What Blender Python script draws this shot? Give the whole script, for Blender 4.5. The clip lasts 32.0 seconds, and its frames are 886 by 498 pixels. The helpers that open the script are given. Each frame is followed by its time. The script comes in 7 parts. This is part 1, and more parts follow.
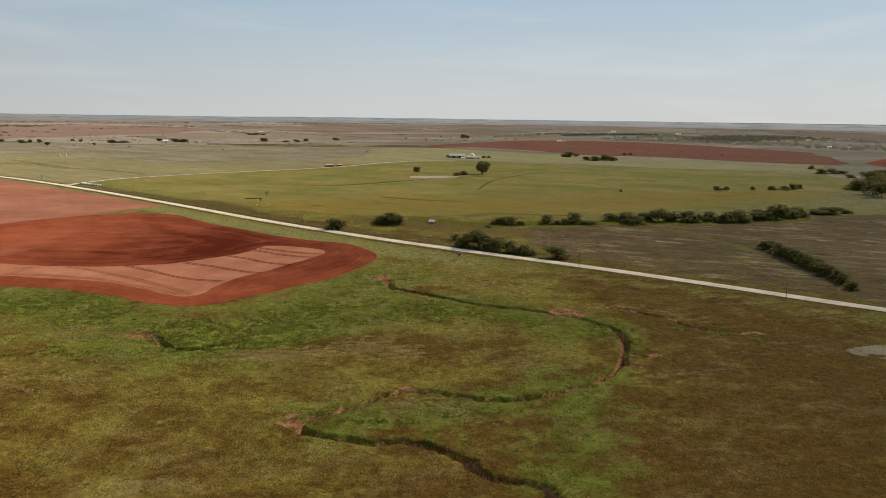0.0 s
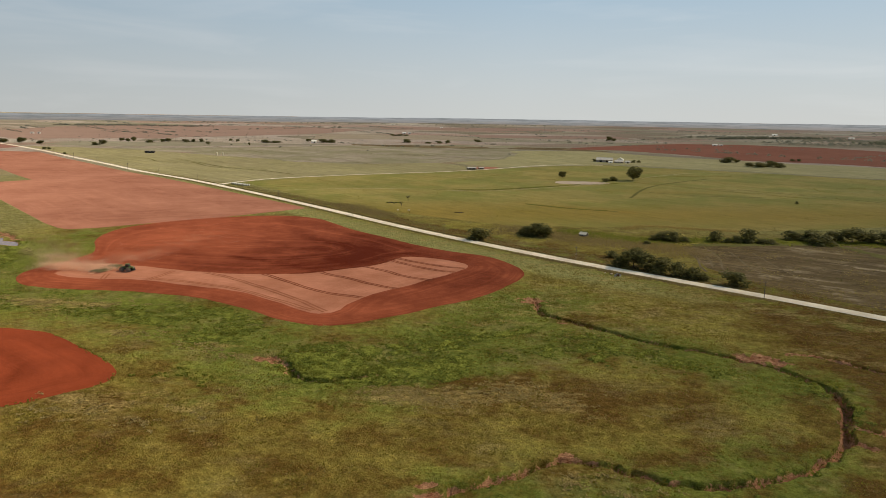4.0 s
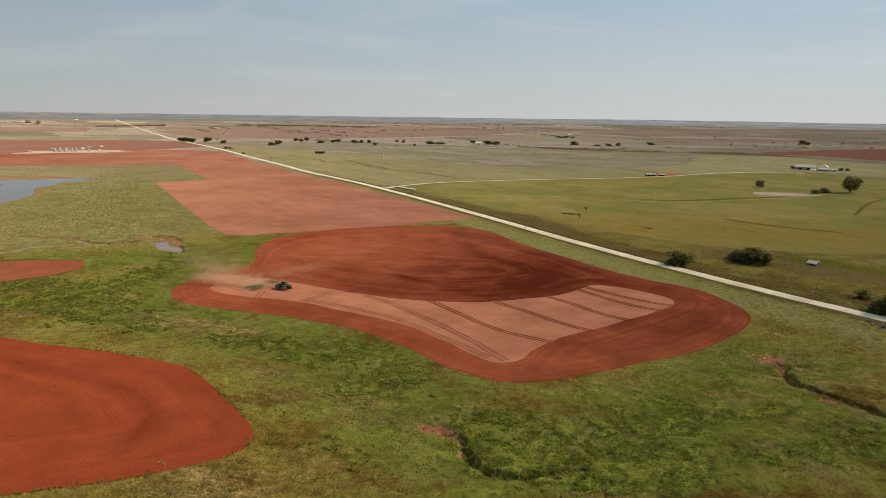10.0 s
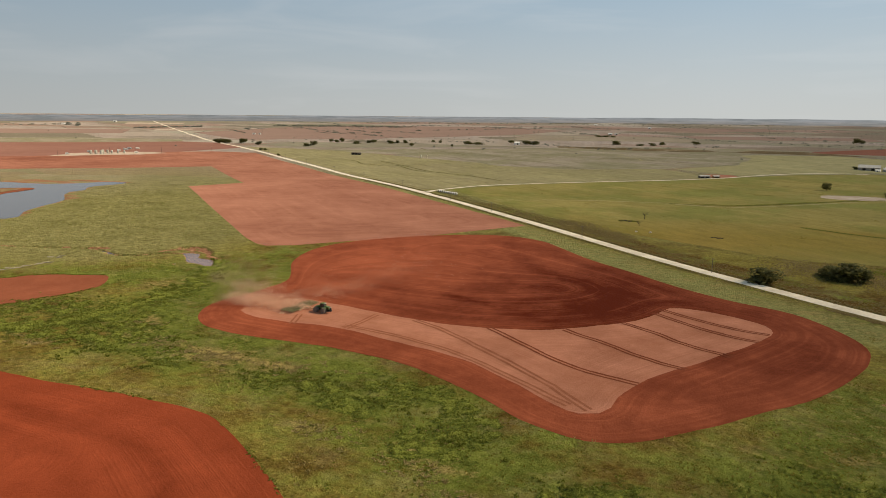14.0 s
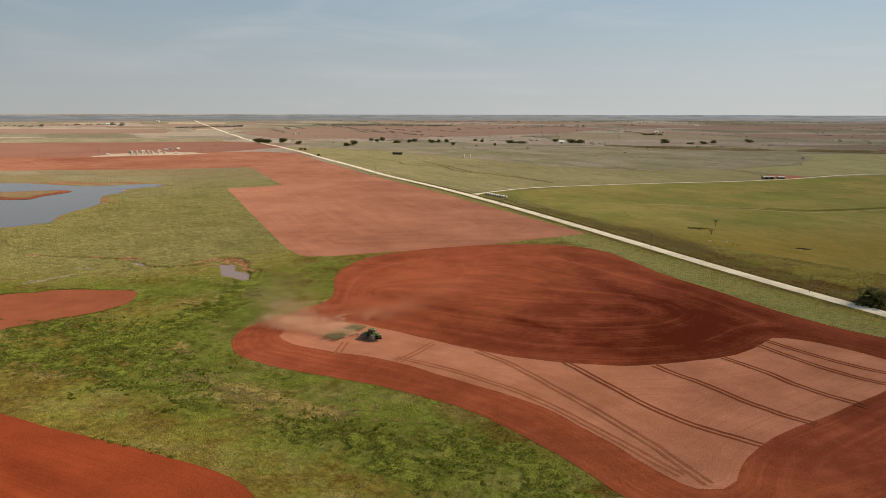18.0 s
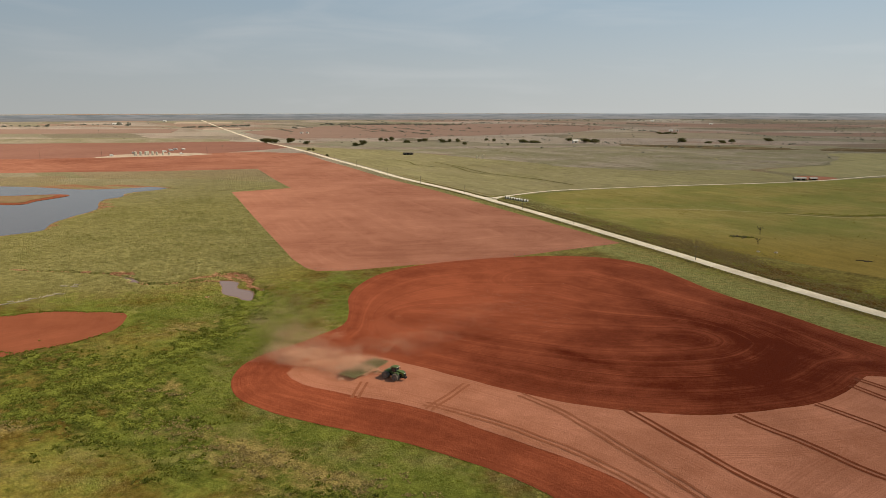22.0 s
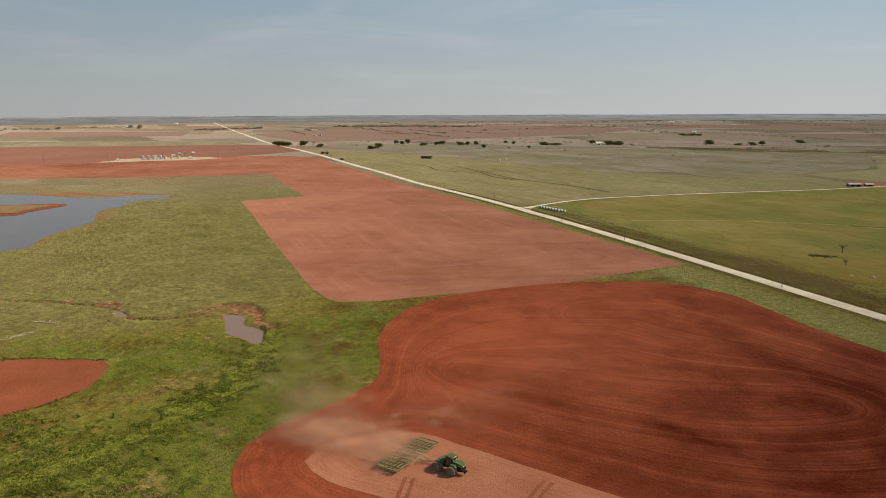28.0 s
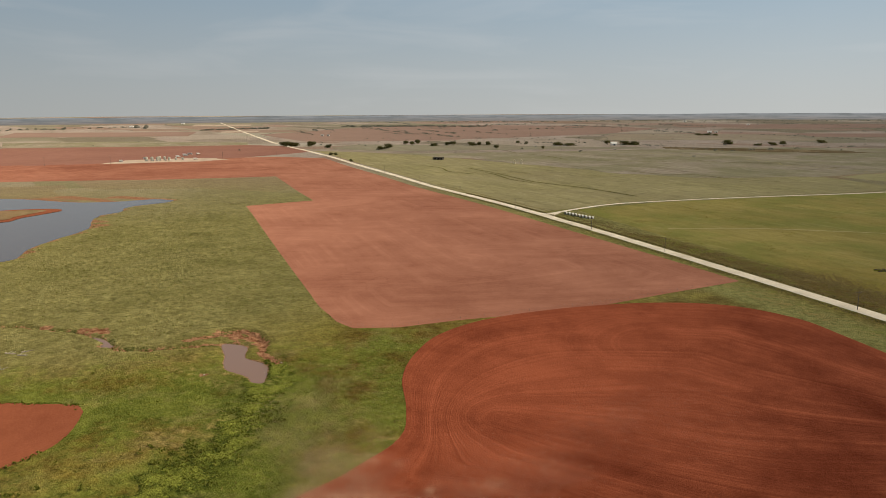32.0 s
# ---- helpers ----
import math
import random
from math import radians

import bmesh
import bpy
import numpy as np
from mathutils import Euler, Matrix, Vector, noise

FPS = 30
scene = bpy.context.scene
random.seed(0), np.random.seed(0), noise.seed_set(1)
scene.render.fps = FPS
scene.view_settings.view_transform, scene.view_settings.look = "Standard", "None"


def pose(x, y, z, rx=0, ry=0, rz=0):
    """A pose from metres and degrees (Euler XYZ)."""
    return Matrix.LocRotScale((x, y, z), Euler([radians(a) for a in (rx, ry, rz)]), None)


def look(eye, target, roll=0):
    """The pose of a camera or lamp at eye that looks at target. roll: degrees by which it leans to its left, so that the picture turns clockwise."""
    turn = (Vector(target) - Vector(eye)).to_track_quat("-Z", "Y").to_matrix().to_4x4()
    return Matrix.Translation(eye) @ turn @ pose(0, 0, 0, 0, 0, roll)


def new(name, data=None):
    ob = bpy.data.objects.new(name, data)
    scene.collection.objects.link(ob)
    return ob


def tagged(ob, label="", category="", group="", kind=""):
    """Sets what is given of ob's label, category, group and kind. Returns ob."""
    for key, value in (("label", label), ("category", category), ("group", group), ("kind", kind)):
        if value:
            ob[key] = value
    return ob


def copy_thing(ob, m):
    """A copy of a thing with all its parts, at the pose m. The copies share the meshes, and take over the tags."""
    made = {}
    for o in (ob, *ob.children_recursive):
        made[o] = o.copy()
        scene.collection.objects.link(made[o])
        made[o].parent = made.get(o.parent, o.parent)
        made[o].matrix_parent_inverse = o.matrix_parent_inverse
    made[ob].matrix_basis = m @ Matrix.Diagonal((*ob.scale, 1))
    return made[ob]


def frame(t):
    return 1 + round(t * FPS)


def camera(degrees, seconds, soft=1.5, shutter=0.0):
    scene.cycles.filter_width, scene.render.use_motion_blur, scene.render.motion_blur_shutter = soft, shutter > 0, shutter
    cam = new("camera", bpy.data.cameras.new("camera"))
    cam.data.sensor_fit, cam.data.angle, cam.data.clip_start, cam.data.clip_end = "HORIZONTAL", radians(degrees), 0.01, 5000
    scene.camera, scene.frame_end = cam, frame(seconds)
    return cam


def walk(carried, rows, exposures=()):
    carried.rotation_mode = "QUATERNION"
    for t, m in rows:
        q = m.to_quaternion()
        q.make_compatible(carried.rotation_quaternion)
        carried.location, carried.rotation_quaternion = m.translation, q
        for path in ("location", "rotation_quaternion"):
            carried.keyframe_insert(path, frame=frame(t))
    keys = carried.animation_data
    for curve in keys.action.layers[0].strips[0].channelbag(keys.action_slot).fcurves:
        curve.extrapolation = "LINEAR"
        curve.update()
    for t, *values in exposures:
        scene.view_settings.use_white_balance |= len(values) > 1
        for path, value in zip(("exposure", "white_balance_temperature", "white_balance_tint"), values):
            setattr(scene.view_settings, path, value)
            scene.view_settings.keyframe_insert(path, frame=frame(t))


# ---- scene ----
cam = camera(63.3, 32.0, soft=0.7)
PATH = [
    (0, (0.00, -0.00, 80.00), (0.00, 196.55, 43.04), 0.775),
    (0.5, (-1.00, 4.99, 80.00), (-5.85, 201.49, 43.10), 0.780),
    (1, (-2.01, 9.94, 80.00), (-11.72, 206.28, 43.12), 0.789),
    (1.5, (-3.05, 14.85, 80.01), (-17.77, 210.87, 43.13), 0.802),
    (2, (-4.14, 19.69, 80.04), (-23.51, 215.30, 43.13), 0.817),
    (2.5, (-5.32, 24.46, 80.08), (-29.18, 219.56, 43.08), 0.833),
    (3, (-6.67, 29.18, 80.16), (-35.06, 223.65, 43.09), 0.849),
    (3.5, (-8.24, 33.83, 80.29), (-41.10, 227.59, 43.19), 0.858),
    (5.5, (-15.52, 52.14, 80.63), (-66.71, 241.84, 43.30), 0.869),
    (6, (-17.57, 56.71, 80.63), (-73.05, 245.18, 43.24), 0.868),
    (6.5, (-19.84, 61.29, 80.57), (-79.49, 248.48, 43.14), 0.862),
    (7, (-22.31, 65.86, 80.47), (-85.64, 251.83, 42.98), 0.855),
    (7.5, (-24.95, 70.43, 80.33), (-91.45, 255.27, 42.79), 0.849),
    (8, (-27.73, 74.97, 80.22), (-97.15, 258.73, 42.65), 0.847),
    (8.5, (-30.64, 79.47, 80.16), (-102.89, 262.14, 42.62), 0.846),
    (9, (-33.60, 83.90, 80.13), (-108.36, 265.58, 42.64), 0.840),
    (9.5, (-36.57, 88.24, 80.05), (-113.62, 268.96, 42.60), 0.822),
    (10, (-39.56, 92.47, 79.96), (-118.21, 272.51, 42.53), 0.791),
    (10.5, (-42.56, 96.61, 79.89), (-121.69, 276.44, 42.46), 0.751),
    (11, (-45.58, 100.68, 79.86), (-124.83, 280.45, 42.43), 0.707),
    (11.5, (-48.65, 104.66, 79.88), (-128.33, 284.24, 42.44), 0.662),
    (12, (-51.80, 108.57, 79.93), (-133.14, 287.40, 42.49), 0.618),
    (12.5, (-54.97, 112.41, 80.00), (-138.07, 290.43, 42.53), 0.576),
    (13, (-58.15, 116.19, 80.07), (-142.66, 293.53, 42.55), 0.535),
    (13.5, (-61.36, 119.92, 80.12), (-147.08, 296.66, 42.52), 0.491),
    (14, (-64.58, 123.60, 80.14), (-151.54, 299.72, 42.45), 0.446),
    (14.5, (-67.81, 127.27, 80.16), (-156.04, 302.74, 42.39), 0.401),
    (16.5, (-80.70, 141.89, 80.16), (-174.43, 314.43, 42.13), 0.220),
    (17, (-83.93, 145.57, 80.15), (-179.02, 317.35, 42.07), 0.177),
    (17.5, (-87.14, 149.26, 80.16), (-182.96, 320.62, 42.03), 0.136),
    (18, (-90.35, 152.96, 80.18), (-186.43, 324.16, 41.99), 0.098),
    (18.5, (-93.56, 156.64, 80.19), (-189.84, 327.71, 41.94), 0.064),
    (19, (-96.77, 160.30, 80.21), (-193.31, 331.22, 41.88), 0.034),
    (19.5, (-100.00, 163.95, 80.21), (-196.75, 334.73, 41.82), 0.010),
    (20, (-103.26, 167.59, 80.20), (-200.16, 338.28, 41.78), -0.009),
    (20.5, (-106.55, 171.23, 80.20), (-203.70, 341.77, 41.75), -0.027),
    (21, (-109.86, 174.86, 80.20), (-207.24, 345.27, 41.73), -0.044),
    (21.5, (-113.15, 178.48, 80.19), (-210.77, 348.74, 41.71), -0.058),
    (22, (-116.40, 182.08, 80.15), (-214.22, 352.22, 41.65), -0.072),
    (22.5, (-119.63, 185.64, 80.10), (-217.74, 355.62, 41.61), -0.086),
    (23, (-122.83, 189.19, 80.05), (-221.21, 359.02, 41.58), -0.099),
    (23.5, (-126.03, 192.71, 80.03), (-224.60, 362.44, 41.59), -0.110),
    (24, (-129.27, 196.21, 80.04), (-228.09, 365.80, 41.62), -0.118),
    (24.5, (-132.56, 199.69, 80.06), (-231.63, 369.15, 41.70), -0.127),
    (25, (-135.88, 203.16, 80.09), (-235.20, 372.47, 41.78), -0.138),
    (25.5, (-139.21, 206.60, 80.09), (-238.74, 375.81, 41.83), -0.153),
    (27.5, (-152.52, 220.33, 80.05), (-252.90, 389.07, 41.93), -0.225),
    (28, (-155.84, 223.78, 80.01), (-256.51, 392.35, 41.92), -0.244),
    (28.5, (-159.13, 227.26, 79.94), (-260.02, 395.69, 41.82), -0.264),
    (29, (-162.41, 230.80, 79.87), (-263.51, 399.09, 41.73), -0.281),
    (29.5, (-165.69, 234.39, 79.82), (-267.00, 402.56, 41.68), -0.295),
    (30, (-169.00, 238.03, 79.78), (-270.54, 406.06, 41.67), -0.303),
    (30.5, (-172.36, 241.66, 79.74), (-274.16, 409.55, 41.64), -0.308),
    (31, (-175.80, 245.28, 79.71), (-277.79, 413.05, 41.59), -0.311),
    (31.5, (-179.30, 248.88, 79.68), (-281.46, 416.54, 41.55), -0.316),
    (32, (-182.84, 252.44, 79.64), (-285.14, 420.01, 41.50), -0.322),
]
walk(cam, [(t, look(eye, target, roll)) for t, eye, target, roll in PATH], [(0, 0.17), (5, 0.16), (12, 0.1), (22, 0.02), (32, -0.05)])

# ---- sky, sun, exposure ----
SUN_EL, SUN_AZ = 40.0, 58.0      # degrees; azimuth clockwise from +y
world = bpy.data.worlds.new("sky")
scene.world = world
world.use_nodes = True
wn, wl = world.node_tree.nodes, world.node_tree.links
wn.clear()
w_out = wn.new("ShaderNodeOutputWorld")
w_bg = wn.new("ShaderNodeBackground")
w_sky = wn.new("ShaderNodeTexSky")
w_sky.sky_type, w_sky.sun_disc = "NISHITA", False
w_sky.sun_elevation, w_sky.sun_rotation = radians(SUN_EL), radians(SUN_AZ)
w_sky.air_density, w_sky.dust_density, w_sky.ozone_density = 1.0, 1.5, 1.0
w_bg.inputs["Strength"].default_value = 0.085
w_co = wn.new("ShaderNodeTexCoord")
w_sep = wn.new("ShaderNodeSeparateXYZ")
wl.new(w_co.outputs["Generated"], w_sep.inputs[0])
# a thin bright veil of haze, densest at the horizon
w_haze = wn.new("ShaderNodeMapRange")
w_haze.interpolation_type = "SMOOTHSTEP"
for key, val in (("From Min", -0.02), ("From Max", 0.9), ("To Min", 0.92), ("To Max", 0.55)):
    w_haze.inputs[key].default_value = val
wl.new(w_sep.outputs["Z"], w_haze.inputs["Value"])
w_mix = wn.new("ShaderNodeMix")
w_mix.data_type = "RGBA"
w_grad = wn.new("ShaderNodeMapRange")
for key, val in (("From Min", 0.0), ("From Max", 0.19)):
    w_grad.inputs[key].default_value = val
wl.new(w_sep.outputs["Z"], w_grad.inputs["Value"])
w_veil = wn.new("ShaderNodeMix")
w_veil.data_type = "RGBA"
w_veil.inputs[6].default_value, w_veil.inputs[7].default_value = (6.5, 6.75, 6.65, 1), (3.7, 5.3, 6.7, 1)
wl.new(w_grad.outputs[0], w_veil.inputs[0])
wl.new(w_veil.outputs[2], w_mix.inputs[7])
wl.new(w_haze.outputs[0], w_mix.inputs[0])
wl.new(w_sky.outputs[0], w_mix.inputs[6])
# faint streaks of cirrus
w_map = wn.new("ShaderNodeMapping")
w_map.inputs["Rotation"].default_value, w_map.inputs["Scale"].default_value = (0, 0, radians(-35)), (1.6, 3.2, 14)
w_cir = wn.new("ShaderNodeTexNoise")
w_cir.inputs["Scale"].default_value, w_cir.inputs["Detail"].default_value, w_cir.inputs["Distortion"].default_value = 1.6, 6, 0.6
w_rng = wn.new("ShaderNodeMapRange")
for key, val in (("From Min", 0.52), ("From Max", 0.78), ("To Max", 0.28)):
    w_rng.inputs[key].default_value = val
wl.new(w_co.outputs["Generated"], w_map.inputs["Vector"])
wl.new(w_map.outputs[0], w_cir.inputs["Vector"])
wl.new(w_cir.outputs["Fac"], w_rng.inputs["Value"])
w_top = wn.new("ShaderNodeMix")
w_top.data_type = "RGBA"
w_top.inputs[7].default_value = (8.2, 8.3, 8.3, 1)
wl.new(w_rng.outputs[0], w_top.inputs[0])
wl.new(w_mix.outputs[2], w_top.inputs[6])
# the sky is duller on the side away from the sun
w_dot = wn.new("ShaderNodeVectorMath")
w_dot.operation = "DOT_PRODUCT"
w_dot.inputs[1].default_value = (math.sin(radians(SUN_AZ)), math.cos(radians(SUN_AZ)), 0)
wl.new(w_co.outputs["Generated"], w_dot.inputs[0])
w_side = wn.new("ShaderNodeMapRange")
for key, val in (("From Min", -0.7), ("From Max", 0.45), ("To Min", 0.70), ("To Max", 1.0)):
    w_side.inputs[key].default_value = val
wl.new(w_dot.outputs["Value"], w_side.inputs["Value"])
w_dim = wn.new("ShaderNodeVectorMath")
w_dim.operation = "SCALE"
wl.new(w_top.outputs[2], w_dim.inputs[0])
wl.new(w_side.outputs[0], w_dim.inputs["Scale"])
wl.new(w_dim.outputs[0], w_bg.inputs["Color"])
wl.new(w_bg.outputs[0], w_out.inputs["Surface"])
sun_data = bpy.data.lights.new("sun", "SUN")
sun_data.energy, sun_data.angle, sun_data.color = 5.05, radians(0.6), (1.0, 0.87, 0.67)
sun = new("sun", sun_data)
sa, se = radians(SUN_AZ), radians(SUN_EL)
SUN_DIR = Vector((math.sin(sa) * math.cos(se), math.cos(sa) * math.cos(se), math.sin(se)))
sun.matrix_world = look(SUN_DIR * 900, (0, 0, 0))

# ---- materials ----
def material(name, rough=0.9):
    m = bpy.data.materials.new(name)
    m.use_nodes = True
    n = m.node_tree.nodes
    b = n["Principled BSDF"]
    b.inputs["Roughness"].default_value = rough
    b.inputs["Specular IOR Level"].default_value = 0.02 if rough > 0.85 else 0.1
    b.inputs["Diffuse Roughness"].default_value = 1.0 if rough > 0.85 else 0.3
    return m, n, m.node_tree.links, b


def mix(n, l, a, b, f):
    """Mix colours a and b (sockets or tuples) by f (socket or number)."""
    x = n.new("ShaderNodeMix")
    x.data_type = "RGBA"
    for k, v in ((6, a), (7, b), (0, f)):
        if isinstance(v, bpy.types.NodeSocket):
            l.new(v, x.inputs[k])
        else:
            x.inputs[k].default_value = (*v, 1) if isinstance(v, tuple) else v
    return x.outputs[2]


def noise_tex(n, l, scale, detail=4, rough=0.55, lo=0.35, hi=0.65, vec=None, stretch=None):
    """Noise in world metres, stretched between lo and hi to 0..1."""
    t = n.new("ShaderNodeTexNoise")
    t.inputs["Scale"].default_value, t.inputs["Detail"].default_value, t.inputs["Roughness"].default_value = scale, detail, rough
    if vec is None:
        vec = n.new("ShaderNodeNewGeometry").outputs["Position"]
    if stretch:
        mp = n.new("ShaderNodeMapping")
        mp.vector_type = "TEXTURE"
        mp.inputs["Rotation"].default_value = (0, 0, radians(stretch[0]))
        mp.inputs["Scale"].default_value = (stretch[1], 1, 1)
        l.new(vec, mp.inputs["Vector"])
        vec = mp.outputs["Vector"]
    l.new(vec, t.inputs["Vector"])
    return ramp(n, l, t.outputs["Fac"], lo, hi)


def ramp(n, l, s, lo, hi):
    r = n.new("ShaderNodeMapRange")
    r.inputs["From Min"].default_value, r.inputs["From Max"].default_value = lo, hi
    l.new(s, r.inputs["Value"])
    return r.outputs["Result"]


def attribute(n, name):
    a = n.new("ShaderNodeAttribute")
    a.attribute_name = name
    return a.outputs["Fac"]


def calc(n, l, op, a, b=0.0):
    x = n.new("ShaderNodeMath")
    x.operation = op
    for k, v in ((0, a), (1, b)):
        if isinstance(v, bpy.types.NodeSocket):
            l.new(v, x.inputs[k])
        else:
            x.inputs[k].default_value = v
    return x.outputs[0]


def bump(n, l, b, h, dist, strength=1.0):
    x = n.new("ShaderNodeBump")
    x.inputs["Distance"].default_value, x.inputs["Strength"].default_value = dist, strength
    l.new(h, x.inputs["Height"])
    l.new(x.outputs[0], b.inputs["Normal"])


def plain(name, col, rough=0.7, metal=0.0, vary=0.25, scale=2.0):
    """A paint, metal or wood with worn, uneven tone."""
    m, n, l, b = material(name, rough)
    o = n.new("ShaderNodeTexCoord").outputs["Object"]
    dark = tuple(c * (1 - vary) for c in col)
    c = mix(n, l, dark, col, noise_tex(n, l, scale, 6, 0.65, vec=o))
    l.new(c, b.inputs["Base Color"])
    b.inputs["Metallic"].default_value = metal
    return m


def grass_material():
    m, n, l, b = material("grass")
    big = noise_tex(n, l, 0.018, 5, 0.6, 0.38, 0.62)
    mid = noise_tex(n, l, 0.06, 6, 0.7, 0.38, 0.62)
    fine = noise_tex(n, l, 0.42, 6, 0.8, 0.38, 0.62)
    tuft = noise_tex(n, l, 1.5, 4, 0.85, 0.42, 0.58)
    streak = noise_tex(n, l, 0.16, 6, 0.72, 0.44, 0.62, stretch=(12, 2.6))
    dry = attribute(n, "dry")
    brown = mix(n, l, (0.116, 0.060, 0.011), (0.198, 0.115, 0.025), mix(n, l, fine, mid, 0.4))
    olive = mix(n, l, (0.205, 0.163, 0.028), (0.362, 0.290, 0.061), mix(n, l, fine, mid, 0.4))
    of = calc(n, l, "ADD", calc(n, l, "ADD", calc(n, l, "MULTIPLY", mix(n, l, big, mid, 0.6), 0.9), 0.20), calc(n, l, "MULTIPLY", dry, -0.72))
    c = mix(n, l, brown, olive, ramp(n, l, of, 0.12, 0.85))
    straw = mix(n, l, (0.26, 0.195, 0.070), (0.38, 0.300, 0.130), tuft)
    c = mix(n, l, c, straw, calc(n, l, "MULTIPLY", calc(n, l, "MULTIPLY", streak, noise_tex(n, l, 0.025, 4, 0.65, 0.46, 0.64)), 0.55))
    knots = noise_tex(n, l, 0.14, 6, 0.75, 0.36, 0.64)
    pasture = mix(n, l, (0.190, 0.163, 0.050), (0.415, 0.358, 0.130), mix(n, l, mix(n, l, mid, fine, 0.55), knots, 0.4))
    pasture = mix(n, l, pasture, (0.165, 0.155, 0.036), calc(n, l, "MULTIPLY", noise_tex(n, l, 0.022, 5, 0.65, 0.48, 0.66), 0.45))
    c = mix(n, l, c, pasture, attribute(n, "pasture"))
    strip = mix(n, l, (0.215, 0.200, 0.056), (0.430, 0.390, 0.135), mix(n, l, mid, fine, 0.6))
    c = mix(n, l, c, strip, ramp(n, l, attribute(n, "verge"), 0.15, 0.75))
    lush = mix(n, l, (0.108, 0.132, 0.018), (0.236, 0.246, 0.042), mix(n, l, fine, mid, 0.75))
    lush = mix(n, l, lush, (0.33, 0.27, 0.095), calc(n, l, "MULTIPLY", noise_tex(n, l, 0.05, 6, 0.68, 0.51, 0.66), 0.62))
    lf = calc(n, l, "ADD", attribute(n, "lush"), calc(n, l, "MULTIPLY", calc(n, l, "SUBTRACT", mid, 0.5), 0.8))
    lf = calc(n, l, "MULTIPLY", ramp(n, l, lf, 0.2, 0.85), ramp(n, l, attribute(n, "lush"), 0.02, 0.2))
    c = mix(n, l, c, lush, lf)
    pale = mix(n, l, (0.24, 0.165, 0.048), (0.46, 0.330, 0.120), mix(n, l, tuft, streak, 0.5))
    sf = calc(n, l, "ADD", attribute(n, "straw"), calc(n, l, "MULTIPLY", calc(n, l, "SUBTRACT", mix(n, l, fine, streak, 0.5), 0.55), 0.9))
    c = mix(n, l, c, pale, calc(n, l, "MULTIPLY", ramp(n, l, sf, 0.22, 0.75), 0.85))
    # Dark sedge tone, used as well for painted shade in gullies and left swale.
    sedge = mix(n, l, (0.0576, 0.0744, 0.0108), (0.1260, 0.1392, 0.0192), fine)
    mf = calc(n, l, "ADD", attribute(n, "marsh_shade"), calc(n, l, "MULTIPLY", calc(n, l, "SUBTRACT", noise_tex(n, l, 0.25, 6, 0.75, 0.36, 0.64), 0.5), 1.1))
    c = mix(n, l, c, sedge, calc(n, l, "MULTIPLY", ramp(n, l, mf, 0.34, 0.90), 0.78))
    crown = attribute(n, "canopy")
    # Clump feet dark, crowns light: shade between clumps put into the leaf colour.
    weeds = mix(n, l, (0.050, 0.068, 0.010), (0.250, 0.262, 0.042), ramp(n, l, calc(n, l, "ADD", crown, calc(n, l, "MULTIPLY", calc(n, l, "SUBTRACT", tuft, 0.5), 0.5)), 0.1, 1.05))
    c = mix(n, l, c, weeds, ramp(n, l, crown, 0.04, 0.40))
    # Far land paled and greyed to hold distance haze; the lots are field colours.
    plain_far = mix(n, l, (0.300, 0.228, 0.172), (0.505, 0.402, 0.322), mix(n, l, noise_tex(n, l, 0.006, 6, 0.65, stretch=(-38, 3)), noise_tex(n, l, 0.05, 5, 0.7), 0.4))
    plain_far = mix(n, l, plain_far, (0.190, 0.165, 0.070), calc(n, l, "MULTIPLY", noise_tex(n, l, 0.0035, 4, 0.6, 0.50, 0.62, stretch=(-38, 2)), 0.4))
    grid = n.new("ShaderNodeMapping")
    grid.inputs["Rotation"].default_value = (0, 0, radians(37.3))
    grid.inputs["Scale"].default_value = (1, 1.7, 0)
    l.new(n.new("ShaderNodeNewGeometry").outputs["Position"], grid.inputs["Vector"])
    lots = n.new("ShaderNodeTexVoronoi")
    lots.distance = "CHEBYCHEV"
    lots.inputs["Scale"].default_value, lots.inputs["Randomness"].default_value = 0.0030, 0.8
    l.new(grid.outputs[0], lots.inputs["Vector"])
    lot = n.new("ShaderNodeSeparateColor")
    l.new(lots.outputs["Color"], lot.inputs[0])
    plain_far = mix(n, l, plain_far, (0.262, 0.230, 0.140), calc(n, l, "MULTIPLY", ramp(n, l, lot.outputs["Red"], 0.55, 0.60), 0.7))
    plain_far = mix(n, l, plain_far, (0.350, 0.215, 0.158), calc(n, l, "MULTIPLY", ramp(n, l, lot.outputs["Green"], 0.70, 0.73), 0.7))
    plain_far = mix(n, l, plain_far, (0.215, 0.172, 0.115), calc(n, l, "MULTIPLY", ramp(n, l, lot.outputs["Blue"], 0.78, 0.81), 0.6))
    plain_far = mix(n, l, plain_far, (0.500, 0.440, 0.340), calc(n, l, "MULTIPLY", ramp(n, l, lot.outputs["Blue"], 0.10, 0.07), 0.5))
    c = mix(n, l, c, plain_far, attribute(n, "plain"))
    # Hollows darker, raised tussocks lighter: tuft shading painted over the grass tone.
    grain = calc(n, l, "ADD", calc(n, l, "MULTIPLY", fine, 0.24), calc(n, l, "ADD", calc(n, l, "MULTIPLY", tuft, 0.18), calc(n, l, "ADD", calc(n, l, "MULTIPLY", attribute(n, "tussock"), 0.26), 0.735)))
    toned = n.new("ShaderNodeVectorMath")
    toned.operation = "SCALE"
    l.new(c, toned.inputs[0])
    l.new(grain, toned.inputs["Scale"])
    c = toned.outputs[0]
    bare = mix(n, l, (0.20, 0.066, 0.030), (0.54, 0.285, 0.150), fine)
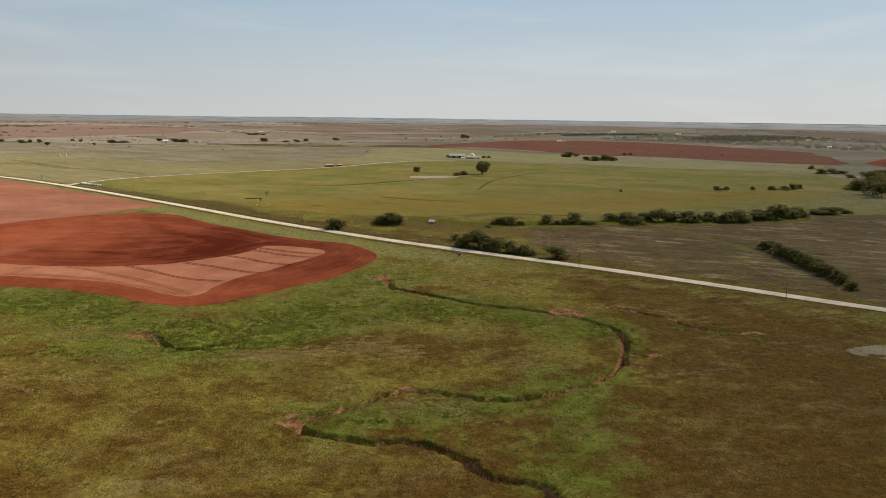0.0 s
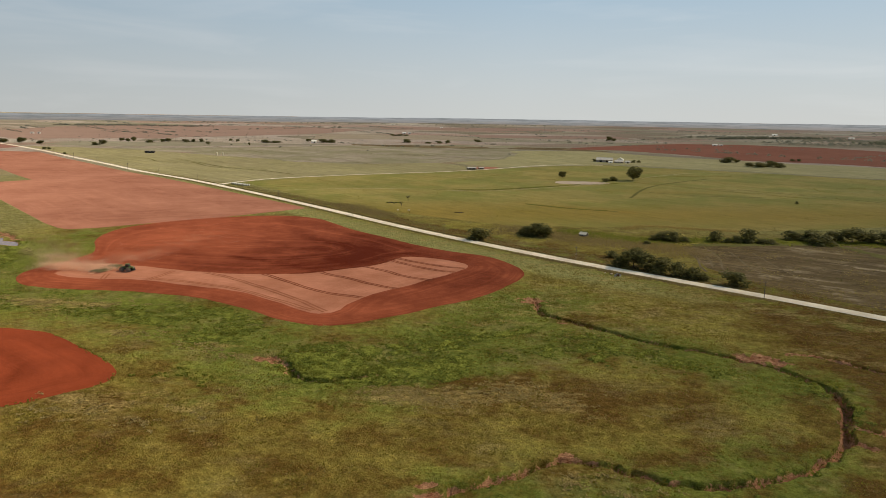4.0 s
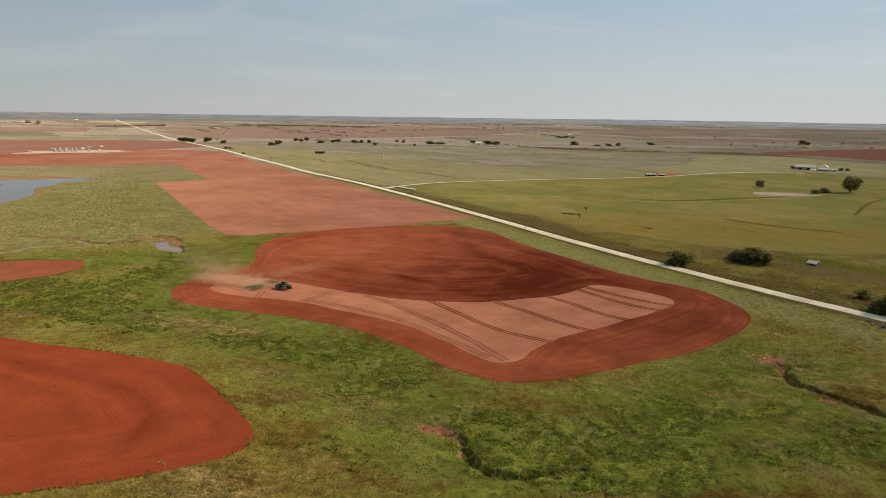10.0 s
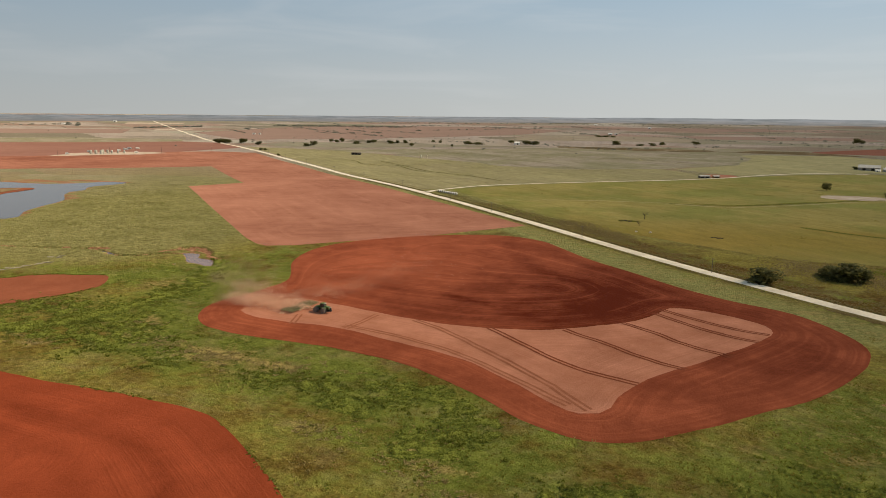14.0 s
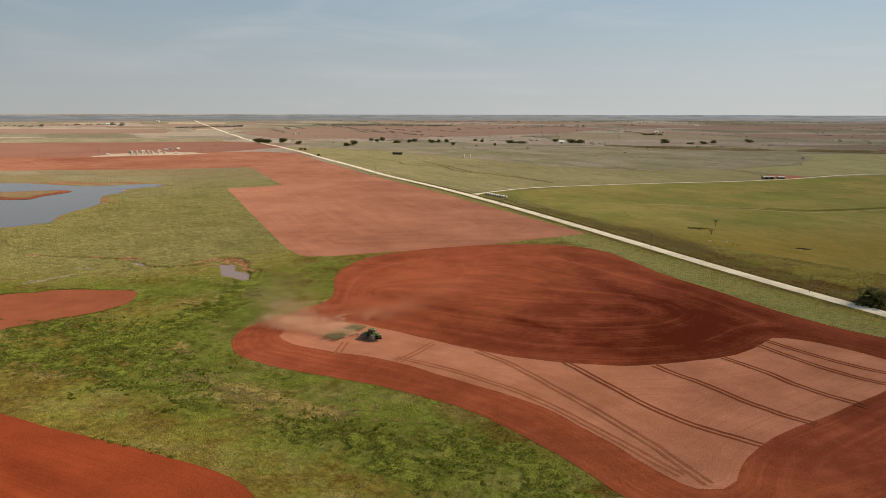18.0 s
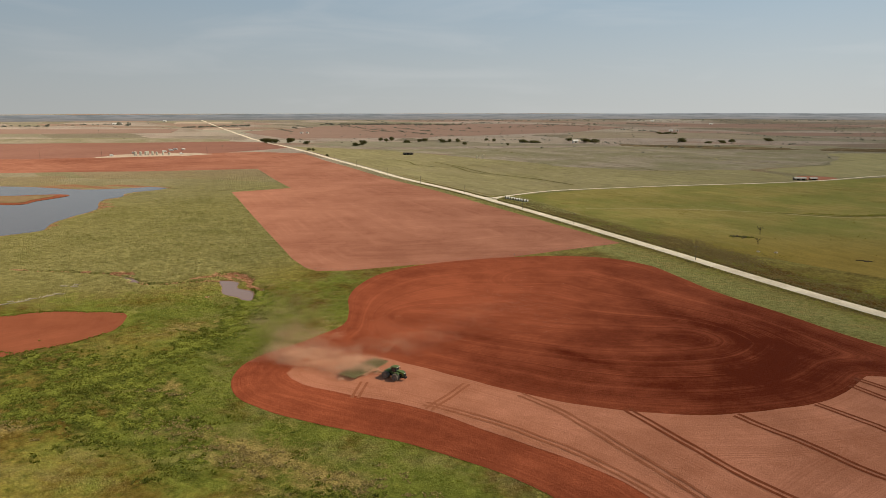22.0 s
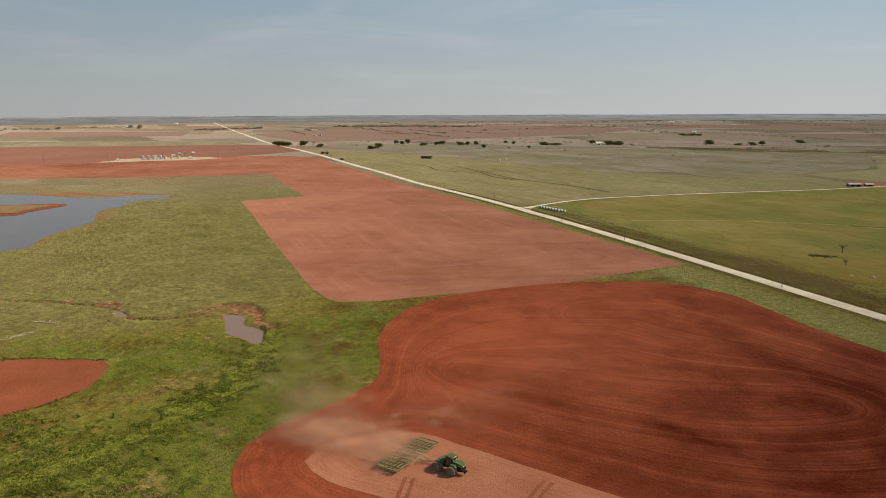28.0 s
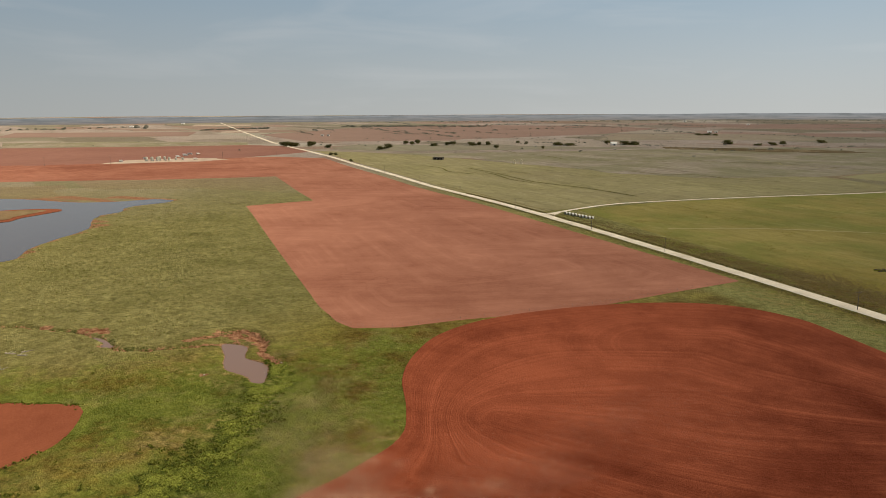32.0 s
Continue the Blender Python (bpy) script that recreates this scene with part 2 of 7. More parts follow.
    c = mix(n, l, c, bare, ramp(n, l, calc(n, l, "ADD", attribute(n, "bare"), calc(n, l, "MULTIPLY", calc(n, l, "SUBTRACT", fine, 0.5), 0.4)), 0.42, 0.56))
    l.new(c, b.inputs["Base Color"])
    bump(n, l, b, calc(n, l, "ADD", calc(n, l, "MULTIPLY", tuft, 0.7), calc(n, l, "ADD", calc(n, l, "MULTIPLY", fine, 1.5), calc(n, l, "MULTIPLY", knots, calc(n, l, "MULTIPLY", attribute(n, "pasture"), 2.5)))), 0.24, 1.0)
    return m


def soil_material(name, dark, light, lines=0.2, pitch=1.1, patches=0.02, swirl=(-185, 465), veins=0.0, round_to=0.0, blotch=0.20, banded=0.24):
    """Worked red earth: dark and dry patches, painted shade, clods, and lines that run along the field's rim ("rim",
    metres) or in turns.
    """
    m, n, l, b = material(name, 1.0)
    b.inputs["Specular IOR Level"].default_value = 0.02
    where = n.new("ShaderNodeNewGeometry").outputs["Position"]
    turn = n.new("ShaderNodeVectorMath")
    turn.operation = "DISTANCE"
    turn.inputs[1].default_value = (*swirl, 0)
    l.new(where, turn.inputs[0])
    wob = calc(n, l, "MULTIPLY", noise_tex(n, l, 0.009, 2, 0.4, 0.0, 1.0), 26.0)
    pick = noise_tex(n, l, 0.013, 2, 0.5, 0.47, 0.55)
    if round_to:
        wob = calc(n, l, "MULTIPLY", wob, 0.4)
        pick = calc(n, l, "MULTIPLY", calc(n, l, "MULTIPLY", ramp(n, l, turn.outputs["Value"], round_to + 14, round_to - 14), ramp(n, l, turn.outputs["Value"], round_to * 0.15, round_to * 0.5)), noise_tex(n, l, 0.02, 3, 0.5, 0.42, 0.60))
    r = calc(n, l, "ADD", attribute(n, "rim"), calc(n, l, "MULTIPLY", wob, 0.25))
    r2 = calc(n, l, "ADD", turn.outputs["Value"], wob)
    fine_lines, bands = [], []
    for q in (r, r2):
        comb = n.new("ShaderNodeCombineXYZ")
        l.new(q, comb.inputs["X"])
        fine_lines.append(noise_tex(n, l, 1.0 / pitch, 2, 0.8, 0.32, 0.68, vec=comb.outputs[0]))
        bands.append(noise_tex(n, l, 0.10, 3, 0.7, 0.34, 0.66, vec=comb.outputs[0]))
    row = mix(n, l, fine_lines[0], fine_lines[1], pick)
    band = mix(n, l, bands[0], bands[1], pick)
    big = noise_tex(n, l, patches, 2 if blotch < 0.3 else 6, 0.5 if blotch < 0.3 else 0.62, 0.30, 0.70)
    broken = noise_tex(n, l, 0.05, 4, 0.65, 0.38, 0.66)
    clod = noise_tex(n, l, 1.5, 4, 0.85, 0.40, 0.60)
    mottle = noise_tex(n, l, 0.22, 5, 0.75, 0.34, 0.66)
    f = calc(n, l, "ADD", calc(n, l, "ADD", calc(n, l, "MULTIPLY", big, blotch), 0.20 - blotch * 0.5), calc(n, l, "MULTIPLY", calc(n, l, "MULTIPLY", band, calc(n, l, "ADD", calc(n, l, "MULTIPLY", broken, 0.5), 0.6)), banded))
    f = calc(n, l, "ADD", f, calc(n, l, "MULTIPLY", calc(n, l, "MULTIPLY", row, calc(n, l, "ADD", broken, 0.2)), lines))
    f = calc(n, l, "ADD", f, calc(n, l, "MULTIPLY", clod, 0.12))
    f = calc(n, l, "ADD", f, calc(n, l, "MULTIPLY", mottle, 0.10))
    # Per-field weights: dark soil tones, and shade put into the colour.
    f = calc(n, l, "SUBTRACT", f, attribute(n, "shade_tone"))
    if veins:
        v = n.new("ShaderNodeTexVoronoi")
        v.feature = "DISTANCE_TO_EDGE"
        v.inputs["Scale"].default_value = 0.085
        shift = n.new("ShaderNodeVectorMath")
        shift.operation = "ADD"
        wave = n.new("ShaderNodeTexNoise")
        wave.inputs["Scale"].default_value, wave.inputs["Detail"].default_value = 0.12, 5
        l.new(where, wave.inputs["Vector"])
        swing = n.new("ShaderNodeVectorMath")
        swing.operation = "SCALE"
        swing.inputs["Scale"].default_value = 11.0
        l.new(wave.outputs["Color"], swing.inputs[0])
        l.new(where, shift.inputs[0])
        l.new(swing.outputs[0], shift.inputs[1])
        l.new(shift.outputs[0], v.inputs["Vector"])
        crack = calc(n, l, "MULTIPLY", ramp(n, l, v.outputs["Distance"], 0.055, 0.0), noise_tex(n, l, 0.02, 4, 0.6, 0.46, 0.60))
        f = calc(n, l, "SUBTRACT", f, calc(n, l, "MULTIPLY", crack, veins))
    l.new(mix(n, l, dark, light, f), b.inputs["Base Color"])
    bump(n, l, b, calc(n, l, "ADD", clod, calc(n, l, "MULTIPLY", row, 1.2)), 0.06, 0.9)
    return m


def crop_material(name, a, c2, a2, turn, stretch=6.0, scale=0.03, litter=0.0, tan=(0.30, 0.22, 0.12), worn=(0.16, 0.10, 0.02), green=None):
    """Mown or grazed land: two tones in long drifts along one direction, bare or rank patches, finer blades over them."""
    m, n, l, b = material(name)
    d = noise_tex(n, l, scale, 6, 0.68, 0.34, 0.66, stretch=(turn, stretch))
    rows = noise_tex(n, l, scale * 7, 4, 0.7, 0.35, 0.65, stretch=(turn, 14))
    fine = noise_tex(n, l, 0.7, 6, 0.85, 0.38, 0.62)
    big = noise_tex(n, l, 0.008, 5, 0.6)
    spot = noise_tex(n, l, 0.03, 6, 0.7, 0.58, 0.70)
    mid = noise_tex(n, l, 0.11, 6, 0.75, 0.34, 0.66, stretch=(turn, 2.5))
    f = calc(n, l, "ADD", calc(n, l, "MULTIPLY", d, 0.40), calc(n, l, "MULTIPLY", fine, 0.25))
    f = calc(n, l, "ADD", f, calc(n, l, "MULTIPLY", rows, 0.25))
    f = ramp(n, l, calc(n, l, "ADD", f, calc(n, l, "MULTIPLY", mid, 0.35)), 0.2, 1.05)
    c = mix(n, l, a, c2, f)
    c = mix(n, l, c, a2, calc(n, l, "MULTIPLY", big, 0.7))
    c = mix(n, l, c, tuple(x * 0.62 for x in a), calc(n, l, "MULTIPLY", spot, 0.5))
    if green:
        c = mix(n, l, c, mix(n, l, green, tuple(x * 1.7 for x in green), mix(n, l, fine, d, 0.5)), calc(n, l, "MULTIPLY", noise_tex(n, l, 0.011, 5, 0.62, 0.44, 0.58), 0.75))
    if litter:
        straws = calc(n, l, "MULTIPLY", noise_tex(n, l, 0.10, 6, 0.80, 0.50, 0.64, stretch=(turn, 4)), noise_tex(n, l, 0.02, 5, 0.65, 0.42, 0.62))
        c = mix(n, l, c, tan, calc(n, l, "MULTIPLY", straws, litter))
        knots = noise_tex(n, l, 0.09, 6, 0.8, 0.52, 0.68)
        c = mix(n, l, c, tuple(x * 0.5 for x in a), calc(n, l, "MULTIPLY", knots, litter * 0.7))
    c = mix(n, l, c, mix(n, l, worn, tuple(x * 1.9 for x in worn), mix(n, l, fine, mid, 0.5)), attribute(n, "shade_tone"))
    l.new(c, b.inputs["Base Color"])
    bump(n, l, b, fine, 0.08, 0.8)
    return m


GRASS = grass_material()
SOIL_RED = soil_material("dark_red_soil", (0.092, 0.0140, 0.0048), (0.365, 0.096, 0.042), 0.42, 1.5, 0.012, (-234, 490), 0.0, 40.0, 0.20, 0.40)
SOIL_NEAR = soil_material("bright_red_soil", (0.1320, 0.0240, 0.0084), (0.3240, 0.0672, 0.0252), 0.24, 1.1, 0.022, (-235, 205))
SOIL_LEFT = soil_material("dry_red_soil", (0.150, 0.040, 0.018), (0.320, 0.105, 0.052), 0.16, 1.2, 0.020, (-420, 310))
SOIL_PINK = soil_material("dry_pink_soil", (0.208, 0.072, 0.040), (0.515, 0.226, 0.139), 0.14, 1.6, 0.011, (-900, 1300), 0.10, 0.0, 0.45)
SOIL_PALE = soil_material("stubble_soil", (0.238, 0.080, 0.037), (0.535, 0.225, 0.133), 0.40, 0.95, 0.04, (-130, 470))
SOIL_PAD = soil_material("pad_red_soil", (0.190, 0.085, 0.058), (0.330, 0.160, 0.112), 0.2, 6.0, 0.008)
# Less saturated than the near soils, distance haze put into the colour.
SOIL_DULL = soil_material("hazed_dull_red_soil", (0.150, 0.048, 0.028), (0.290, 0.120, 0.074), 0.2, 4.0, 0.008)
HAY = crop_material("hay_meadow_grass", (0.185, 0.140, 0.030), (0.375, 0.290, 0.090), (0.230, 0.186, 0.054), -38, 3.0, 0.02, 0.45, (0.36, 0.29, 0.12), (0.165, 0.108, 0.020), (0.130, 0.128, 0.028))
MAUVE = crop_material("grazed_stubble", (0.185, 0.145, 0.096), (0.410, 0.328, 0.238), (0.255, 0.210, 0.122), -38, 6, 0.012, 0.6, (0.40, 0.33, 0.24), (0.16, 0.10, 0.02), (0.150, 0.132, 0.066))
BROWN = crop_material("brown_stubble", (0.058, 0.036, 0.013), (0.225, 0.150, 0.068), (0.100, 0.068, 0.025), -20, 4, 0.03, 1.0, (0.44, 0.33, 0.20))
TAN = crop_material("dry_pasture", (0.225, 0.175, 0.112), (0.370, 0.300, 0.205), (0.280, 0.205, 0.140), -38, 5, 0.01, 0.5)
# A muted OLIVE for far land, with haze mixed into its base colours.
OLIVE_FAR = crop_material("hazed_far_pasture", (0.185, 0.165, 0.100), (0.295, 0.255, 0.165), (0.250, 0.195, 0.135), -38, 4, 0.012)
OLIVE_PALE = crop_material("pale_green_pasture", (0.205, 0.176, 0.076), (0.415, 0.352, 0.162), (0.290, 0.242, 0.118), -38, 3, 0.02, 0.5, (0.50, 0.43, 0.24))
OLIVE = crop_material("green_pasture", (0.180, 0.152, 0.062), (0.370, 0.308, 0.142), (0.262, 0.212, 0.108), -38, 3, 0.015, 0.6, (0.42, 0.35, 0.19))

SPIT_GRASS = crop_material("trodden_shore_grass", (0.105, 0.092, 0.036), (0.245, 0.200, 0.092), (0.250, 0.135, 0.075), -38, 2, 0.05, 0.7, (0.33, 0.20, 0.12))


def gravel_material(name, a, c2):
    m, n, l, b = material(name, 0.95)
    fine = noise_tex(n, l, 1.2, 5, 0.7)
    worn = noise_tex(n, l, 0.08, 4, 0.6)
    c = mix(n, l, a, c2, mix(n, l, fine, worn, 0.6))
    l.new(c, b.inputs["Base Color"])
    bump(n, l, b, fine, 0.04)
    return m


GRAVEL = gravel_material("pale_gravel", (0.58, 0.47, 0.33), (0.88, 0.76, 0.57))
DIRT = gravel_material("packed_dirt", (0.36, 0.25, 0.17), (0.56, 0.44, 0.33))


def water_material(name, col):
    m, n, l, b = material(name, 0.12)
    b.inputs["Specular IOR Level"].default_value = 0.5
    b.inputs["Base Color"].default_value = (*col, 1)
    b.inputs["IOR"].default_value = 1.33
    bump(n, l, b, noise_tex(n, l, 0.9, 3, 0.6, 0, 1), 0.015, 0.6)
    return m


WATER = water_material("pond_water", (0.115, 0.080, 0.058))
MUD_WATER = water_material("muddy_water", (0.22, 0.125, 0.080))


def leaf_material(name, a, c2):
    """Leaves that let part of the sun through."""
    m, n, l, b = material(name, 0.8)
    f = n.new("ShaderNodeNewGeometry").outputs["Random Per Island"]
    o = n.new("ShaderNodeObjectInfo").outputs["Random"]
    c = mix(n, l, a, c2, f)
    c = mix(n, l, c, tuple(x * 0.75 for x in c2), calc(n, l, "MULTIPLY", o, 0.4))
    l.new(c, b.inputs["Base Color"])
    t = n.new("ShaderNodeBsdfTranslucent")
    l.new(c, t.inputs["Color"])
    x = n.new("ShaderNodeMixShader")
    x.inputs[0].default_value = 0.5
    l.new(b.outputs[0], x.inputs[1])
    l.new(t.outputs[0], x.inputs[2])
    l.new(x.outputs[0], n["Material Output"].inputs["Surface"])
    return m


LEAF = leaf_material("leaves", (0.056, 0.055, 0.016), (0.165, 0.150, 0.050))
# Paler and greyer than LEAF: distance haze put into the leaf colour.
LEAF_FAR = leaf_material("hazed_far_leaves", (0.165, 0.165, 0.125), (0.230, 0.222, 0.170))
LEAF_WOOD = leaf_material("wood_leaves", (0.085, 0.092, 0.062), (0.140, 0.142, 0.098))
LEAF_LIGHT = leaf_material("weed_leaves", (0.135, 0.148, 0.018), (0.230, 0.225, 0.036))
LEAF_DRY = leaf_material("dry_brush_leaves", (0.165, 0.120, 0.045), (0.31, 0.235, 0.105))
BARK = plain("bark", (0.12, 0.09, 0.065), 0.95)

# ---- the lie of the land ----
MID_FIELD = [(-636, 678), (-610, 733), (-810, 892), (-906, 787), (-1049, 684), (-1412, 786), (-1227, 993), (-1055, 1151), (-951, 1147), (-447, 762), (-234, 598), (-257, 557), (-275, 523), (-294, 499), (-314, 477), (-328, 459), (-342, 450), (-352, 453), (-372, 466), (-426, 509), (-516, 581)]
MID = (-90.0, 130.0)
ROAD_N = (0.606, 0.795)
SWALE = [(-470, 300), (-400, 318), (-345, 375), (-325, 395), (-300, 365), (-292, 325), (-262, 300), (-215, 300), (-170, 292), (-130, 268), (-105, 248), (-80, 245), (-50, 290), (-28, 345)]
ROAD_A, ROAD_B = Vector((189.0, 296.5)), Vector((-1165.0, 1328.0))
ROAD_U = (ROAD_B - ROAD_A).normalized()
ROAD_V = Vector((ROAD_U.y, -ROAD_U.x))      # to the side away from the tilled fields

ROAD_BEND = [(-500, 0), (40, 0), (100, 1.5), (130, -1), (165, -5), (200, -8), (245, -11.5), (300, -12), (350, -10.5), (410, -10), (450, -8), (500, -6.8), (550, -5), (600, -2.5), (650, 0.5), (760, 2.5), (2300, 2.5)]


def bend(s):
    """How far the road swings from its straight line, s metres along it."""
    a, b = np.array(ROAD_BEND).T
    return sum(np.interp(np.asarray(s) + k, a, b) for k in (-40, -20, 0, 20, 40)) / 5


def road_side(x, y):
    """Signed distance from the road's middle, positive away from the tilled fields."""
    s = (x - ROAD_A.x) * ROAD_U.x + (y - ROAD_A.y) * ROAD_U.y
    return (x - ROAD_A.x) * ROAD_V.x + (y - ROAD_A.y) * ROAD_V.y - bend(s)


def seg_dist(x, y, line):
    """Distance from the points x, y to a polyline."""
    best = np.full(np.shape(x), 1e9)
    for (ax, ay), (bx, by) in zip(line, line[1:]):
        dx, dy = bx - ax, by - ay
        s = np.clip(((x - ax) * dx + (y - ay) * dy) / (dx * dx + dy * dy), 0, 1)
        best = np.minimum(best, np.hypot(x - ax - s * dx, y - ay - s * dy))
    return best


def height(x, y):
    """The ground's height without its gullies."""
    x, y = np.asarray(x, float), np.asarray(y, float)
    d = np.hypot(x - MID[0], y - MID[1])
    z = 47 * np.tanh(58.0 / 47 * np.clip((d - 1850) / 2850, 0, 1.15) ** 1.5)
    z = z + 0.5 * np.sin(x / 61 + 0.6) * np.sin(y / 73 + 1.0) * np.clip(d / 200, 0, 1)
    z = z + 2.4 * np.exp(-((x + 420) ** 2 + (y - 640) ** 2) / (2 * 175.0 ** 2))
    z = np.array(z + 4.0 * np.clip((d - 900) / 600, 0, 1) * np.clip((x + 1500) / 500, 0, 1))
    # gentle swells of the pasture
    m = (x < -300) & (y > 370) & (y < 760) & (x > -700)
    if m.any():
        px, py = x[m], y[m]
        w = np.clip((-300 - px) / 50, 0, 1) * np.clip((py - 370) / 50, 0, 1) * np.clip((760 - py) / 60, 0, 1) * np.clip((px + 700) / 60, 0, 1)
        z[m] += np.where(inside(px, py, MID_FIELD), 0, 1.5 * w * fbm(px, py, 46, 3, 91) * np.clip((seg_dist(px, py, MID_FIELD + MID_FIELD[:1]) - 4) / 25, 0, 1))
    # low hummocks in the rough ground on the near side of the road
    side = ((x - ROAD_A[0]) * ROAD_N[0] + (y - ROAD_A[1]) * ROAD_N[1])
    near = np.clip(-side / 30, 0, 1) * np.clip((425 - y) / 40, 0, 1) * np.clip((y - 90) / 40, 0, 1) * np.clip((x + 470) / 40, 0, 1)
    z = z + 0.30 * near * (np.sin(x / 4.1 + 2.2 * np.sin(y / 9.0)) * np.sin(y / 3.7 + 1.9 * np.sin(x / 11.0)) * 0.45 + np.sin(x / 9.5 + 1.5 * np.sin(y / 17)) * np.sin(y / 8.0 + 1.1 * np.sin(x / 21)))
    return z - 1.4 * np.exp(-(seg_dist(x, y, SWALE) / 22) ** 2)


def perlin(x, y, seed):
    """Smooth random relief of unit wavelength, about -0.7 to 0.7."""
    r = np.random.RandomState(seed)
    p = r.permutation(256)
    a = r.uniform(0, 2 * np.pi, 256)
    ca, sa_ = np.cos(a), np.sin(a)
    xi, yi = np.floor(x).astype(int), np.floor(y).astype(int)
    fx, fy = x - xi, y - yi
    u, v = fx * fx * fx * (fx * (fx * 6 - 15) + 10), fy * fy * fy * (fy * (fy * 6 - 15) + 10)
    out = 0.0
    for i, j, w in ((0, 0, (1 - u) * (1 - v)), (1, 0, u * (1 - v)), (0, 1, (1 - u) * v), (1, 1, u * v)):
        h = p[(p[(xi + i) & 255] + yi + j) & 255]
        out = out + w * (ca[h] * (fx - i) + sa_[h] * (fy - j))
    return out


def fbm(x, y, size, octaves=4, seed=0, rough=0.55):
    """Relief of several octaves, the largest of that wavelength in metres, about -1 to 1."""
    x, y = np.asarray(x, float), np.asarray(y, float)
    out, amp, total = 0.0, 1.0, 0.0
    for k in range(octaves):
        out = out + amp * perlin(x / size * 2 ** k + 17.3 * k, y / size * 2 ** k - 9.1 * k, seed + k)
        total += amp * 0.62
        amp *= rough
    return out / total


def smooth(a, b, v):
    w = np.clip((v - a) / (b - a), 0, 1)
    return w * w * (3 - 2 * w)


def lift(x, y, up=0.0):
    return float(height(x, y)) + up


def spline(pts, closed=True, step=3.0):
    """A smooth curve through the corners, as evenly spaced points."""
    n, out = len(pts), []
    for i in range(n if closed else n - 1):
        q = [Vector(pts[(i + k) % n] if closed else pts[min(max(i + k, 0), n - 1)]) for k in (-1, 0, 1, 2)]
        k = max(1, int((q[2] - q[1]).length / step))
        for j in range(k):
            s = j / k
            p = 0.5 * (2 * q[1] + (q[2] - q[0]) * s + (2 * q[0] - 5 * q[1] + 4 * q[2] - q[3]) * s * s + (3 * q[1] - q[0] - 3 * q[2] + q[3]) * s ** 3)
            out.append((p.x, p.y))
    return out if closed else out + [tuple(pts[-1])]


def straight(pts, step=8.0, rough=0.0):
    """The closed outline with straight sides, as evenly spaced points, ragged by up to that much."""
    out, g = [], random.Random(len(pts))
    for a, b in zip(pts, pts[1:] + pts[:1]):
        k = max(1, int(math.dist(a, b) / step))
        out += [(a[0] + (b[0] - a[0]) * j / k, a[1] + (b[1] - a[1]) * j / k) for j in range(k)]
    if rough:
        out = [(x + g.gauss(0, rough) + 2 * rough * math.sin(y / 37), y + g.gauss(0, rough) + 2 * rough * math.sin(x / 31)) for x, y in out]
    return out


def inside(x, y, poly):
    x, y = np.asarray(x), np.asarray(y)
    r = np.zeros(x.shape, bool)
    px, py = np.array(poly).T
    for i in range(len(px)):
        ax, ay, bx, by = px[i - 1], py[i - 1], px[i], py[i]
        if ay != by:
            r ^= ((ay > y) != (by > y)) & (x < (bx - ax) * (y - ay) / (by - ay) + ax)
    return r


THICKETS = [   # line, half width, weight
    ([(-342, 408), (-329, 391), (-312, 366), (-310, 342), (-310, 323), (-312, 304), (-318, 288), (-330, 270)], 9, 1.0),
    ([(-375, 300), (-345, 306), (-318, 312), (-296, 312), (-280, 300)], 17, 0.82),
    ([(-340, 285), (-312, 284), (-285, 290)], 13, 0.8),
    ([(-280, 284), (-255, 290), (-240, 286)], 8, 0.6),
    ([(-241, 313), (-220, 305)], 4, 0.4),
    ([(-212, 284), (-200, 284), (-186, 291), (-176, 280), (-166, 278)], 7, 0.85),
    ([(-172, 298), (-150, 300), (-136, 284), (-146, 266), (-134, 270)], 8, 0.9),
    ([(-169, 286), (-160, 296), (-146, 295), (-127, 282)], 6, 0.85),
    ([(-98, 256), (-84, 246), (-66, 250), (-50, 258)], 13, 1.05),
    ([(-92, 236), (-72, 241), (-47, 248)], 6, 0.9),
    ([(-96, 264), (-79, 267), (-62, 276), (-52, 282)], 8, 0.85),
    ([(-58, 268), (-56, 283), (-42, 294), (-26, 306)], 5, 0.9),
    ([(-36, 272), (-12, 282), (16, 284), (34, 272)], 9, 0.72),
    ([(-17, 296), (-5, 300), (4, 285), (-1, 274)], 7, 0.85),
    ([(-31, 178), (-10, 178), (20, 188), (44, 208)], 6, 0.55),
    ([(-4, 168), (14, 160), (30, 172)], 8, 0.5),
    ([(62, 262), (70, 250), (66, 236)], 5, 0.7),
    ([(92, 268), (104, 262), (118, 254)], 5, 0.6),
]


def rank(x, y):
    """How thickly tall weeds grow at a place, 0 to 1."""
    v = np.zeros(np.shape(x))
    for line, wide, k in THICKETS:
        px, py = np.array(line).T
        m = (x > px.min() - 3 * wide) & (x < px.max() + 3 * wide) & (y > py.min() - 3 * wide) & (y < py.max() + 3 * wide)
        v[m] = np.maximum(v[m], k * np.exp(-(seg_dist(x[m], y[m], line) / wide) ** 2))
    return v


def thicket(x, y):
    """The clumps that the weeds stand in, 0 between them to 1 on their crowns."""
    w = rank(x, y)
    out, m = np.zeros(np.shape(x)), w > 0.08
    out[m] = smooth(-0.12, 0.55, fbm(x[m], y[m], 5.5, 4, 41, 0.62) * 1.15 + (w[m] - 0.62) * 1.1)
    return out


def floats(me, name, values):
    me.attributes.new(name, "FLOAT", "POINT").data.foreach_set("value", np.asarray(values, np.float32))


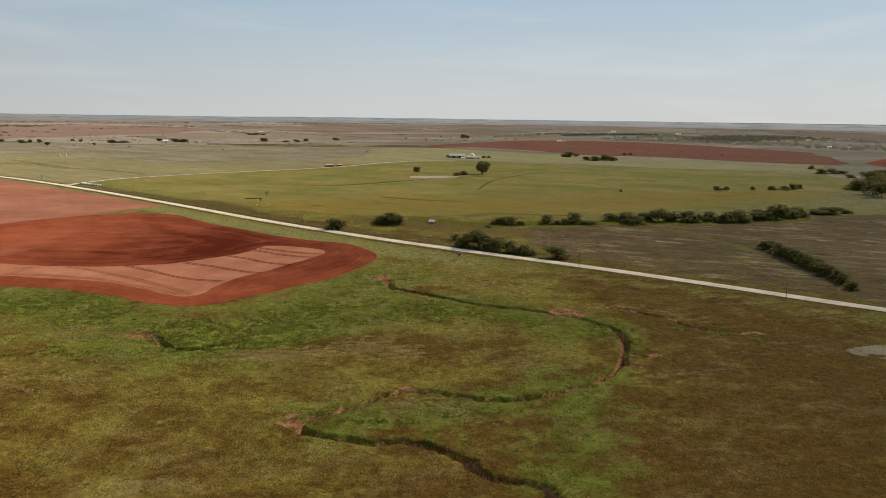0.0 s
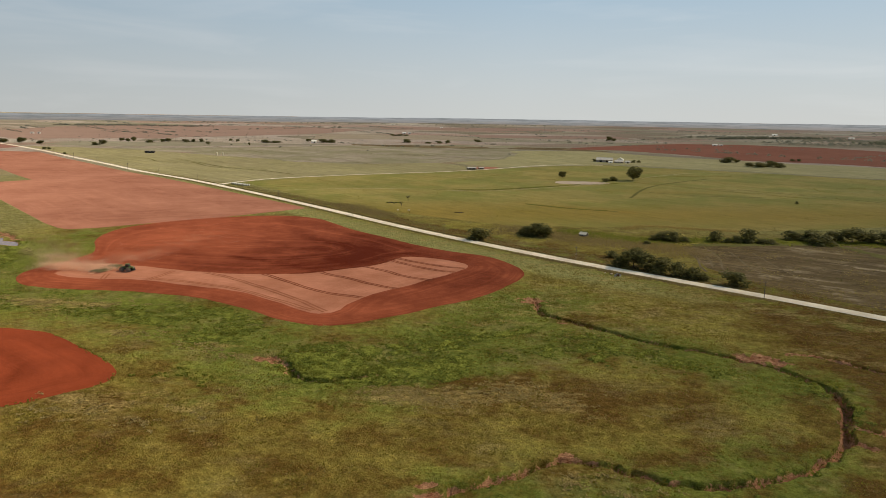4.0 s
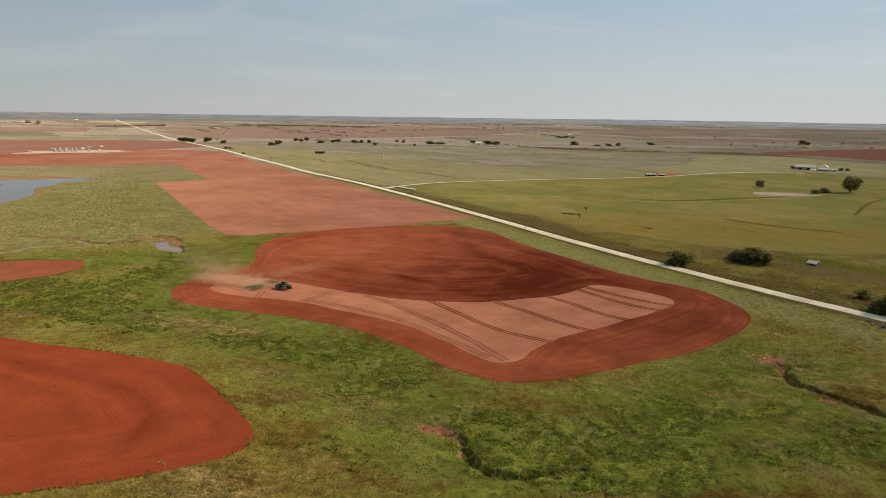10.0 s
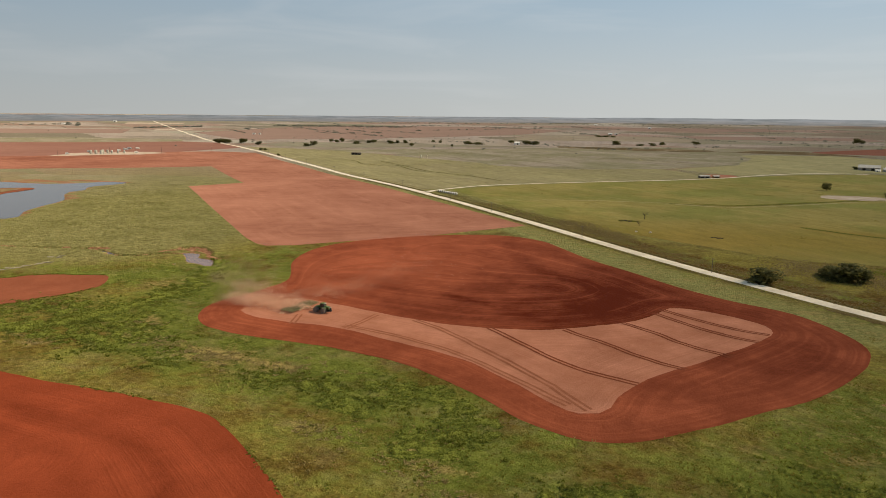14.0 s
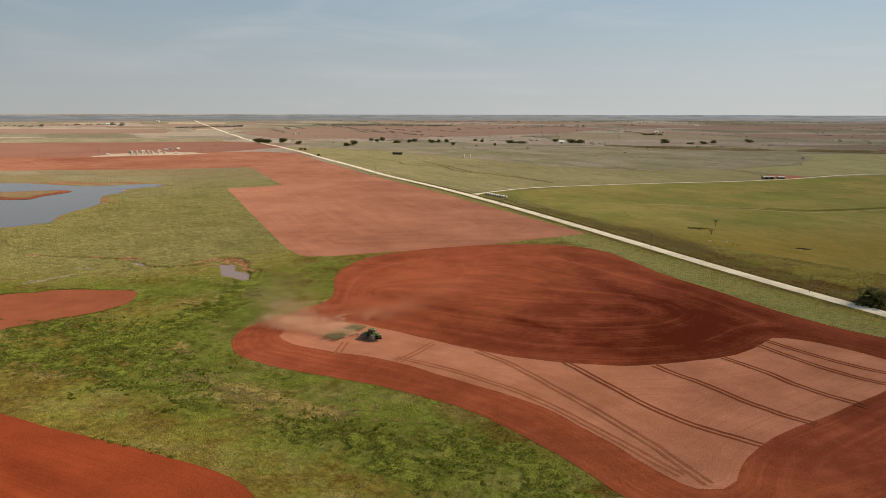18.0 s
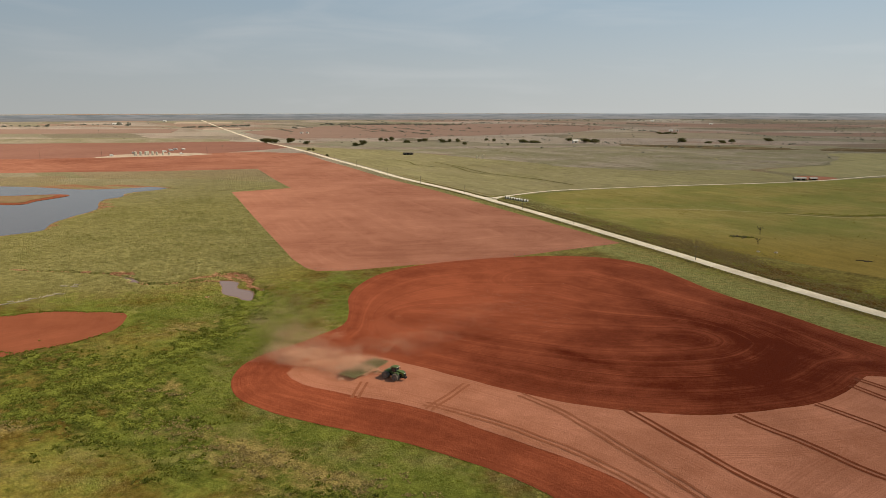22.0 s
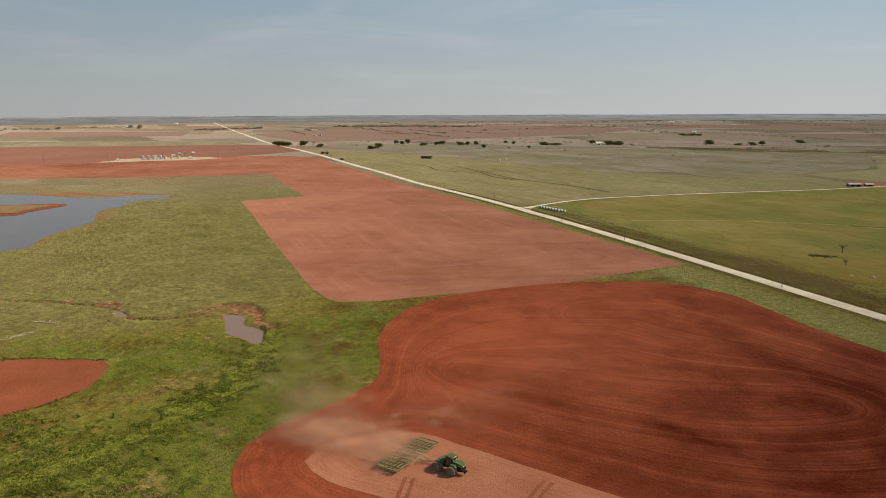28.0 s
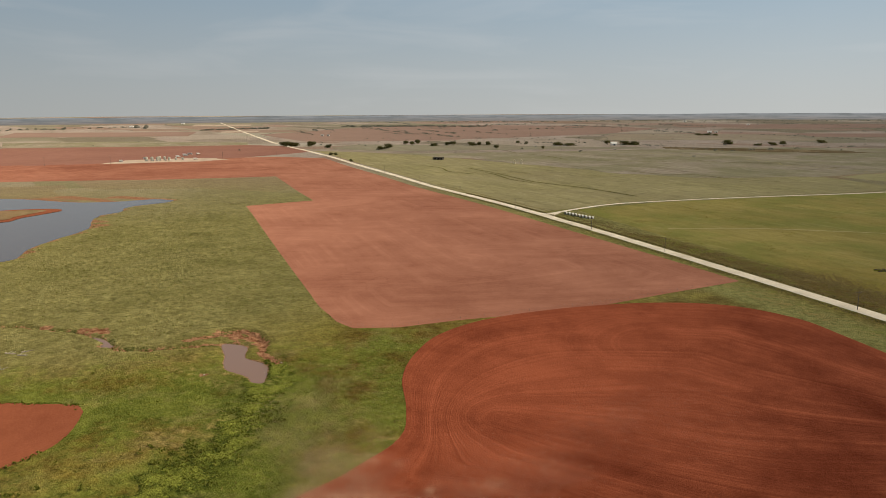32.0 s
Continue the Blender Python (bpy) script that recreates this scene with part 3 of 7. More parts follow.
def mesh_of(name, verts, faces, mats, smooth=True):
    me = bpy.data.meshes.new(name)
    me.from_pydata([tuple(map(float, v)) for v in verts], [], faces)
    for m in mats if isinstance(mats, (list, tuple)) else [mats]:
        me.materials.append(m)
    if smooth:
        me.polygons.foreach_set("use_smooth", [True] * len(me.polygons))
    me.update()
    return me


def sheet(name, outline, mat, up, step, label="", parent=None, flat=None, category="", shade_tone=(), arcs=(), spine=(), core=()):
    """A piece of land inside a closed outline, lying on the ground, with its distance from the rim."""
    from mathutils.geometry import delaunay_2d_cdt
    px, py = np.array(outline).T
    gx, gy = np.meshgrid(np.arange(px.min(), px.max(), step), np.arange(py.min(), py.max(), step))
    gx, gy = (gx + (np.arange(gx.shape[0]) % 2 * step / 2)[:, None]).ravel(), gy.ravel()
    rim = seg_dist(gx, gy, outline + outline[:1])
    ok = inside(gx, gy, outline) & (rim > step * 0.4)
    v2 = [Vector(p) for p in outline] + [Vector(p) for p in zip(gx[ok], gy[ok])]
    k = len(outline)
    v, _, f, *_ = delaunay_2d_cdt(v2, [], [list(range(k))], 1, 1e-4)
    xy = np.array([tuple(p) for p in v])
    edge = np.clip(seg_dist(xy[:, 0], xy[:, 1], outline + outline[:1]) / 5, 0.5, 1) if up < 0.2 and step < 6 and flat is None else np.clip(seg_dist(xy[:, 0], xy[:, 1], outline + outline[:1]) / step, 0.3, 1) if step > 6 and flat is None else 1.0
    z = (height(xy[:, 0], xy[:, 1]) if flat is None else np.full(len(xy), flat)) + up * edge
    ob = new(name, mesh_of(name, np.c_[xy, z], [list(q) for q in f], mat))
    floats(ob.data, "shade_tone", sum((k * np.exp(-((xy[:, 0] - a) ** 2 + (xy[:, 1] - b) ** 2) / (2 * c * c)) for a, b, c, k in shade_tone), np.zeros(len(xy))))
    if arcs:
        was = np.zeros(len(xy))
        ob.data.attributes["shade_tone"].data.foreach_get("value", was32 := np.zeros(len(xy), np.float32))
        for line, wide, k in arcs:
            was += k * np.exp(-(seg_dist(xy[:, 0], xy[:, 1], spline(line, False, 6)) / wide) ** 2)
        ob.data.attributes["shade_tone"].data.foreach_set("value", (was + was32).astype(np.float32))
    rim = seg_dist(xy[:, 0], xy[:, 1], outline + outline[:1])
    if spine:      # rounds that close in on a middle line
        rim = np.minimum(rim, seg_dist(xy[:, 0], xy[:, 1], core + core[:1]))
        mid = seg_dist(xy[:, 0], xy[:, 1], spline(spine, False, 6))
        rim = 75 * mid / (mid + rim + 0.1)
    floats(ob.data, "rim", rim)
    if parent:
        ob.parent = parent
        if label:
            ob["label"] = label
    else:
        tagged(ob, label, category or name.replace("_", " "), kind="structure")
    return ob


def ribbon(name, line, width, mat, up, label="", crown=0.0, ragged=0.0, parent=None):
    """A road or track of that width along a line of points."""
    rng = random.Random(len(line))
    vs, fs, cols = [], [], 5
    for i, p in enumerate(line):
        a, b = Vector(line[max(i - 1, 0)]), Vector(line[min(i + 1, len(line) - 1)])
        u = (b - a).normalized()
        w = Vector((u.y, -u.x))
        l, r = -width / 2 - rng.uniform(0, ragged), width / 2 + rng.uniform(0, ragged)
        for j in range(cols):
            s = l + (r - l) * j / (cols - 1)
            q = Vector(p) + w * s
            vs.append((q.x, q.y, lift(q.x, q.y, up + crown * (1 - (2 * s / width) ** 2))))
        if i:
            o = len(vs) - 2 * cols
            fs += [(o + j, o + j + 1, o + cols + j + 1, o + cols + j) for j in range(cols - 1)]
    ob = new(name, mesh_of(name, vs, fs, mat))
    if parent:
        ob.parent = parent
    else:
        tagged(ob, label, "road", kind="structure")
    return ob


def part(name, bm, mat, parent, label=""):
    me = bpy.data.meshes.new(name)
    bm.to_mesh(me)
    bm.free()
    me.materials.append(mat)
    ob = new(name, me)
    ob.parent = parent
    if label:
        ob["label"] = label
    return ob


def empty(name, x, y, turn=0.0, label="", category="", group="", z=None, up=0.0):
    ob = new(name)
    ob.matrix_basis = pose(x, y, lift(x, y, up) if z is None else z, 0, 0, turn)
    return tagged(ob, label, category, group)


# ---- outlines of the tilled fields ----
OUTER = [(-271, 325), (-279, 335), (-283, 348), (-279, 366), (-278, 387), (-286, 402), (-299, 419), (-307, 437), (-311, 460), (-304, 486), (-282, 517), (-256, 541), (-230, 552), (-205, 547), (-188, 532), (-165, 509), (-136, 487), (-112, 467), (-87, 451), (-62, 440), (-46, 421), (-38, 404), (-38, 390), (-42, 373), (-54, 347), (-67, 328), (-82, 307), (-91, 296), (-101, 289), (-111, 288), (-124, 292), (-137, 300), (-155, 309), (-175, 316), (-197, 319), (-221, 318), (-242, 317), (-260, 319)]
NEAR = [(-346, 251), (-311, 253), (-277, 253), (-250, 255), (-224, 257), (-204, 258), (-188, 252), (-170, 242), (-153, 231), (-147, 223), (-148, 214), (-155, 205), (-163, 196), (-172, 187), (-190, 174), (-230, 150), (-290, 130), (-350, 150), (-371, 200)]
LEFT = [(-443, 301), (-410, 327), (-395, 344), (-379, 355), (-367, 360), (-358, 354), (-349, 342), (-348, 325), (-354, 307), (-363, 288), (-390, 270), (-429, 275)]
OUTER_RIM, NEAR_RIM, LEFT_RIM = spline(OUTER, True, 6), spline(NEAR, True, 6), spline(LEFT, True, 6)


def open_ground(x, y, soft=3.0):
    """0 on the tilled fields, rising to 1 a few metres outside them."""
    w = np.ones(np.shape(x))
    for rim in (OUTER_RIM, NEAR_RIM, LEFT_RIM):
        px, py = np.array(rim).T
        m = (x > px.min() - soft) & (x < px.max() + soft) & (y > py.min() - soft) & (y < py.max() + soft)
        d = np.clip(seg_dist(x[m], y[m], rim + rim[:1]) / soft, 0, 1)
        w[m] = np.minimum(w[m], np.where(inside(x[m], y[m], rim), 0, d))
    return w


# ---- ground ----
def axis(bands, end_a, end_b):
    """Grid lines: (from, to, spacing) bands end to end, then widening steps out to both ends."""
    v = [x for a, b, s in bands for x in np.arange(a, b, s)]
    s = bands[-1][2]
    while v[-1] < end_b:
        s *= 1.06
        v.append(v[-1] + min(s, 90))
    s = bands[0][2]
    while v[0] > end_a:
        s *= 1.06
        v.insert(0, v[0] - min(s, 90))
    return np.array(v)


GULLIES = [   # line, width, depth, bare soil
    ([(-29, 354), (-25, 334), (-12, 321), (4, 308), (19, 298), (33, 293), (43, 289), (59, 277), (66, 265), (67, 251), (62, 238), (60, 227), (52, 216), (43, 206), (30, 198), (16, 194), (3, 197), (-10, 200), (-21, 191), (-29, 184), (-35, 179), (-36, 172), (-25, 167), (-14, 167), (-5, 166), (3, 159), (10, 150), (18, 147), (25, 141), (27, 120)], 1.08, 3.0, 0.60),
    ([(63, 297), (76, 295), (91, 281), (98, 269), (109, 263), (121, 262)], 1.0, 1.3, 0.70),
    ([(62, 239), (66, 236), (70, 234), (74, 236)], 1.0, 2.2, 0.75),
    ([(-111, 254), (-104, 250), (-97, 242), (-92, 236), (-86, 236), (-80, 239), (-71, 246)], 1.3, 2.0, 0.45),
    ([(-57, 264), (-58, 272), (-55, 283), (-47, 290), (-40, 295), (-26, 306)], 0.8, 0.9, 0.1),
    ([(-480, 380), (-462, 386), (-457, 391), (-443, 394), (-429, 397), (-421, 397), (-410, 396), (-401, 393), (-394, 396), (-384, 402), (-374, 412), (-369, 420)], 1.1, 1.4, 0.55),
    ([(-384, 410), (-381, 418), (-380, 424), (-372, 428), (-361, 424), (-353, 416), (-344, 412)], 1.3, 1.6, 0.70),
]
SCARS = [(-29, 352, 5.5), (-31, 349, 3.7), (53, 290, 6.0), (47, 291, 3.9), (58, 286, 3.7), (61, 226, 3.7), (64, 224, 2.6), (66, 249, 2.6), (-38, 176, 3.4), (-40, 181, 2.6), (-111, 252, 3.6), (-108, 250, 2.4), (-11, 202, 2.1), (-6, 165, 1.6), (-15, 318, 2.0), (-86, 235, 1.6),
         (-374, 423, 3.6), (-368, 424, 3.0), (-362, 421, 2.0), (-421, 402, 4.1), (-427, 400, 2.5), (-405, 393, 2.2), (-444, 396, 2.5), (-355, 393, 1.6), (-341, 411, 1.6), (93, 281, 2.6), (80, 293, 2.0)]
POND = [(-905, 585), (-888, 609), (-850, 620), (-819, 623), (-783, 633), (-763, 659), (-742, 690), (-722, 667), (-724, 632), (-698, 605), (-697, 590), (-689, 578), (-671, 563), (-656, 553), (-640, 538), (-626, 511), (-608, 483), (-590, 467), (-582, 455), (-600, 420), (-680, 425), (-760, 470), (-860, 540)]
POND_ROUND = spline(POND, True, 6)
PONDLET_ROUND = spline([(-373, 416), (-367, 419), (-362, 418), (-356, 411), (-351, 410), (-344, 409), (-338, 403), (-334, 397), (-337, 395), (-342, 398), (-352, 399), (-358, 403), (-363, 408)], True, 1.2)
xs = axis([(-480, -462, 4.0), (-462, -375, 1.4), (-375, -122, 0.85), (-122, 125, 0.65), (125, 152, 3.0)], -4750, 4750)
ys = axis([(60, 140, 4.0), (140, 320, 0.65), (320, 362, 0.8), (362, 440, 1.2), (440, 720, 4.0)], -4400, 4900)
GX, GY = np.meshgrid(xs, ys)
GZ = height(GX, GY)
bare = np.zeros(GX.shape)


def jagged(line, step=1.8, swing=0.55):
    """A gully's line with its small kinks."""
    g = random.Random(len(line))
    return [(x + g.gauss(0, swing), y + g.gauss(0, swing)) for x, y in spline(line, False, step)]


def gnarl(x, y):
    return np.sin(x * 1.3 + 1.7 * np.sin(y * 0.6)) * np.sin(y * 1.1 + 1.4 * np.sin(x * 0.7)) + 0.6 * np.sin(x * 2.9 + y * 0.8) * np.sin(y * 2.6 - x)


for line, wide, deep, soil in GULLIES:
    px, py = np.array(line).T
    near = (GX > px.min() - 8) & (GX < px.max() + 8) & (GY > py.min() - 8) & (GY < py.max() + 8)
    gx, gy = GX[near], GY[near]
    d = seg_dist(gx, gy, jagged(line)) / (wide * (1 + 0.30 * gnarl(gx * 0.35, gy * 0.35)))
    ends = np.minimum(np.hypot(gx - line[0][0], gy - line[0][1]), np.hypot(gx - line[-1][0], gy - line[-1][1]))
    GZ[near] -= deep * np.clip(ends / 16, 0.12, 1) * np.clip((1.45 - d) / 0.75, 0, 1)
    bare[near] = np.maximum(bare[near], soil * np.clip(2.4 - d * 1.3, 0, 1))
for sx, sy, sr in SCARS:
    near = (np.abs(GX - sx) < 16) & (np.abs(GY - sy) < 16)
    gx, gy = GX[near], GY[near]
    d = np.hypot(gx - sx, (gy - sy) * 1.5) / (sr * (1 + 0.38 * gnarl(gx * 0.55, gy * 0.55)))
    GZ[near] -= 0.55 * np.clip((1.25 - d) * 3.0, 0, 1)
    bare[near] = np.maximum(bare[near], np.clip(1.55 - d, 0, 1))
for shore, deep, soft in ((POND_ROUND, 1.0, 16.0), (PONDLET_ROUND, 0.9, 3.0)):
    level = float(np.mean([lift(*p) for p in shore]))
    near = (np.abs(GX - np.mean([p[0] for p in shore])) < 300) & (np.abs(GY - np.mean([p[1] for p in shore])) < 300)
    gx, gy = GX[near], GY[near]
    d = seg_dist(gx, gy, shore + shore[:1])
    s = np.where(inside(gx, gy, shore), d, -d)
    w = np.clip(1 + s / (soft * 3), 0, 1)
    GZ[near] = GZ[near] * (1 - w) + level * w - deep * np.clip(0.30 + s / soft, 0, 1)
    bare[near] = np.maximum(bare[near], np.clip(0.60 + s / soft * (2.2 + 1.2 * np.sin(gx / 17) * np.sin(gy / 13)), 0, 0.62))
for sx, sy, sr in [(-852, 628, 13), (-830, 640, 13), (-805, 648, 12), (-795, 668, 9), (-770, 672, 8), (-690, 574, 6), (-671, 566, 7), (-655, 555, 6), (-600, 474, 5), (-630, 516, 4), (-720, 640, 5)]:
    near = (np.abs(GX - sx) < 60) & (np.abs(GY - sy) < 60)
    gx, gy = GX[near], GY[near]
    d = np.hypot(gx - sx, gy - sy) / (sr * (1 + 0.3 * gnarl(gx * 0.09, gy * 0.09)))
    bare[near] = np.maximum(bare[near], np.clip(1.5 - d, 0, 0.9))
road_s = np.abs(road_side(GX, GY))
# tussocks all over the rough ground, and thickets of weeds in the wet places
fine = (GX > -470) & (GX < 160) & (GY > 130) & (GY < 445) & (road_side(GX, GY) < -6)
fine[fine] &= bare[fine] < 0.3
tx, ty = GX[fine], GY[fine]
canopy = np.zeros(GX.shape)
clear_of = open_ground(tx, ty)
canopy[fine] = thicket(tx, ty) * clear_of
tussock = np.zeros(GX.shape)
tussock[fine] = fbm(tx, ty, 3.4, 3, 11, 0.6)
GZ[fine] += clear_of * (0.30 * tussock[fine] + 0.46 * fbm(tx, ty, 11.0, 4, 12, 0.6)) + canopy[fine] * (0.42 + 0.55 * np.abs(fbm(tx, ty, 2.3, 2, 13)))
dist = np.hypot(GX - MID[0], GY - MID[1])
lush = np.exp(-(seg_dist(GX, GY, SWALE) / 30) ** 2)
lush = np.maximum(lush, 0.9 * np.exp(-(seg_dist(GX, GY, [(-105, 235), (-60, 250), (-25, 285), (10, 300), (55, 265)]) / 22) ** 2))
lush = np.maximum(lush, 0.75 * np.exp(-(seg_dist(GX, GY, [(-30, 178), (0, 185), (45, 215), (30, 150)]) / 14) ** 2))
lush = np.maximum(lush, 0.7 * np.exp(-(seg_dist(GX, GY, [(-300, 425), (-325, 445), (-290, 400)]) / 20) ** 2))
verge = np.exp(-((road_side(GX, GY) + 24) / 13) ** 2) * (GY < 760) * np.clip((60 - GX) / 60, 0, 1)
lush = np.maximum(lush, 0.45 * np.exp(-((road_s - 18) / 12) ** 2) * (GY < 700)) * (1 - 0.7 * verge)
pasture = np.clip((-330 - GX) / 60, 0, 1) * np.clip((dist - 250) / 100, 0, 1)
pasture = np.maximum(pasture, np.clip((dist - 420) / 120, 0, 1)) * (1 - np.clip(lush * 1.5, 0, 1))
# Brown foreground grass, also painted darker for the near-to-far fall of light.
dry = np.clip(np.maximum((232 - GY) / 60 * (0.35 + 0.65 * np.clip((GX + 10) / 60, 0, 1)), (GX - 48) / 38), 0, 1) * np.clip((420 - GY) / 60, 0, 1)
dry = np.maximum(dry, 0.8 * np.exp(-((GX + 20) ** 2 / 45 ** 2 + (GY - 238) ** 2 / 22 ** 2)))
dry = np.maximum(dry, 0.9 * ((road_s > 5) & (road_s < 26) & (road_side(GX, GY) > 0)))
# Lower left darkened too, edge falloff of the lens put into the colour.
dry = np.maximum(dry, 0.55 * np.exp(-((GX + 105) ** 2 / 60 ** 2 + (GY - 188) ** 2 / 34 ** 2)))
pasture = np.maximum(pasture, 0.9 * verge)
plain_w = np.clip((dist - 680) / 650, 0, 1)
drift_x, drift_y = GX + 5 * gnarl(GX * 0.05, GY * 0.05), GY + 4 * gnarl(GX * 0.06, GY * 0.06)


def spots(places):
    """Soft patches: x, y, radius along x, weight."""
    v = np.zeros(GX.shape)
    for x, y, r, k in places:
        v = np.maximum(v, k * np.exp(-(((drift_x - x) / r) ** 2 + ((drift_y - y) / (r * 0.62)) ** 2)))
    return v


straw = spots([(5, 345, 75, 0.42), (-45, 318, 40, 0.30), (-233, 295, 16, 0.9), (-215, 298, 13, 0.9), (-288, 316, 8, 0.8), (-284, 303, 8, 0.7), (-301, 277, 10, 0.7), (-251, 298, 8, 0.7), (-323, 362, 12, 0.6), (-169, 266, 9, 0.7), (-138, 262, 15, 0.55), (-143, 203, 16, 0.8), (-138, 214, 12, 0.6), (-84, 266, 10, 0.6), (-114, 206, 11, 0.7)])
straw = np.maximum(straw, spots([(-57, 230, 18, 0.95), (-22, 237, 18, 0.9), (-38, 226, 14, 0.8), (-11, 236, 9, 0.6), (-6, 190, 10, 0.5), (8, 182, 9, 0.4), (70, 215, 18, 0.3), (-345, 398, 12, 0.5), (-372, 392, 18, 0.45), (-286, 385, 10, 0.5)]))
# The two widest spots put edge darkening into the left swale's grass colour.
marsh_shade = spots([(-325, 296, 70, 0.58), (-270, 285, 48, 0.35), (-308, 302, 10, 0.8), (-299, 295, 10, 0.8), (-309, 333, 9, 0.8), (-321, 379, 9, 0.8), (-316, 356, 8, 0.6)])
marsh_shade = np.maximum(marsh_shade, spots([(-205, 288, 10, 0.7), (-246, 280, 10, 0.7), (-184, 289, 12, 0.7), (-301, 281, 9, 0.7), (-277, 281, 12, 0.6), (-293, 306, 10, 0.6), (-139, 274, 10, 0.75), (-162, 288, 12, 0.65), (-125, 229, 10, 0.5), (-79, 249, 14, 0.7), (-86, 262, 8, 0.6), (-100, 261, 9, 0.55), (-64, 256, 14, 0.65), (-70, 262, 9, 0.5), (19, 277, 11, 0.6), (-3, 287, 9, 0.5), (-54, 294, 14, 0.5), (-60, 279, 12, 0.5), (66, 268, 9, 0.6), (-51, 306, 12, 0.4), (-30, 187, 9, 0.5), (35, 196, 10, 0.4)]))
marsh_shade = np.maximum(marsh_shade, 0.95 * np.exp(-(seg_dist(drift_x, drift_y, [(-328, 388), (-321, 376), (-314, 356), (-307, 341), (-309, 331), (-304, 312), (-301, 298), (-285, 286), (-262, 288)]) / 4.0) ** 2))
# Gullies darkened in colour: dark weeds and the trench's shade together.
for line, wide, *_ in GULLIES:
    marsh_shade = np.maximum(marsh_shade, 0.85 * np.exp(-(seg_dist(GX, GY, line) / (wide * 1.3)) ** 2))
straw = np.maximum(straw, 0.6 * np.exp(-(seg_dist(drift_x, drift_y, [(62, 301), (80, 299), (97, 286), (106, 274)]) / 3.5) ** 2))
straw = np.maximum(straw, 0.45 * np.exp(-((road_side(GX, GY) + 20) / 13) ** 2) * (GY < 760))
nx, ny = len(xs), len(ys)
i, j = np.meshgrid(np.arange(nx - 1), np.arange(ny - 1))
a = (j * nx + i).ravel()
quads = np.stack([a, a + 1, a + nx + 1, a + nx], 1)
gm = bpy.data.meshes.new("ground")
gm.vertices.add(nx * ny)
gm.vertices.foreach_set("co", np.stack([GX, GY, GZ], -1).ravel().astype(np.float32))
gm.loops.add(len(quads) * 4)
gm.loops.foreach_set("vertex_index", quads.ravel().astype(np.int32))
gm.polygons.add(len(quads))
gm.polygons.foreach_set("loop_start", np.arange(0, len(quads) * 4, 4, dtype=np.int32))
gm.polygons.foreach_set("use_smooth", np.ones(len(quads), bool))
gm.materials.append(GRASS)
gm.update(calc_edges=True)
for key, val in (("lush", lush), ("pasture", pasture), ("plain", plain_w), ("bare", bare), ("dry", dry), ("straw", straw), ("marsh_shade", marsh_shade), ("canopy", canopy), ("tussock", tussock), ("verge", verge)):
    floats(gm, key, val.ravel())
ground = tagged(new("ground", gm), "rough prairie grass with lush green swales and eroded red gullies", "ground", kind="structure")

# ---- tilled fields ----
PALE = [(-262, 339), (-264, 346), (-257, 360), (-247, 365), (-236, 364), (-221, 363), (-205, 362), (-190, 360), (-173, 361), (-155, 366), (-138, 376), (-122, 391), (-113, 408), (-108, 425), (-104, 427), (-94, 427), (-80, 422), (-71, 416), (-68, 408), (-70, 399), (-76, 384), (-86, 365), (-98, 342), (-103, 329), (-105, 318), (-105, 310), (-107, 305), (-112, 303), (-120, 306), (-134, 315), (-147, 322), (-158, 327), (-176, 331), (-193, 334), (-215, 337), (-236, 336), (-252, 335)]
# Positive weights paint shaded soil at the right end; arcs are tillage lines.
sheet("tilled_field", spline(OUTER, True, 4), SOIL_RED, 0.15, 3.5, "freshly worked dark red field with curved tillage lines", category="field", spine=[(-262, 409), (-237, 411), (-213, 412), (-191, 417), (-173, 427), (-162, 436)], core=spline(PALE, True, 4), shade_tone=((-190, 430, 140, 0.05), (-155, 410, 38, 0.14), (-120, 425, 46, 0.08), (-185, 385, 26, 0.08), (-165, 460, 26, 0.08), (-245, 445, 34, -0.05), (-100, 440, 36, 0.16), (-140, 465, 22, 0.12), (-130, 415, 26, 0.10), (-140, 385, 22, 0.12), (-205, 520, 18, 0.12), (-60, 385, 30, 0.12), (-240, 430, 30, -0.06), (-262, 500, 38, -0.14), (-270, 440, 30, -0.12), (-255, 350, 20, -0.1)),
                   arcs=(([(-222, 545), (-218, 524), (-201, 496), (-191, 480), (-178, 467), (-157, 459), (-140, 448), (-132, 430), (-140, 408)], 6, 0.15), ([(-262, 404), (-248, 401), (-233, 399), (-216, 401), (-202, 402), (-185, 396), (-177, 394)], 2.5, 0.24), ([(-240, 385), (-200, 380), (-160, 384), (-135, 400), (-122, 425)], 3.5, 0.09), ([(-190, 520), (-160, 493), (-130, 466), (-95, 448)], 5, 0.12)))
stubble = sheet("stubble_patch", spline(PALE, True, 4), SOIL_PALE, 0.21, 3.5, "pale pink unworked stubble with wheel tracks", category="field")
NEAR_ARCS = (([(-300, 242), (-237, 237), (-210, 236), (-191, 232), (-181, 226), (-176, 218), (-172, 206)], 2.6, 0.26), ([(-166, 236), (-159, 226), (-158, 219), (-163, 210)], 2.4, 0.16), ([(-290, 222), (-237, 226), (-211, 223), (-190, 212)], 3.0, 0.14), ([(-240, 205), (-205, 208), (-185, 200)], 6.0, 0.12), ([(-320, 236), (-270, 232), (-237, 231), (-205, 229)], 2.4, -0.10))
sheet("tilled_field", spline(NEAR, True, 4), SOIL_NEAR, 0.15, 3.5, "bright red freshly tilled field with a rounded end", category="field", arcs=NEAR_ARCS)
sheet("tilled_field", spline(LEFT, True, 4), SOIL_LEFT, 0.15, 3.5, "small dry red field with a rounded end", category="field")
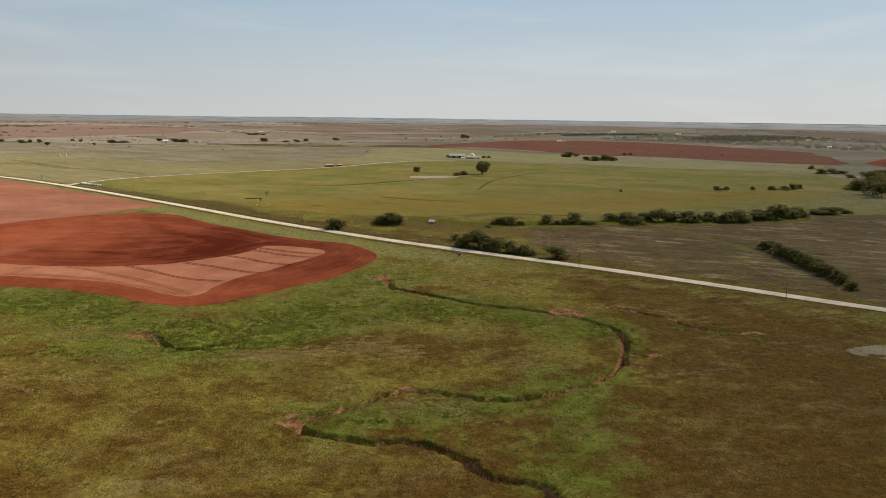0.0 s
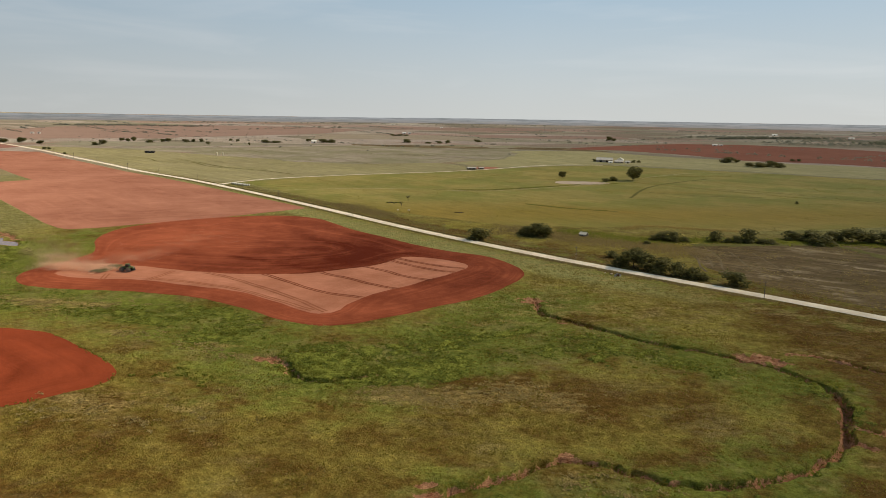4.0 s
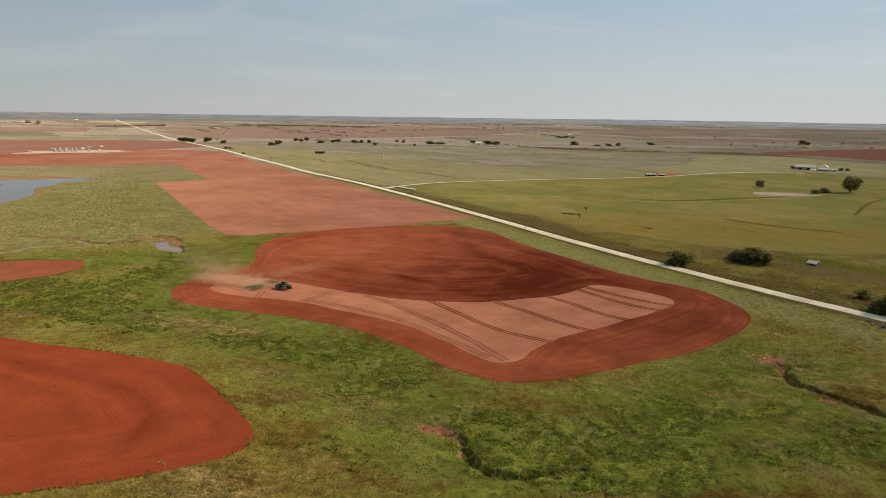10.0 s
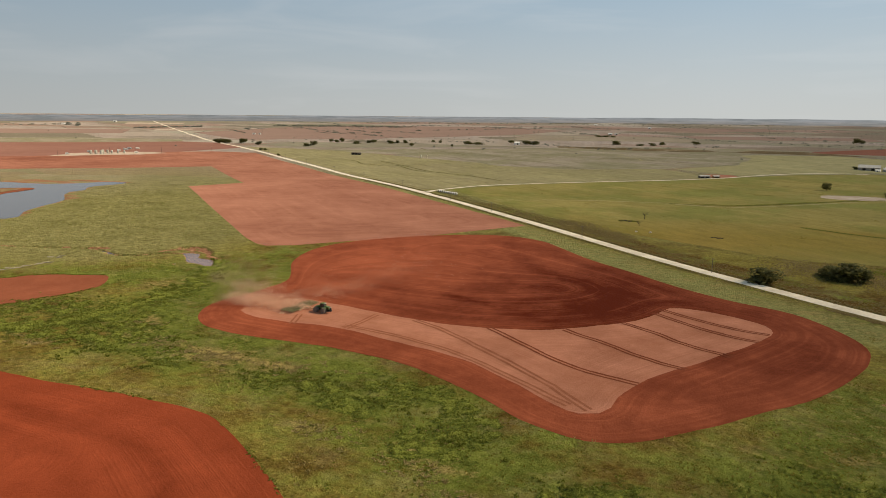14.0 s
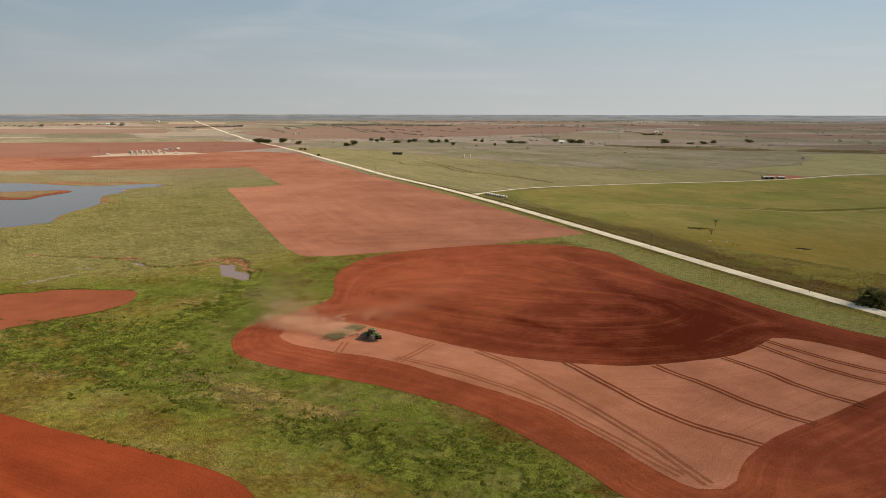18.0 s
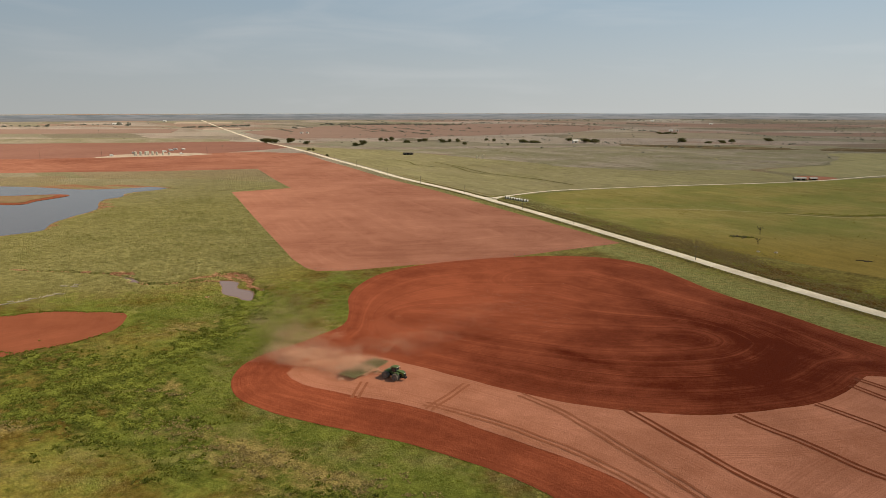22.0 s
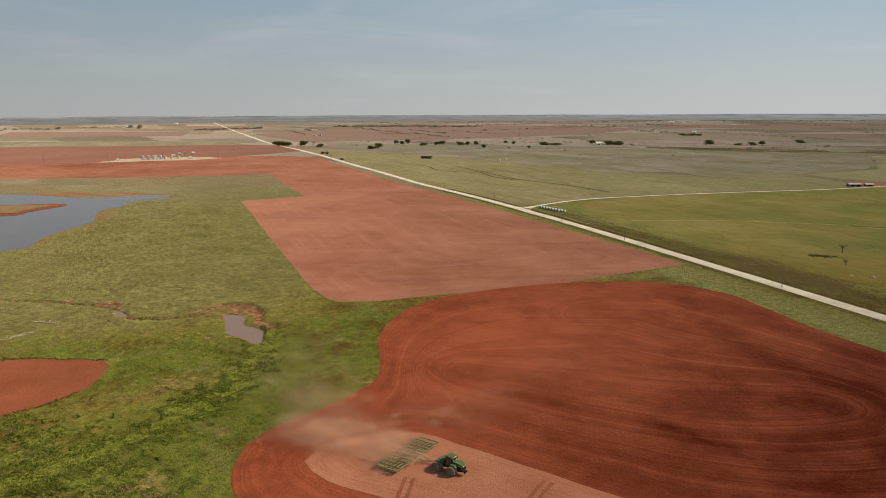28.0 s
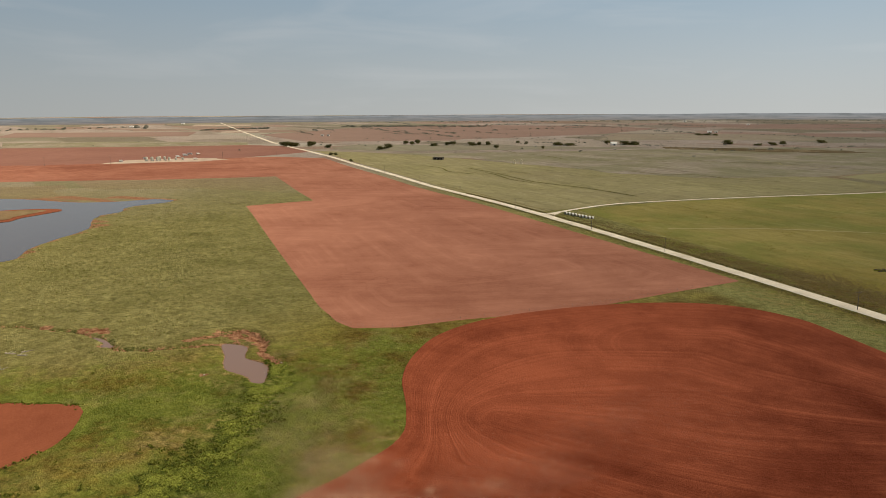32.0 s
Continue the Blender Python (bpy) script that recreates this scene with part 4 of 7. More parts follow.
# Positive weights put lens edge darkening into the far soil colour.
sheet("tilled_field", straight(MID_FIELD, 10), SOIL_PINK, 0.10, 12.0, "large dry pinkish red tilled field beside the road", category="field", shade_tone=((-1180, 900, 170, 0.22), (-950, 780, 90, 0.12), (-560, 690, 120, -0.08)))

# ---- fields beyond the road ----
def on_road(s, off=0.0):
    p = ROAD_A + ROAD_U * float(s) + ROAD_V * float(off + bend(s))
    return (p.x, p.y)


HAY_ROUND = [(-385, 786), (-341, 869), (-254, 967), (-149, 1080), (-61, 1183), (20, 1243), (118, 1205), (325, 1114), (550, 1042), (518, 857), (330, 689), (130, 590), (20, 573), (-60, 559), (-188, 613), (-295, 701)]
hay = sheet("hay_meadow", straight(HAY_ROUND, 12), HAY, 0.12, 15.0, "flat mown olive green hay meadow", category="field", arcs=(([(-150, 590), (-60, 625), (60, 655), (200, 690), (350, 760)], 62, 0.75), ([(-60, 690), (-10, 672), (30, 668)], 7, 0.5), ([(10, 850), (60, 835), (120, 850)], 14, 0.4), ([(-110, 760), (-60, 800), (-10, 860)], 18, -0.3)))
brown = sheet("stubble_field", straight([(52, 502), (140, 547), (251, 587), (400, 615), (561, 561), (521, 331), (422, 221), (211, 299), (130, 360), (80, 402), (58, 438)], 10), BROWN, 0.10, 12.0, "dark brown stubble field with faint tracks", category="field")
grazed = sheet("grazed_pasture", straight([on_road(s, 9) for s in range(755, 1700, 60)] + [(-913, 1296), (-759, 1254), (-631, 1201), (-475, 1130), (-363, 1108), (-300, 1150), (-250, 1198), (-160, 1085), (-256, 984), (-341, 888), (-378, 835), (-392, 790)], 20), OLIVE, 0.09, 20.0, "olive grazed pasture between the driveway and the road", category="field")
mauve = sheet("grazed_field", straight([(-913, 1296), (-759, 1254), (-631, 1201), (-475, 1130), (-363, 1108), (-250, 1198), (-151, 1313), (-149, 1857), (-404, 1750), (-581, 1590), (-741, 1429), (-860, 1345)], 25, 4.0), MAUVE, 0.2, 30.0, "wide grazed field of grey-mauve stubble", category="field")
sheet("tilled_field", straight([(-60, 1720), (40, 1900), (150, 2080), (251, 2160), (415, 2184), (562, 2115), (678, 1991), (764, 1840), (840, 1650), (760, 1430), (725, 1290), (656, 1220), (605, 1236), (543, 1306), (463, 1357), (377, 1419), (274, 1440), (183, 1601), (64, 1704)], 30, 3.0), SOIL_DULL, 0.4, 30.0, "far dull red tilled field beyond the meadow", category="field")
farm_pasture = sheet("farm_pasture", straight([(-140, 1320), (-160, 1560), (-60, 1620), (0, 1640), (130, 1520), (300, 1410), (430, 1345), (560, 1275), (640, 1215), (570, 1070), (330, 1130), (124, 1222), (20, 1258), (-61, 1200), (-130, 1120), (-230, 1200)], 25, 3.0), OLIVE_PALE, 0.14, 25.0, "pale olive pasture round the farmyard", category="field")

# ---- roads ----
road = ribbon("road", [on_road(s) for s in np.arange(-420, 2230, 8.0)], 7.2, GRAVEL, 0.22, "straight pale gravel farm road", 0.12, 0.3)
ribbon("driveway", spline([(-394, 751), (-387, 787), (-373, 831), (-341, 875), (-256, 970), (-152, 1080), (-94, 1163), (-40, 1217), (19, 1235)], False, 8), 4.0, GRAVEL, 0.25, "narrow pale gravel driveway to the farm", 0.05, 0.3)
sheet("road_junction", spline([(-409, 756), (-402, 750), (-396, 746), (-386, 739), (-385.5, 744), (-388.5, 752), (-389.5, 764), (-393.5, 765), (-396, 757), (-402, 755)], True, 2), GRAVEL, 0.40, 8.0, "widened pale gravel mouth of the driveway", category="road")

# ---- plants ----
def crown_mesh(name, seed, leaves, lobes, leaf, mat, squash=0.0):
    """A crown of unit width and height, its foot at z = 0: uneven lobes filled with small bent leaf clumps."""
    r = np.random.RandomState(seed)
    cs = []
    for k in range(lobes):
        a, d = r.uniform(0, 6.28), r.uniform(0.05, 0.30)
        z = r.uniform(0.28 + squash, 0.74)
        cs.append((math.cos(a) * d, math.sin(a) * d, z, r.uniform(0.15, 0.25)))
    cs.append((0, 0, 0.60, 0.28))
    per = leaves // len(cs)
    vs, fs = [], []
    for cx, cy, cz, cr in cs:
        n = r.normal(size=(per, 3))
        n /= np.linalg.norm(n, axis=1)[:, None]
        rad = cr * r.uniform(0.55, 1.08, per) ** 0.6
        p = np.c_[cx + n[:, 0] * rad, cy + n[:, 1] * rad, np.clip(cz + n[:, 2] * rad * 1.05, 0.03, 1.02)]
        for q, nn in zip(p, n):
            u = np.cross(nn + r.normal(0, 0.5, 3), r.normal(size=3))
            u /= np.linalg.norm(u) + 1e-9
            v = np.cross(nn, u)
            s = leaf * r.uniform(0.6, 1.3)
            o = len(vs)
            vs += [q - u * s, q + v * s * 0.8 + nn * s * 0.25, q + u * s, q - v * s * 0.8 - nn * s * 0.2]
            fs += [(o, o + 1, o + 2), (o, o + 2, o + 3)]
    v = np.array(vs)
    lo, hi = np.percentile(v, 2, axis=0), np.percentile(v, 98, axis=0)
    v = (v - [(lo[0] + hi[0]) / 2, (lo[1] + hi[1]) / 2, lo[2] if squash < 0 else 0]) / [hi[0] - lo[0], hi[1] - lo[1], hi[2] - (lo[2] if squash < 0 else 0)]
    return mesh_of(name, v, fs, mat, smooth=False)


def trunk_mesh(name, seed, forks=4):
    """A tapered, slightly bent trunk of unit height that splits into limbs."""
    r = random.Random(seed)
    bm = bmesh.new()

    def limb(a, b, ra, rb, n=6):
        d = (b - a).normalized()
        s = d.orthogonal().normalized()
        t = d.cross(s)
        rings = []
        for p, rr in ((a, ra), ((a + b) / 2 + s * (b - a).length * 0.06, (ra + rb) / 2), (b, rb)):
            rings.append([bm.verts.new(p + (s * math.cos(2 * math.pi * k / n) + t * math.sin(2 * math.pi * k / n)) * rr) for k in range(n)])
        for r0, r1 in zip(rings, rings[1:]):
            for k in range(n):
                bm.faces.new((r0[k], r0[(k + 1) % n], r1[(k + 1) % n], r1[k]))

    top = Vector((r.uniform(-0.03, 0.03), r.uniform(-0.03, 0.03), 0.36))
    limb(Vector((0, 0, -0.02)), top, 0.040, 0.026)
    for k in range(forks):
        a = 6.28 * k / forks + r.uniform(-0.4, 0.4)
        b = top + Vector((math.cos(a) * r.uniform(0.12, 0.26), math.sin(a) * r.uniform(0.12, 0.26), r.uniform(0.2, 0.4)))
        limb(top, b, 0.018, 0.008, 5)
        limb(b, b + Vector((math.cos(a) * 0.08, math.sin(a) * 0.08, 0.14)), 0.008, 0.003, 4)
    me = bpy.data.meshes.new(name)
    bm.to_mesh(me)
    bm.free()
    me.materials.append(BARK)
    return me


CROWNS = [crown_mesh("crown", 11 + k, 1300, 9, 0.040, LEAF) for k in range(5)]
SCRUB = [crown_mesh("crown", 31 + k, 900, 8, 0.046, LEAF, -0.12) for k in range(4)]
TRUNKS = [trunk_mesh("trunk", 51 + k) for k in range(3)]
plant_rng = random.Random(7)


def plant(name, x, y, w, h, label, group, scrub=False, category=""):
    """A tree or shrub of that width and height."""
    scrub = scrub or h < 0.62 * w
    ob = empty(name, x, y, plant_rng.uniform(0, 360), label, category or name.replace("_", " "), group)
    crown = new("crown", plant_rng.choice(SCRUB if scrub else CROWNS))
    crown.parent = ob
    k = plant_rng.uniform(0.98, 1.15)
    crown.scale = (w * k, w * k * plant_rng.uniform(0.85, 1.1), h)
    if scrub:
        crown.location.z = -0.04 * h
    trunk = new("trunk", plant_rng.choice(TRUNKS))
    trunk.parent = ob
    trunk.scale = (w * 0.75, w * 0.75, h * 0.85)
    return ob


plant("oak_tree", 51, 970, 19, 17, "large lone dark green oak in the meadow", "")
for x, y, w, h in [(17, 949, 8, 4), (26, 958, 10, 5.5), (72, 1315, 6, 4.2), (81, 1316, 6, 4.2), (7, 1318, 6, 4.2), (190, 770, 3.2, 3.1), (-37, 988, 8, 8)]:
    plant("tree" if h > 6 else "bush", x, y, w, h, "small dark green tree by the farm meadow" if h > 6 else "low dark green bush in the meadow", "meadow bushes", h < 6)
for x, y, w, h in [(237, 1385, 22, 10), (253, 1388, 9, 5.6), (253, 1287, 13, 7), (265, 1273, 17, 8.2), (285, 1293, 17, 10.4), (296, 1280, 19, 8.3), (361, 1451, 9.4, 4.7), (372, 1451, 7, 4.7)]:
    plant("tree", x, y, w, h, "dark green tree in a belt by the red field", "tree belt")
for x, y, w, h in [(305, 802, 8.8, 4.7), (316, 805, 7.5, 4.1), (348, 810, 5.6, 4.2), (372, 814, 9.2, 4.9), (388, 816, 10, 5), (401, 824, 8.7, 6.5), (411, 831, 7.3, 5.9)]:
    plant("bush", x, y, w, h, "dark olive bush in a row across the meadow", "meadow row", True)
HEDGE = [(130, 550, 10, 6.3), (140, 549, 9, 6.7), (144, 537, 11.5, 6.6), (158, 557, 9, 6.4), (167, 552, 11, 9.2), (178, 554, 8, 6.5), (190, 555, 13, 8.4), (200, 557, 8.5, 5.6), (209, 558, 10.5, 7.6), (221, 555, 13.3, 7.6), (233, 557, 12.5, 9.6), (248, 567, 9, 6.9), (257, 571, 10, 7.9), (268, 575, 13, 11.6), (284, 582, 10.3, 7.2), (294, 590, 11.5, 8.4), (318, 608, 11, 4.3), (330, 612, 13, 6.1), (348, 618, 9, 3.4)]
for x, y, w, h in HEDGE:
    plant("hedgerow_tree", x, y, w * 1.28, h, "dense dark green tree in the field hedgerow", "hedgerow", h < 8, "tree")
for x, y, w, h in [(37, 520, 5.8, 3.7), (43, 523, 8.3, 5.4), (49, 521, 9, 6.2), (57, 521, 6, 3.3), (32, 506, 4, 2), (77, 529, 10.2, 7.2), (84, 526, 5, 3.4), (90, 527, 6, 4.3), (98, 531, 10.3, 8.6), (105, 527, 7.7, 3.4), (111, 528, 7, 3)]:
    plant("hedgerow_bush", x, y, w, h, "dark green bush in a gap of the hedgerow", "hedgerow bushes", True, "bush")
for x, y, w, h in [(551, 1051, 17, 7.5), (568, 1053, 13, 7.5), (582, 1055, 13, 4.7), (475, 827, 22, 13.5), (467, 781, 19, 14.4), (461, 755, 18, 15), (543, 910, 22, 15), (592, 972, 20, 12.6), (604, 1039, 9.5, 4.7), (559, 991, 11, 4.5), (575, 1132, 10, 6), (509, 824, 20, 14), (500, 770, 18, 13), (520, 865, 20, 13)]:
    plant("tree", x, y, w, h, "dark green tree of the creek wood", "creek wood")
for x, y, w, h in [(-47, 524, 10, 5.5), (-39, 519, 13, 9), (-33, 515, 9.5, 7), (-43, 516, 9, 6.5)]:
    plant("shrub", x, y, w, h, "spreading olive green shrub beyond the road", "shrub thicket", True)
plant("shrub", -75, 494, 13.5, 7.6, "round dark green shrub beside the gravel road", "", True)
for x, y, w, h in [(12, 432, 9, 5.9), (19, 431, 11.5, 9.7), (25, 425, 11, 8.8), (32, 419, 10.6, 7.8), (39, 415, 10.5, 7.0), (46, 411, 8.6, 5.5), (51, 408, 7.3, 4.0), (65, 400, 11, 6.9), (8, 456, 6, 3.7)]:
    plant("roadside_tree", x, y, w, h, "dark green scrubby tree on the road verge", "roadside trees", h < 9, "tree")
for x, y, w, h in [(200, 438, 8.5, 6.1), (202, 425, 9, 6.8), (202, 409, 9.5, 7.3), (201, 391, 9.2, 7), (200, 375, 9, 6.8), (199, 360, 8.6, 6.6), (197, 345, 7.6, 5.7), (195, 333, 6.2, 4.3), (201, 417, 9, 6.5), (201, 400, 9, 7), (200, 383, 9, 6.8), (199, 367, 8.5, 6.5), (198, 352, 8, 6)]:
    plant("hedgerow_tree", x, y, w, h, "dense dark green tree in a row across brown stubble", "stubble hedgerow", True, "tree")
FAR_A = [(-1312, 1431, 13, 10.5), (-1279, 1413, 15.4, 11.5), (-1267, 1419, 15.3, 10.2), (-1246, 1448, 15.4, 11.5), (-1165, 1408, 12.2, 7.3), (-988, 1207, 6, 5), (-980, 1210, 6, 5), (-1014, 1383, 11.3, 6.8), (-1000, 1390, 13.5, 11.3), (-1105, 1605, 10.5, 7.9), (-1073, 1583, 10.3, 7.7), (-1079, 1613, 10.4, 10.4), (-992, 1545, 14.7, 6.1), (-978, 1577, 11.2, 7.4), (-966, 1580, 11.1, 8.7), (-928, 1592, 13.5, 7.4), (-915, 1600, 11.1, 7.4), (-896, 1605, 11, 8.6), (-832, 1518, 8, 6.9)]
FAR_B = [(-887, 1731, 9.2, 5.2), (-847, 1688, 7.6, 6.3), (-733, 1517, 5.5, 6.6), (-770, 1683, 20, 7.4), (-748, 1692, 25, 5), (-652, 1760, 22, 8.8), (-634, 1764, 20, 8), (-685, 1747, 13, 8.8), (-468, 1881, 18.5, 9.2), (-403, 1847, 15.4, 3.9), (-377, 1855, 15.5, 6.4), (-365, 1913, 13.3, 6.7), (-300, 2008, 16.8, 7), (-874, 1118, 5.4, 3.6), (-595, 2293, 20, 6), (-615, 2290, 16, 6), (-575, 2300, 16, 5), (58, 2230, 14, 14), (70, 2240, 14, 9)]
for x, y, w, h in FAR_A + FAR_B:
    plant("tree", x, y, w, h, "far dark green tree on the plain", "plain trees", h < 5)


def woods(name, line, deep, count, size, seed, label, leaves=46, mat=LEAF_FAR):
    """A far wood or belt of brush: many leafy mounds along a line, in one mesh."""
    r = random.Random(seed)
    vs, fs = [], []
    pts = spline(line, False, 20)
    for _ in range(count):
        i = r.randrange(len(pts) - 1)
        s = r.random()
        x = pts[i][0] * (1 - s) + pts[i + 1][0] * s + r.gauss(0, deep)
        y = pts[i][1] * (1 - s) + pts[i + 1][1] * s + r.gauss(0, deep)
        z = lift(x, y)
        w, h = size * r.uniform(0.6, 1.4), size * r.uniform(0.45, 0.95)
        for _ in range(leaves):
            a, e, rr = r.uniform(0, 6.28), r.uniform(-0.1, 1.5), r.uniform(0.6, 1.05)
            p = Vector((x + math.cos(a) * math.cos(e) * w * rr, y + math.sin(a) * math.cos(e) * w * rr, z + h * 0.1 + math.sin(max(e, 0)) * h * rr))
            u = Vector((r.gauss(0, 1), r.gauss(0, 1), r.gauss(0, 0.6))).normalized() * w * 0.32
            v = Vector((r.gauss(0, 1), r.gauss(0, 1), r.gauss(0, 1))).normalized() * w * 0.28
            o = len(vs)
            vs += [p - u, p + v, p + u]
            fs.append((o, o + 1, o + 2))
    ob = new(name, mesh_of(name, vs, fs, mat, False))
    return tagged(ob, label, "wood", kind="stuff")


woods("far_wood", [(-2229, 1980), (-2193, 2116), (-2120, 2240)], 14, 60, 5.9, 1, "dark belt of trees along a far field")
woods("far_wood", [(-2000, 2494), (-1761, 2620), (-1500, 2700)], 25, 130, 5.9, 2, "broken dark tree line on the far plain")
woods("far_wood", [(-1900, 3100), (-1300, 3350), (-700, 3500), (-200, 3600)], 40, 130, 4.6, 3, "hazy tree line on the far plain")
def far_rim():
    """The hazy wooded edge of the plain, a glowing strip behind everything with haze painted into its colours."""
    m = bpy.data.materials.new("hazy_distance")
    m.use_nodes = True
    n, l = m.node_tree.nodes, m.node_tree.links
    n.remove(n["Principled BSDF"])
    # The strip glows by itself; its warm-to-blue fade is painted haze.
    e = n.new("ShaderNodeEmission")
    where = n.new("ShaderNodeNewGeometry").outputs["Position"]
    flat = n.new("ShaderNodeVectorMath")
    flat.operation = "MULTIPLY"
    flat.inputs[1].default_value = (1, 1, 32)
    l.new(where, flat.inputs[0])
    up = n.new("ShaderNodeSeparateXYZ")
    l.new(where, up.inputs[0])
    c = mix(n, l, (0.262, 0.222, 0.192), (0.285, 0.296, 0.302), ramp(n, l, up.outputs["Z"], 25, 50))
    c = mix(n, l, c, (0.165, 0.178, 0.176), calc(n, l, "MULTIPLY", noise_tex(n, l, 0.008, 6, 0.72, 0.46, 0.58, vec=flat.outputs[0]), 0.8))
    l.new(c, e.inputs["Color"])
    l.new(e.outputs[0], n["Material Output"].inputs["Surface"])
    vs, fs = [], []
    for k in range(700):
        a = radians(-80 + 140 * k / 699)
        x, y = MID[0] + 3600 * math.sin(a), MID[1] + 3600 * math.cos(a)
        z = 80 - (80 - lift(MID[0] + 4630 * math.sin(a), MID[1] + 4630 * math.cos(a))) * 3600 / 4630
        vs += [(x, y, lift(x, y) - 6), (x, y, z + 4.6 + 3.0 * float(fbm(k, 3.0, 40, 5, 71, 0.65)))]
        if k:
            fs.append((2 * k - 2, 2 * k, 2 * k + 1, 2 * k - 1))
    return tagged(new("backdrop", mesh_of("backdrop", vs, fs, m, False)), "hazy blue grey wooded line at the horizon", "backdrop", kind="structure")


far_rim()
woods("far_wood", [(850, 2290), (960, 2420), (1060, 2510), (1190, 2480)], 55, 420, 7.5, 21, "dense dark wood on the far plain", 46, LEAF_WOOD)
woods("far_wood", [(430, 2575), (600, 2650), (770, 2675)], 10, 170, 6, 22, "long straight dark belt of trees", 46, LEAF_WOOD)
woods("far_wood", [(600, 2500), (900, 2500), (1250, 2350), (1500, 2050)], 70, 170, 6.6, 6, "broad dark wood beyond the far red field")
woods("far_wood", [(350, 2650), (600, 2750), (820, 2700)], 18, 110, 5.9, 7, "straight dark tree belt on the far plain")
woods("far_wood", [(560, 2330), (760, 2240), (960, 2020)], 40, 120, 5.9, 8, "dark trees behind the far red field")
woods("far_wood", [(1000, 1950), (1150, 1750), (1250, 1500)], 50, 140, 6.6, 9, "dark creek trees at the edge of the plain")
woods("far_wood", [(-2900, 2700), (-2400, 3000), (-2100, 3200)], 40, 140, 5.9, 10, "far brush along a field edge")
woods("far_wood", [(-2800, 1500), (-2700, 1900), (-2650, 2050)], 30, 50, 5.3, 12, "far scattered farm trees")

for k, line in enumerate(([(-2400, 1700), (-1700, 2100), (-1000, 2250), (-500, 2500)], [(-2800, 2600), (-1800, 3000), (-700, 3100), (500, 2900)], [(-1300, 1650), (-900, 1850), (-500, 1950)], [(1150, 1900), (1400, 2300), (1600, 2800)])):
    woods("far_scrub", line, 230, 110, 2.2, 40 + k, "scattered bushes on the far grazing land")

hedge_rng = random.Random(5)
belts = 0
while belts < 85:
    r0, a0 = 1500 + 2000 * hedge_rng.random() ** 0.7, radians(hedge_rng.uniform(-68, 42))
    hx, hy = MID[0] + r0 * math.sin(a0), MID[1] + r0 * math.cos(a0)
    ux, uy = hedge_rng.choice(((ROAD_U.x, ROAD_U.y), (ROAD_V.x, ROAD_V.y), (ROAD_U.x, ROAD_U.y)))
    half = hedge_rng.uniform(60, 320)
    if hx < -900 and hy < 1900:
        continue
    if abs(float(road_side(hx, hy))) < 160 + half * abs(ux * ROAD_V.x + uy * ROAD_V.y):
        continue
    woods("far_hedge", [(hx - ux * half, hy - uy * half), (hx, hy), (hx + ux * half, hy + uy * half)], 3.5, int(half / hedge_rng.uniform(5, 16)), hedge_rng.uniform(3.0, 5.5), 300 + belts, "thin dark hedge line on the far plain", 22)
    belts += 1

# ---- far fields ----
def far_field(outline, mat, label, up=0.5):
    return sheet("far_field", straight(outline, 60), mat, up, 60.0, label, category="field")


# Washed-out red: the haze over far fields is painted into this soil.
SOIL_FAR = soil_material("hazed_far_red_soil", (0.225, 0.138, 0.100), (0.335, 0.218, 0.162), 0.2, 8.0, 0.006)
far_field([(-1841, 1109), (-1615, 1304), (-1447, 1455), (-1314, 1452), (-1098, 1283), (-1097, 1085), (-1182, 931), (-1275, 810), (-1500, 800)], SOIL_PAD, "dull red tilled field around the tank pad", 0.25)
far_field([(-2071, 1231), (-1811, 1450), (-1562, 1566), (-1452, 1460), (-1615, 1310), (-1866, 1122)], MAUVE, "narrow grazed pasture beyond the red field", 0.35)
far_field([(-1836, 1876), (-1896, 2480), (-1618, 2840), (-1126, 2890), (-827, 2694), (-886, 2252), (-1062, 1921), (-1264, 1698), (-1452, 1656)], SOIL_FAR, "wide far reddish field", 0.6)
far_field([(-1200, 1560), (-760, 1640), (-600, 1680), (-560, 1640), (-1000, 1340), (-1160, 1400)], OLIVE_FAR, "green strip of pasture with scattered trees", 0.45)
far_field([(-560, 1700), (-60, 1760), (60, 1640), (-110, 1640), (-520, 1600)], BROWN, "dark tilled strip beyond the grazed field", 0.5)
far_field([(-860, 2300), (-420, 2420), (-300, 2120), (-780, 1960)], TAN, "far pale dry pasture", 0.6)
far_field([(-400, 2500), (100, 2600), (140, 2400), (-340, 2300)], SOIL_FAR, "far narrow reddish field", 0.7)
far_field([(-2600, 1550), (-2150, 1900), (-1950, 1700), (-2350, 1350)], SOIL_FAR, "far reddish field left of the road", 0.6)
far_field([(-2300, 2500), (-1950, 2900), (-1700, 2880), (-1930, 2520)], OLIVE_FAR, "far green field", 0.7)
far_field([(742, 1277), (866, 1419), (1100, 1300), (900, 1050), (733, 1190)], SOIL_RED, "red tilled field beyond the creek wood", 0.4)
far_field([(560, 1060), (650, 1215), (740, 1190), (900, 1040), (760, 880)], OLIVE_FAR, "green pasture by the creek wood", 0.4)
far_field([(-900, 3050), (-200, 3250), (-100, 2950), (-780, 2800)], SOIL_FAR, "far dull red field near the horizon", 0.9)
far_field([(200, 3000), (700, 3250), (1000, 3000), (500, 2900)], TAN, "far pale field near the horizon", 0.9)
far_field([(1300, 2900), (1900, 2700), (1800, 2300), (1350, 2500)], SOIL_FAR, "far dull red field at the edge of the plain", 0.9)

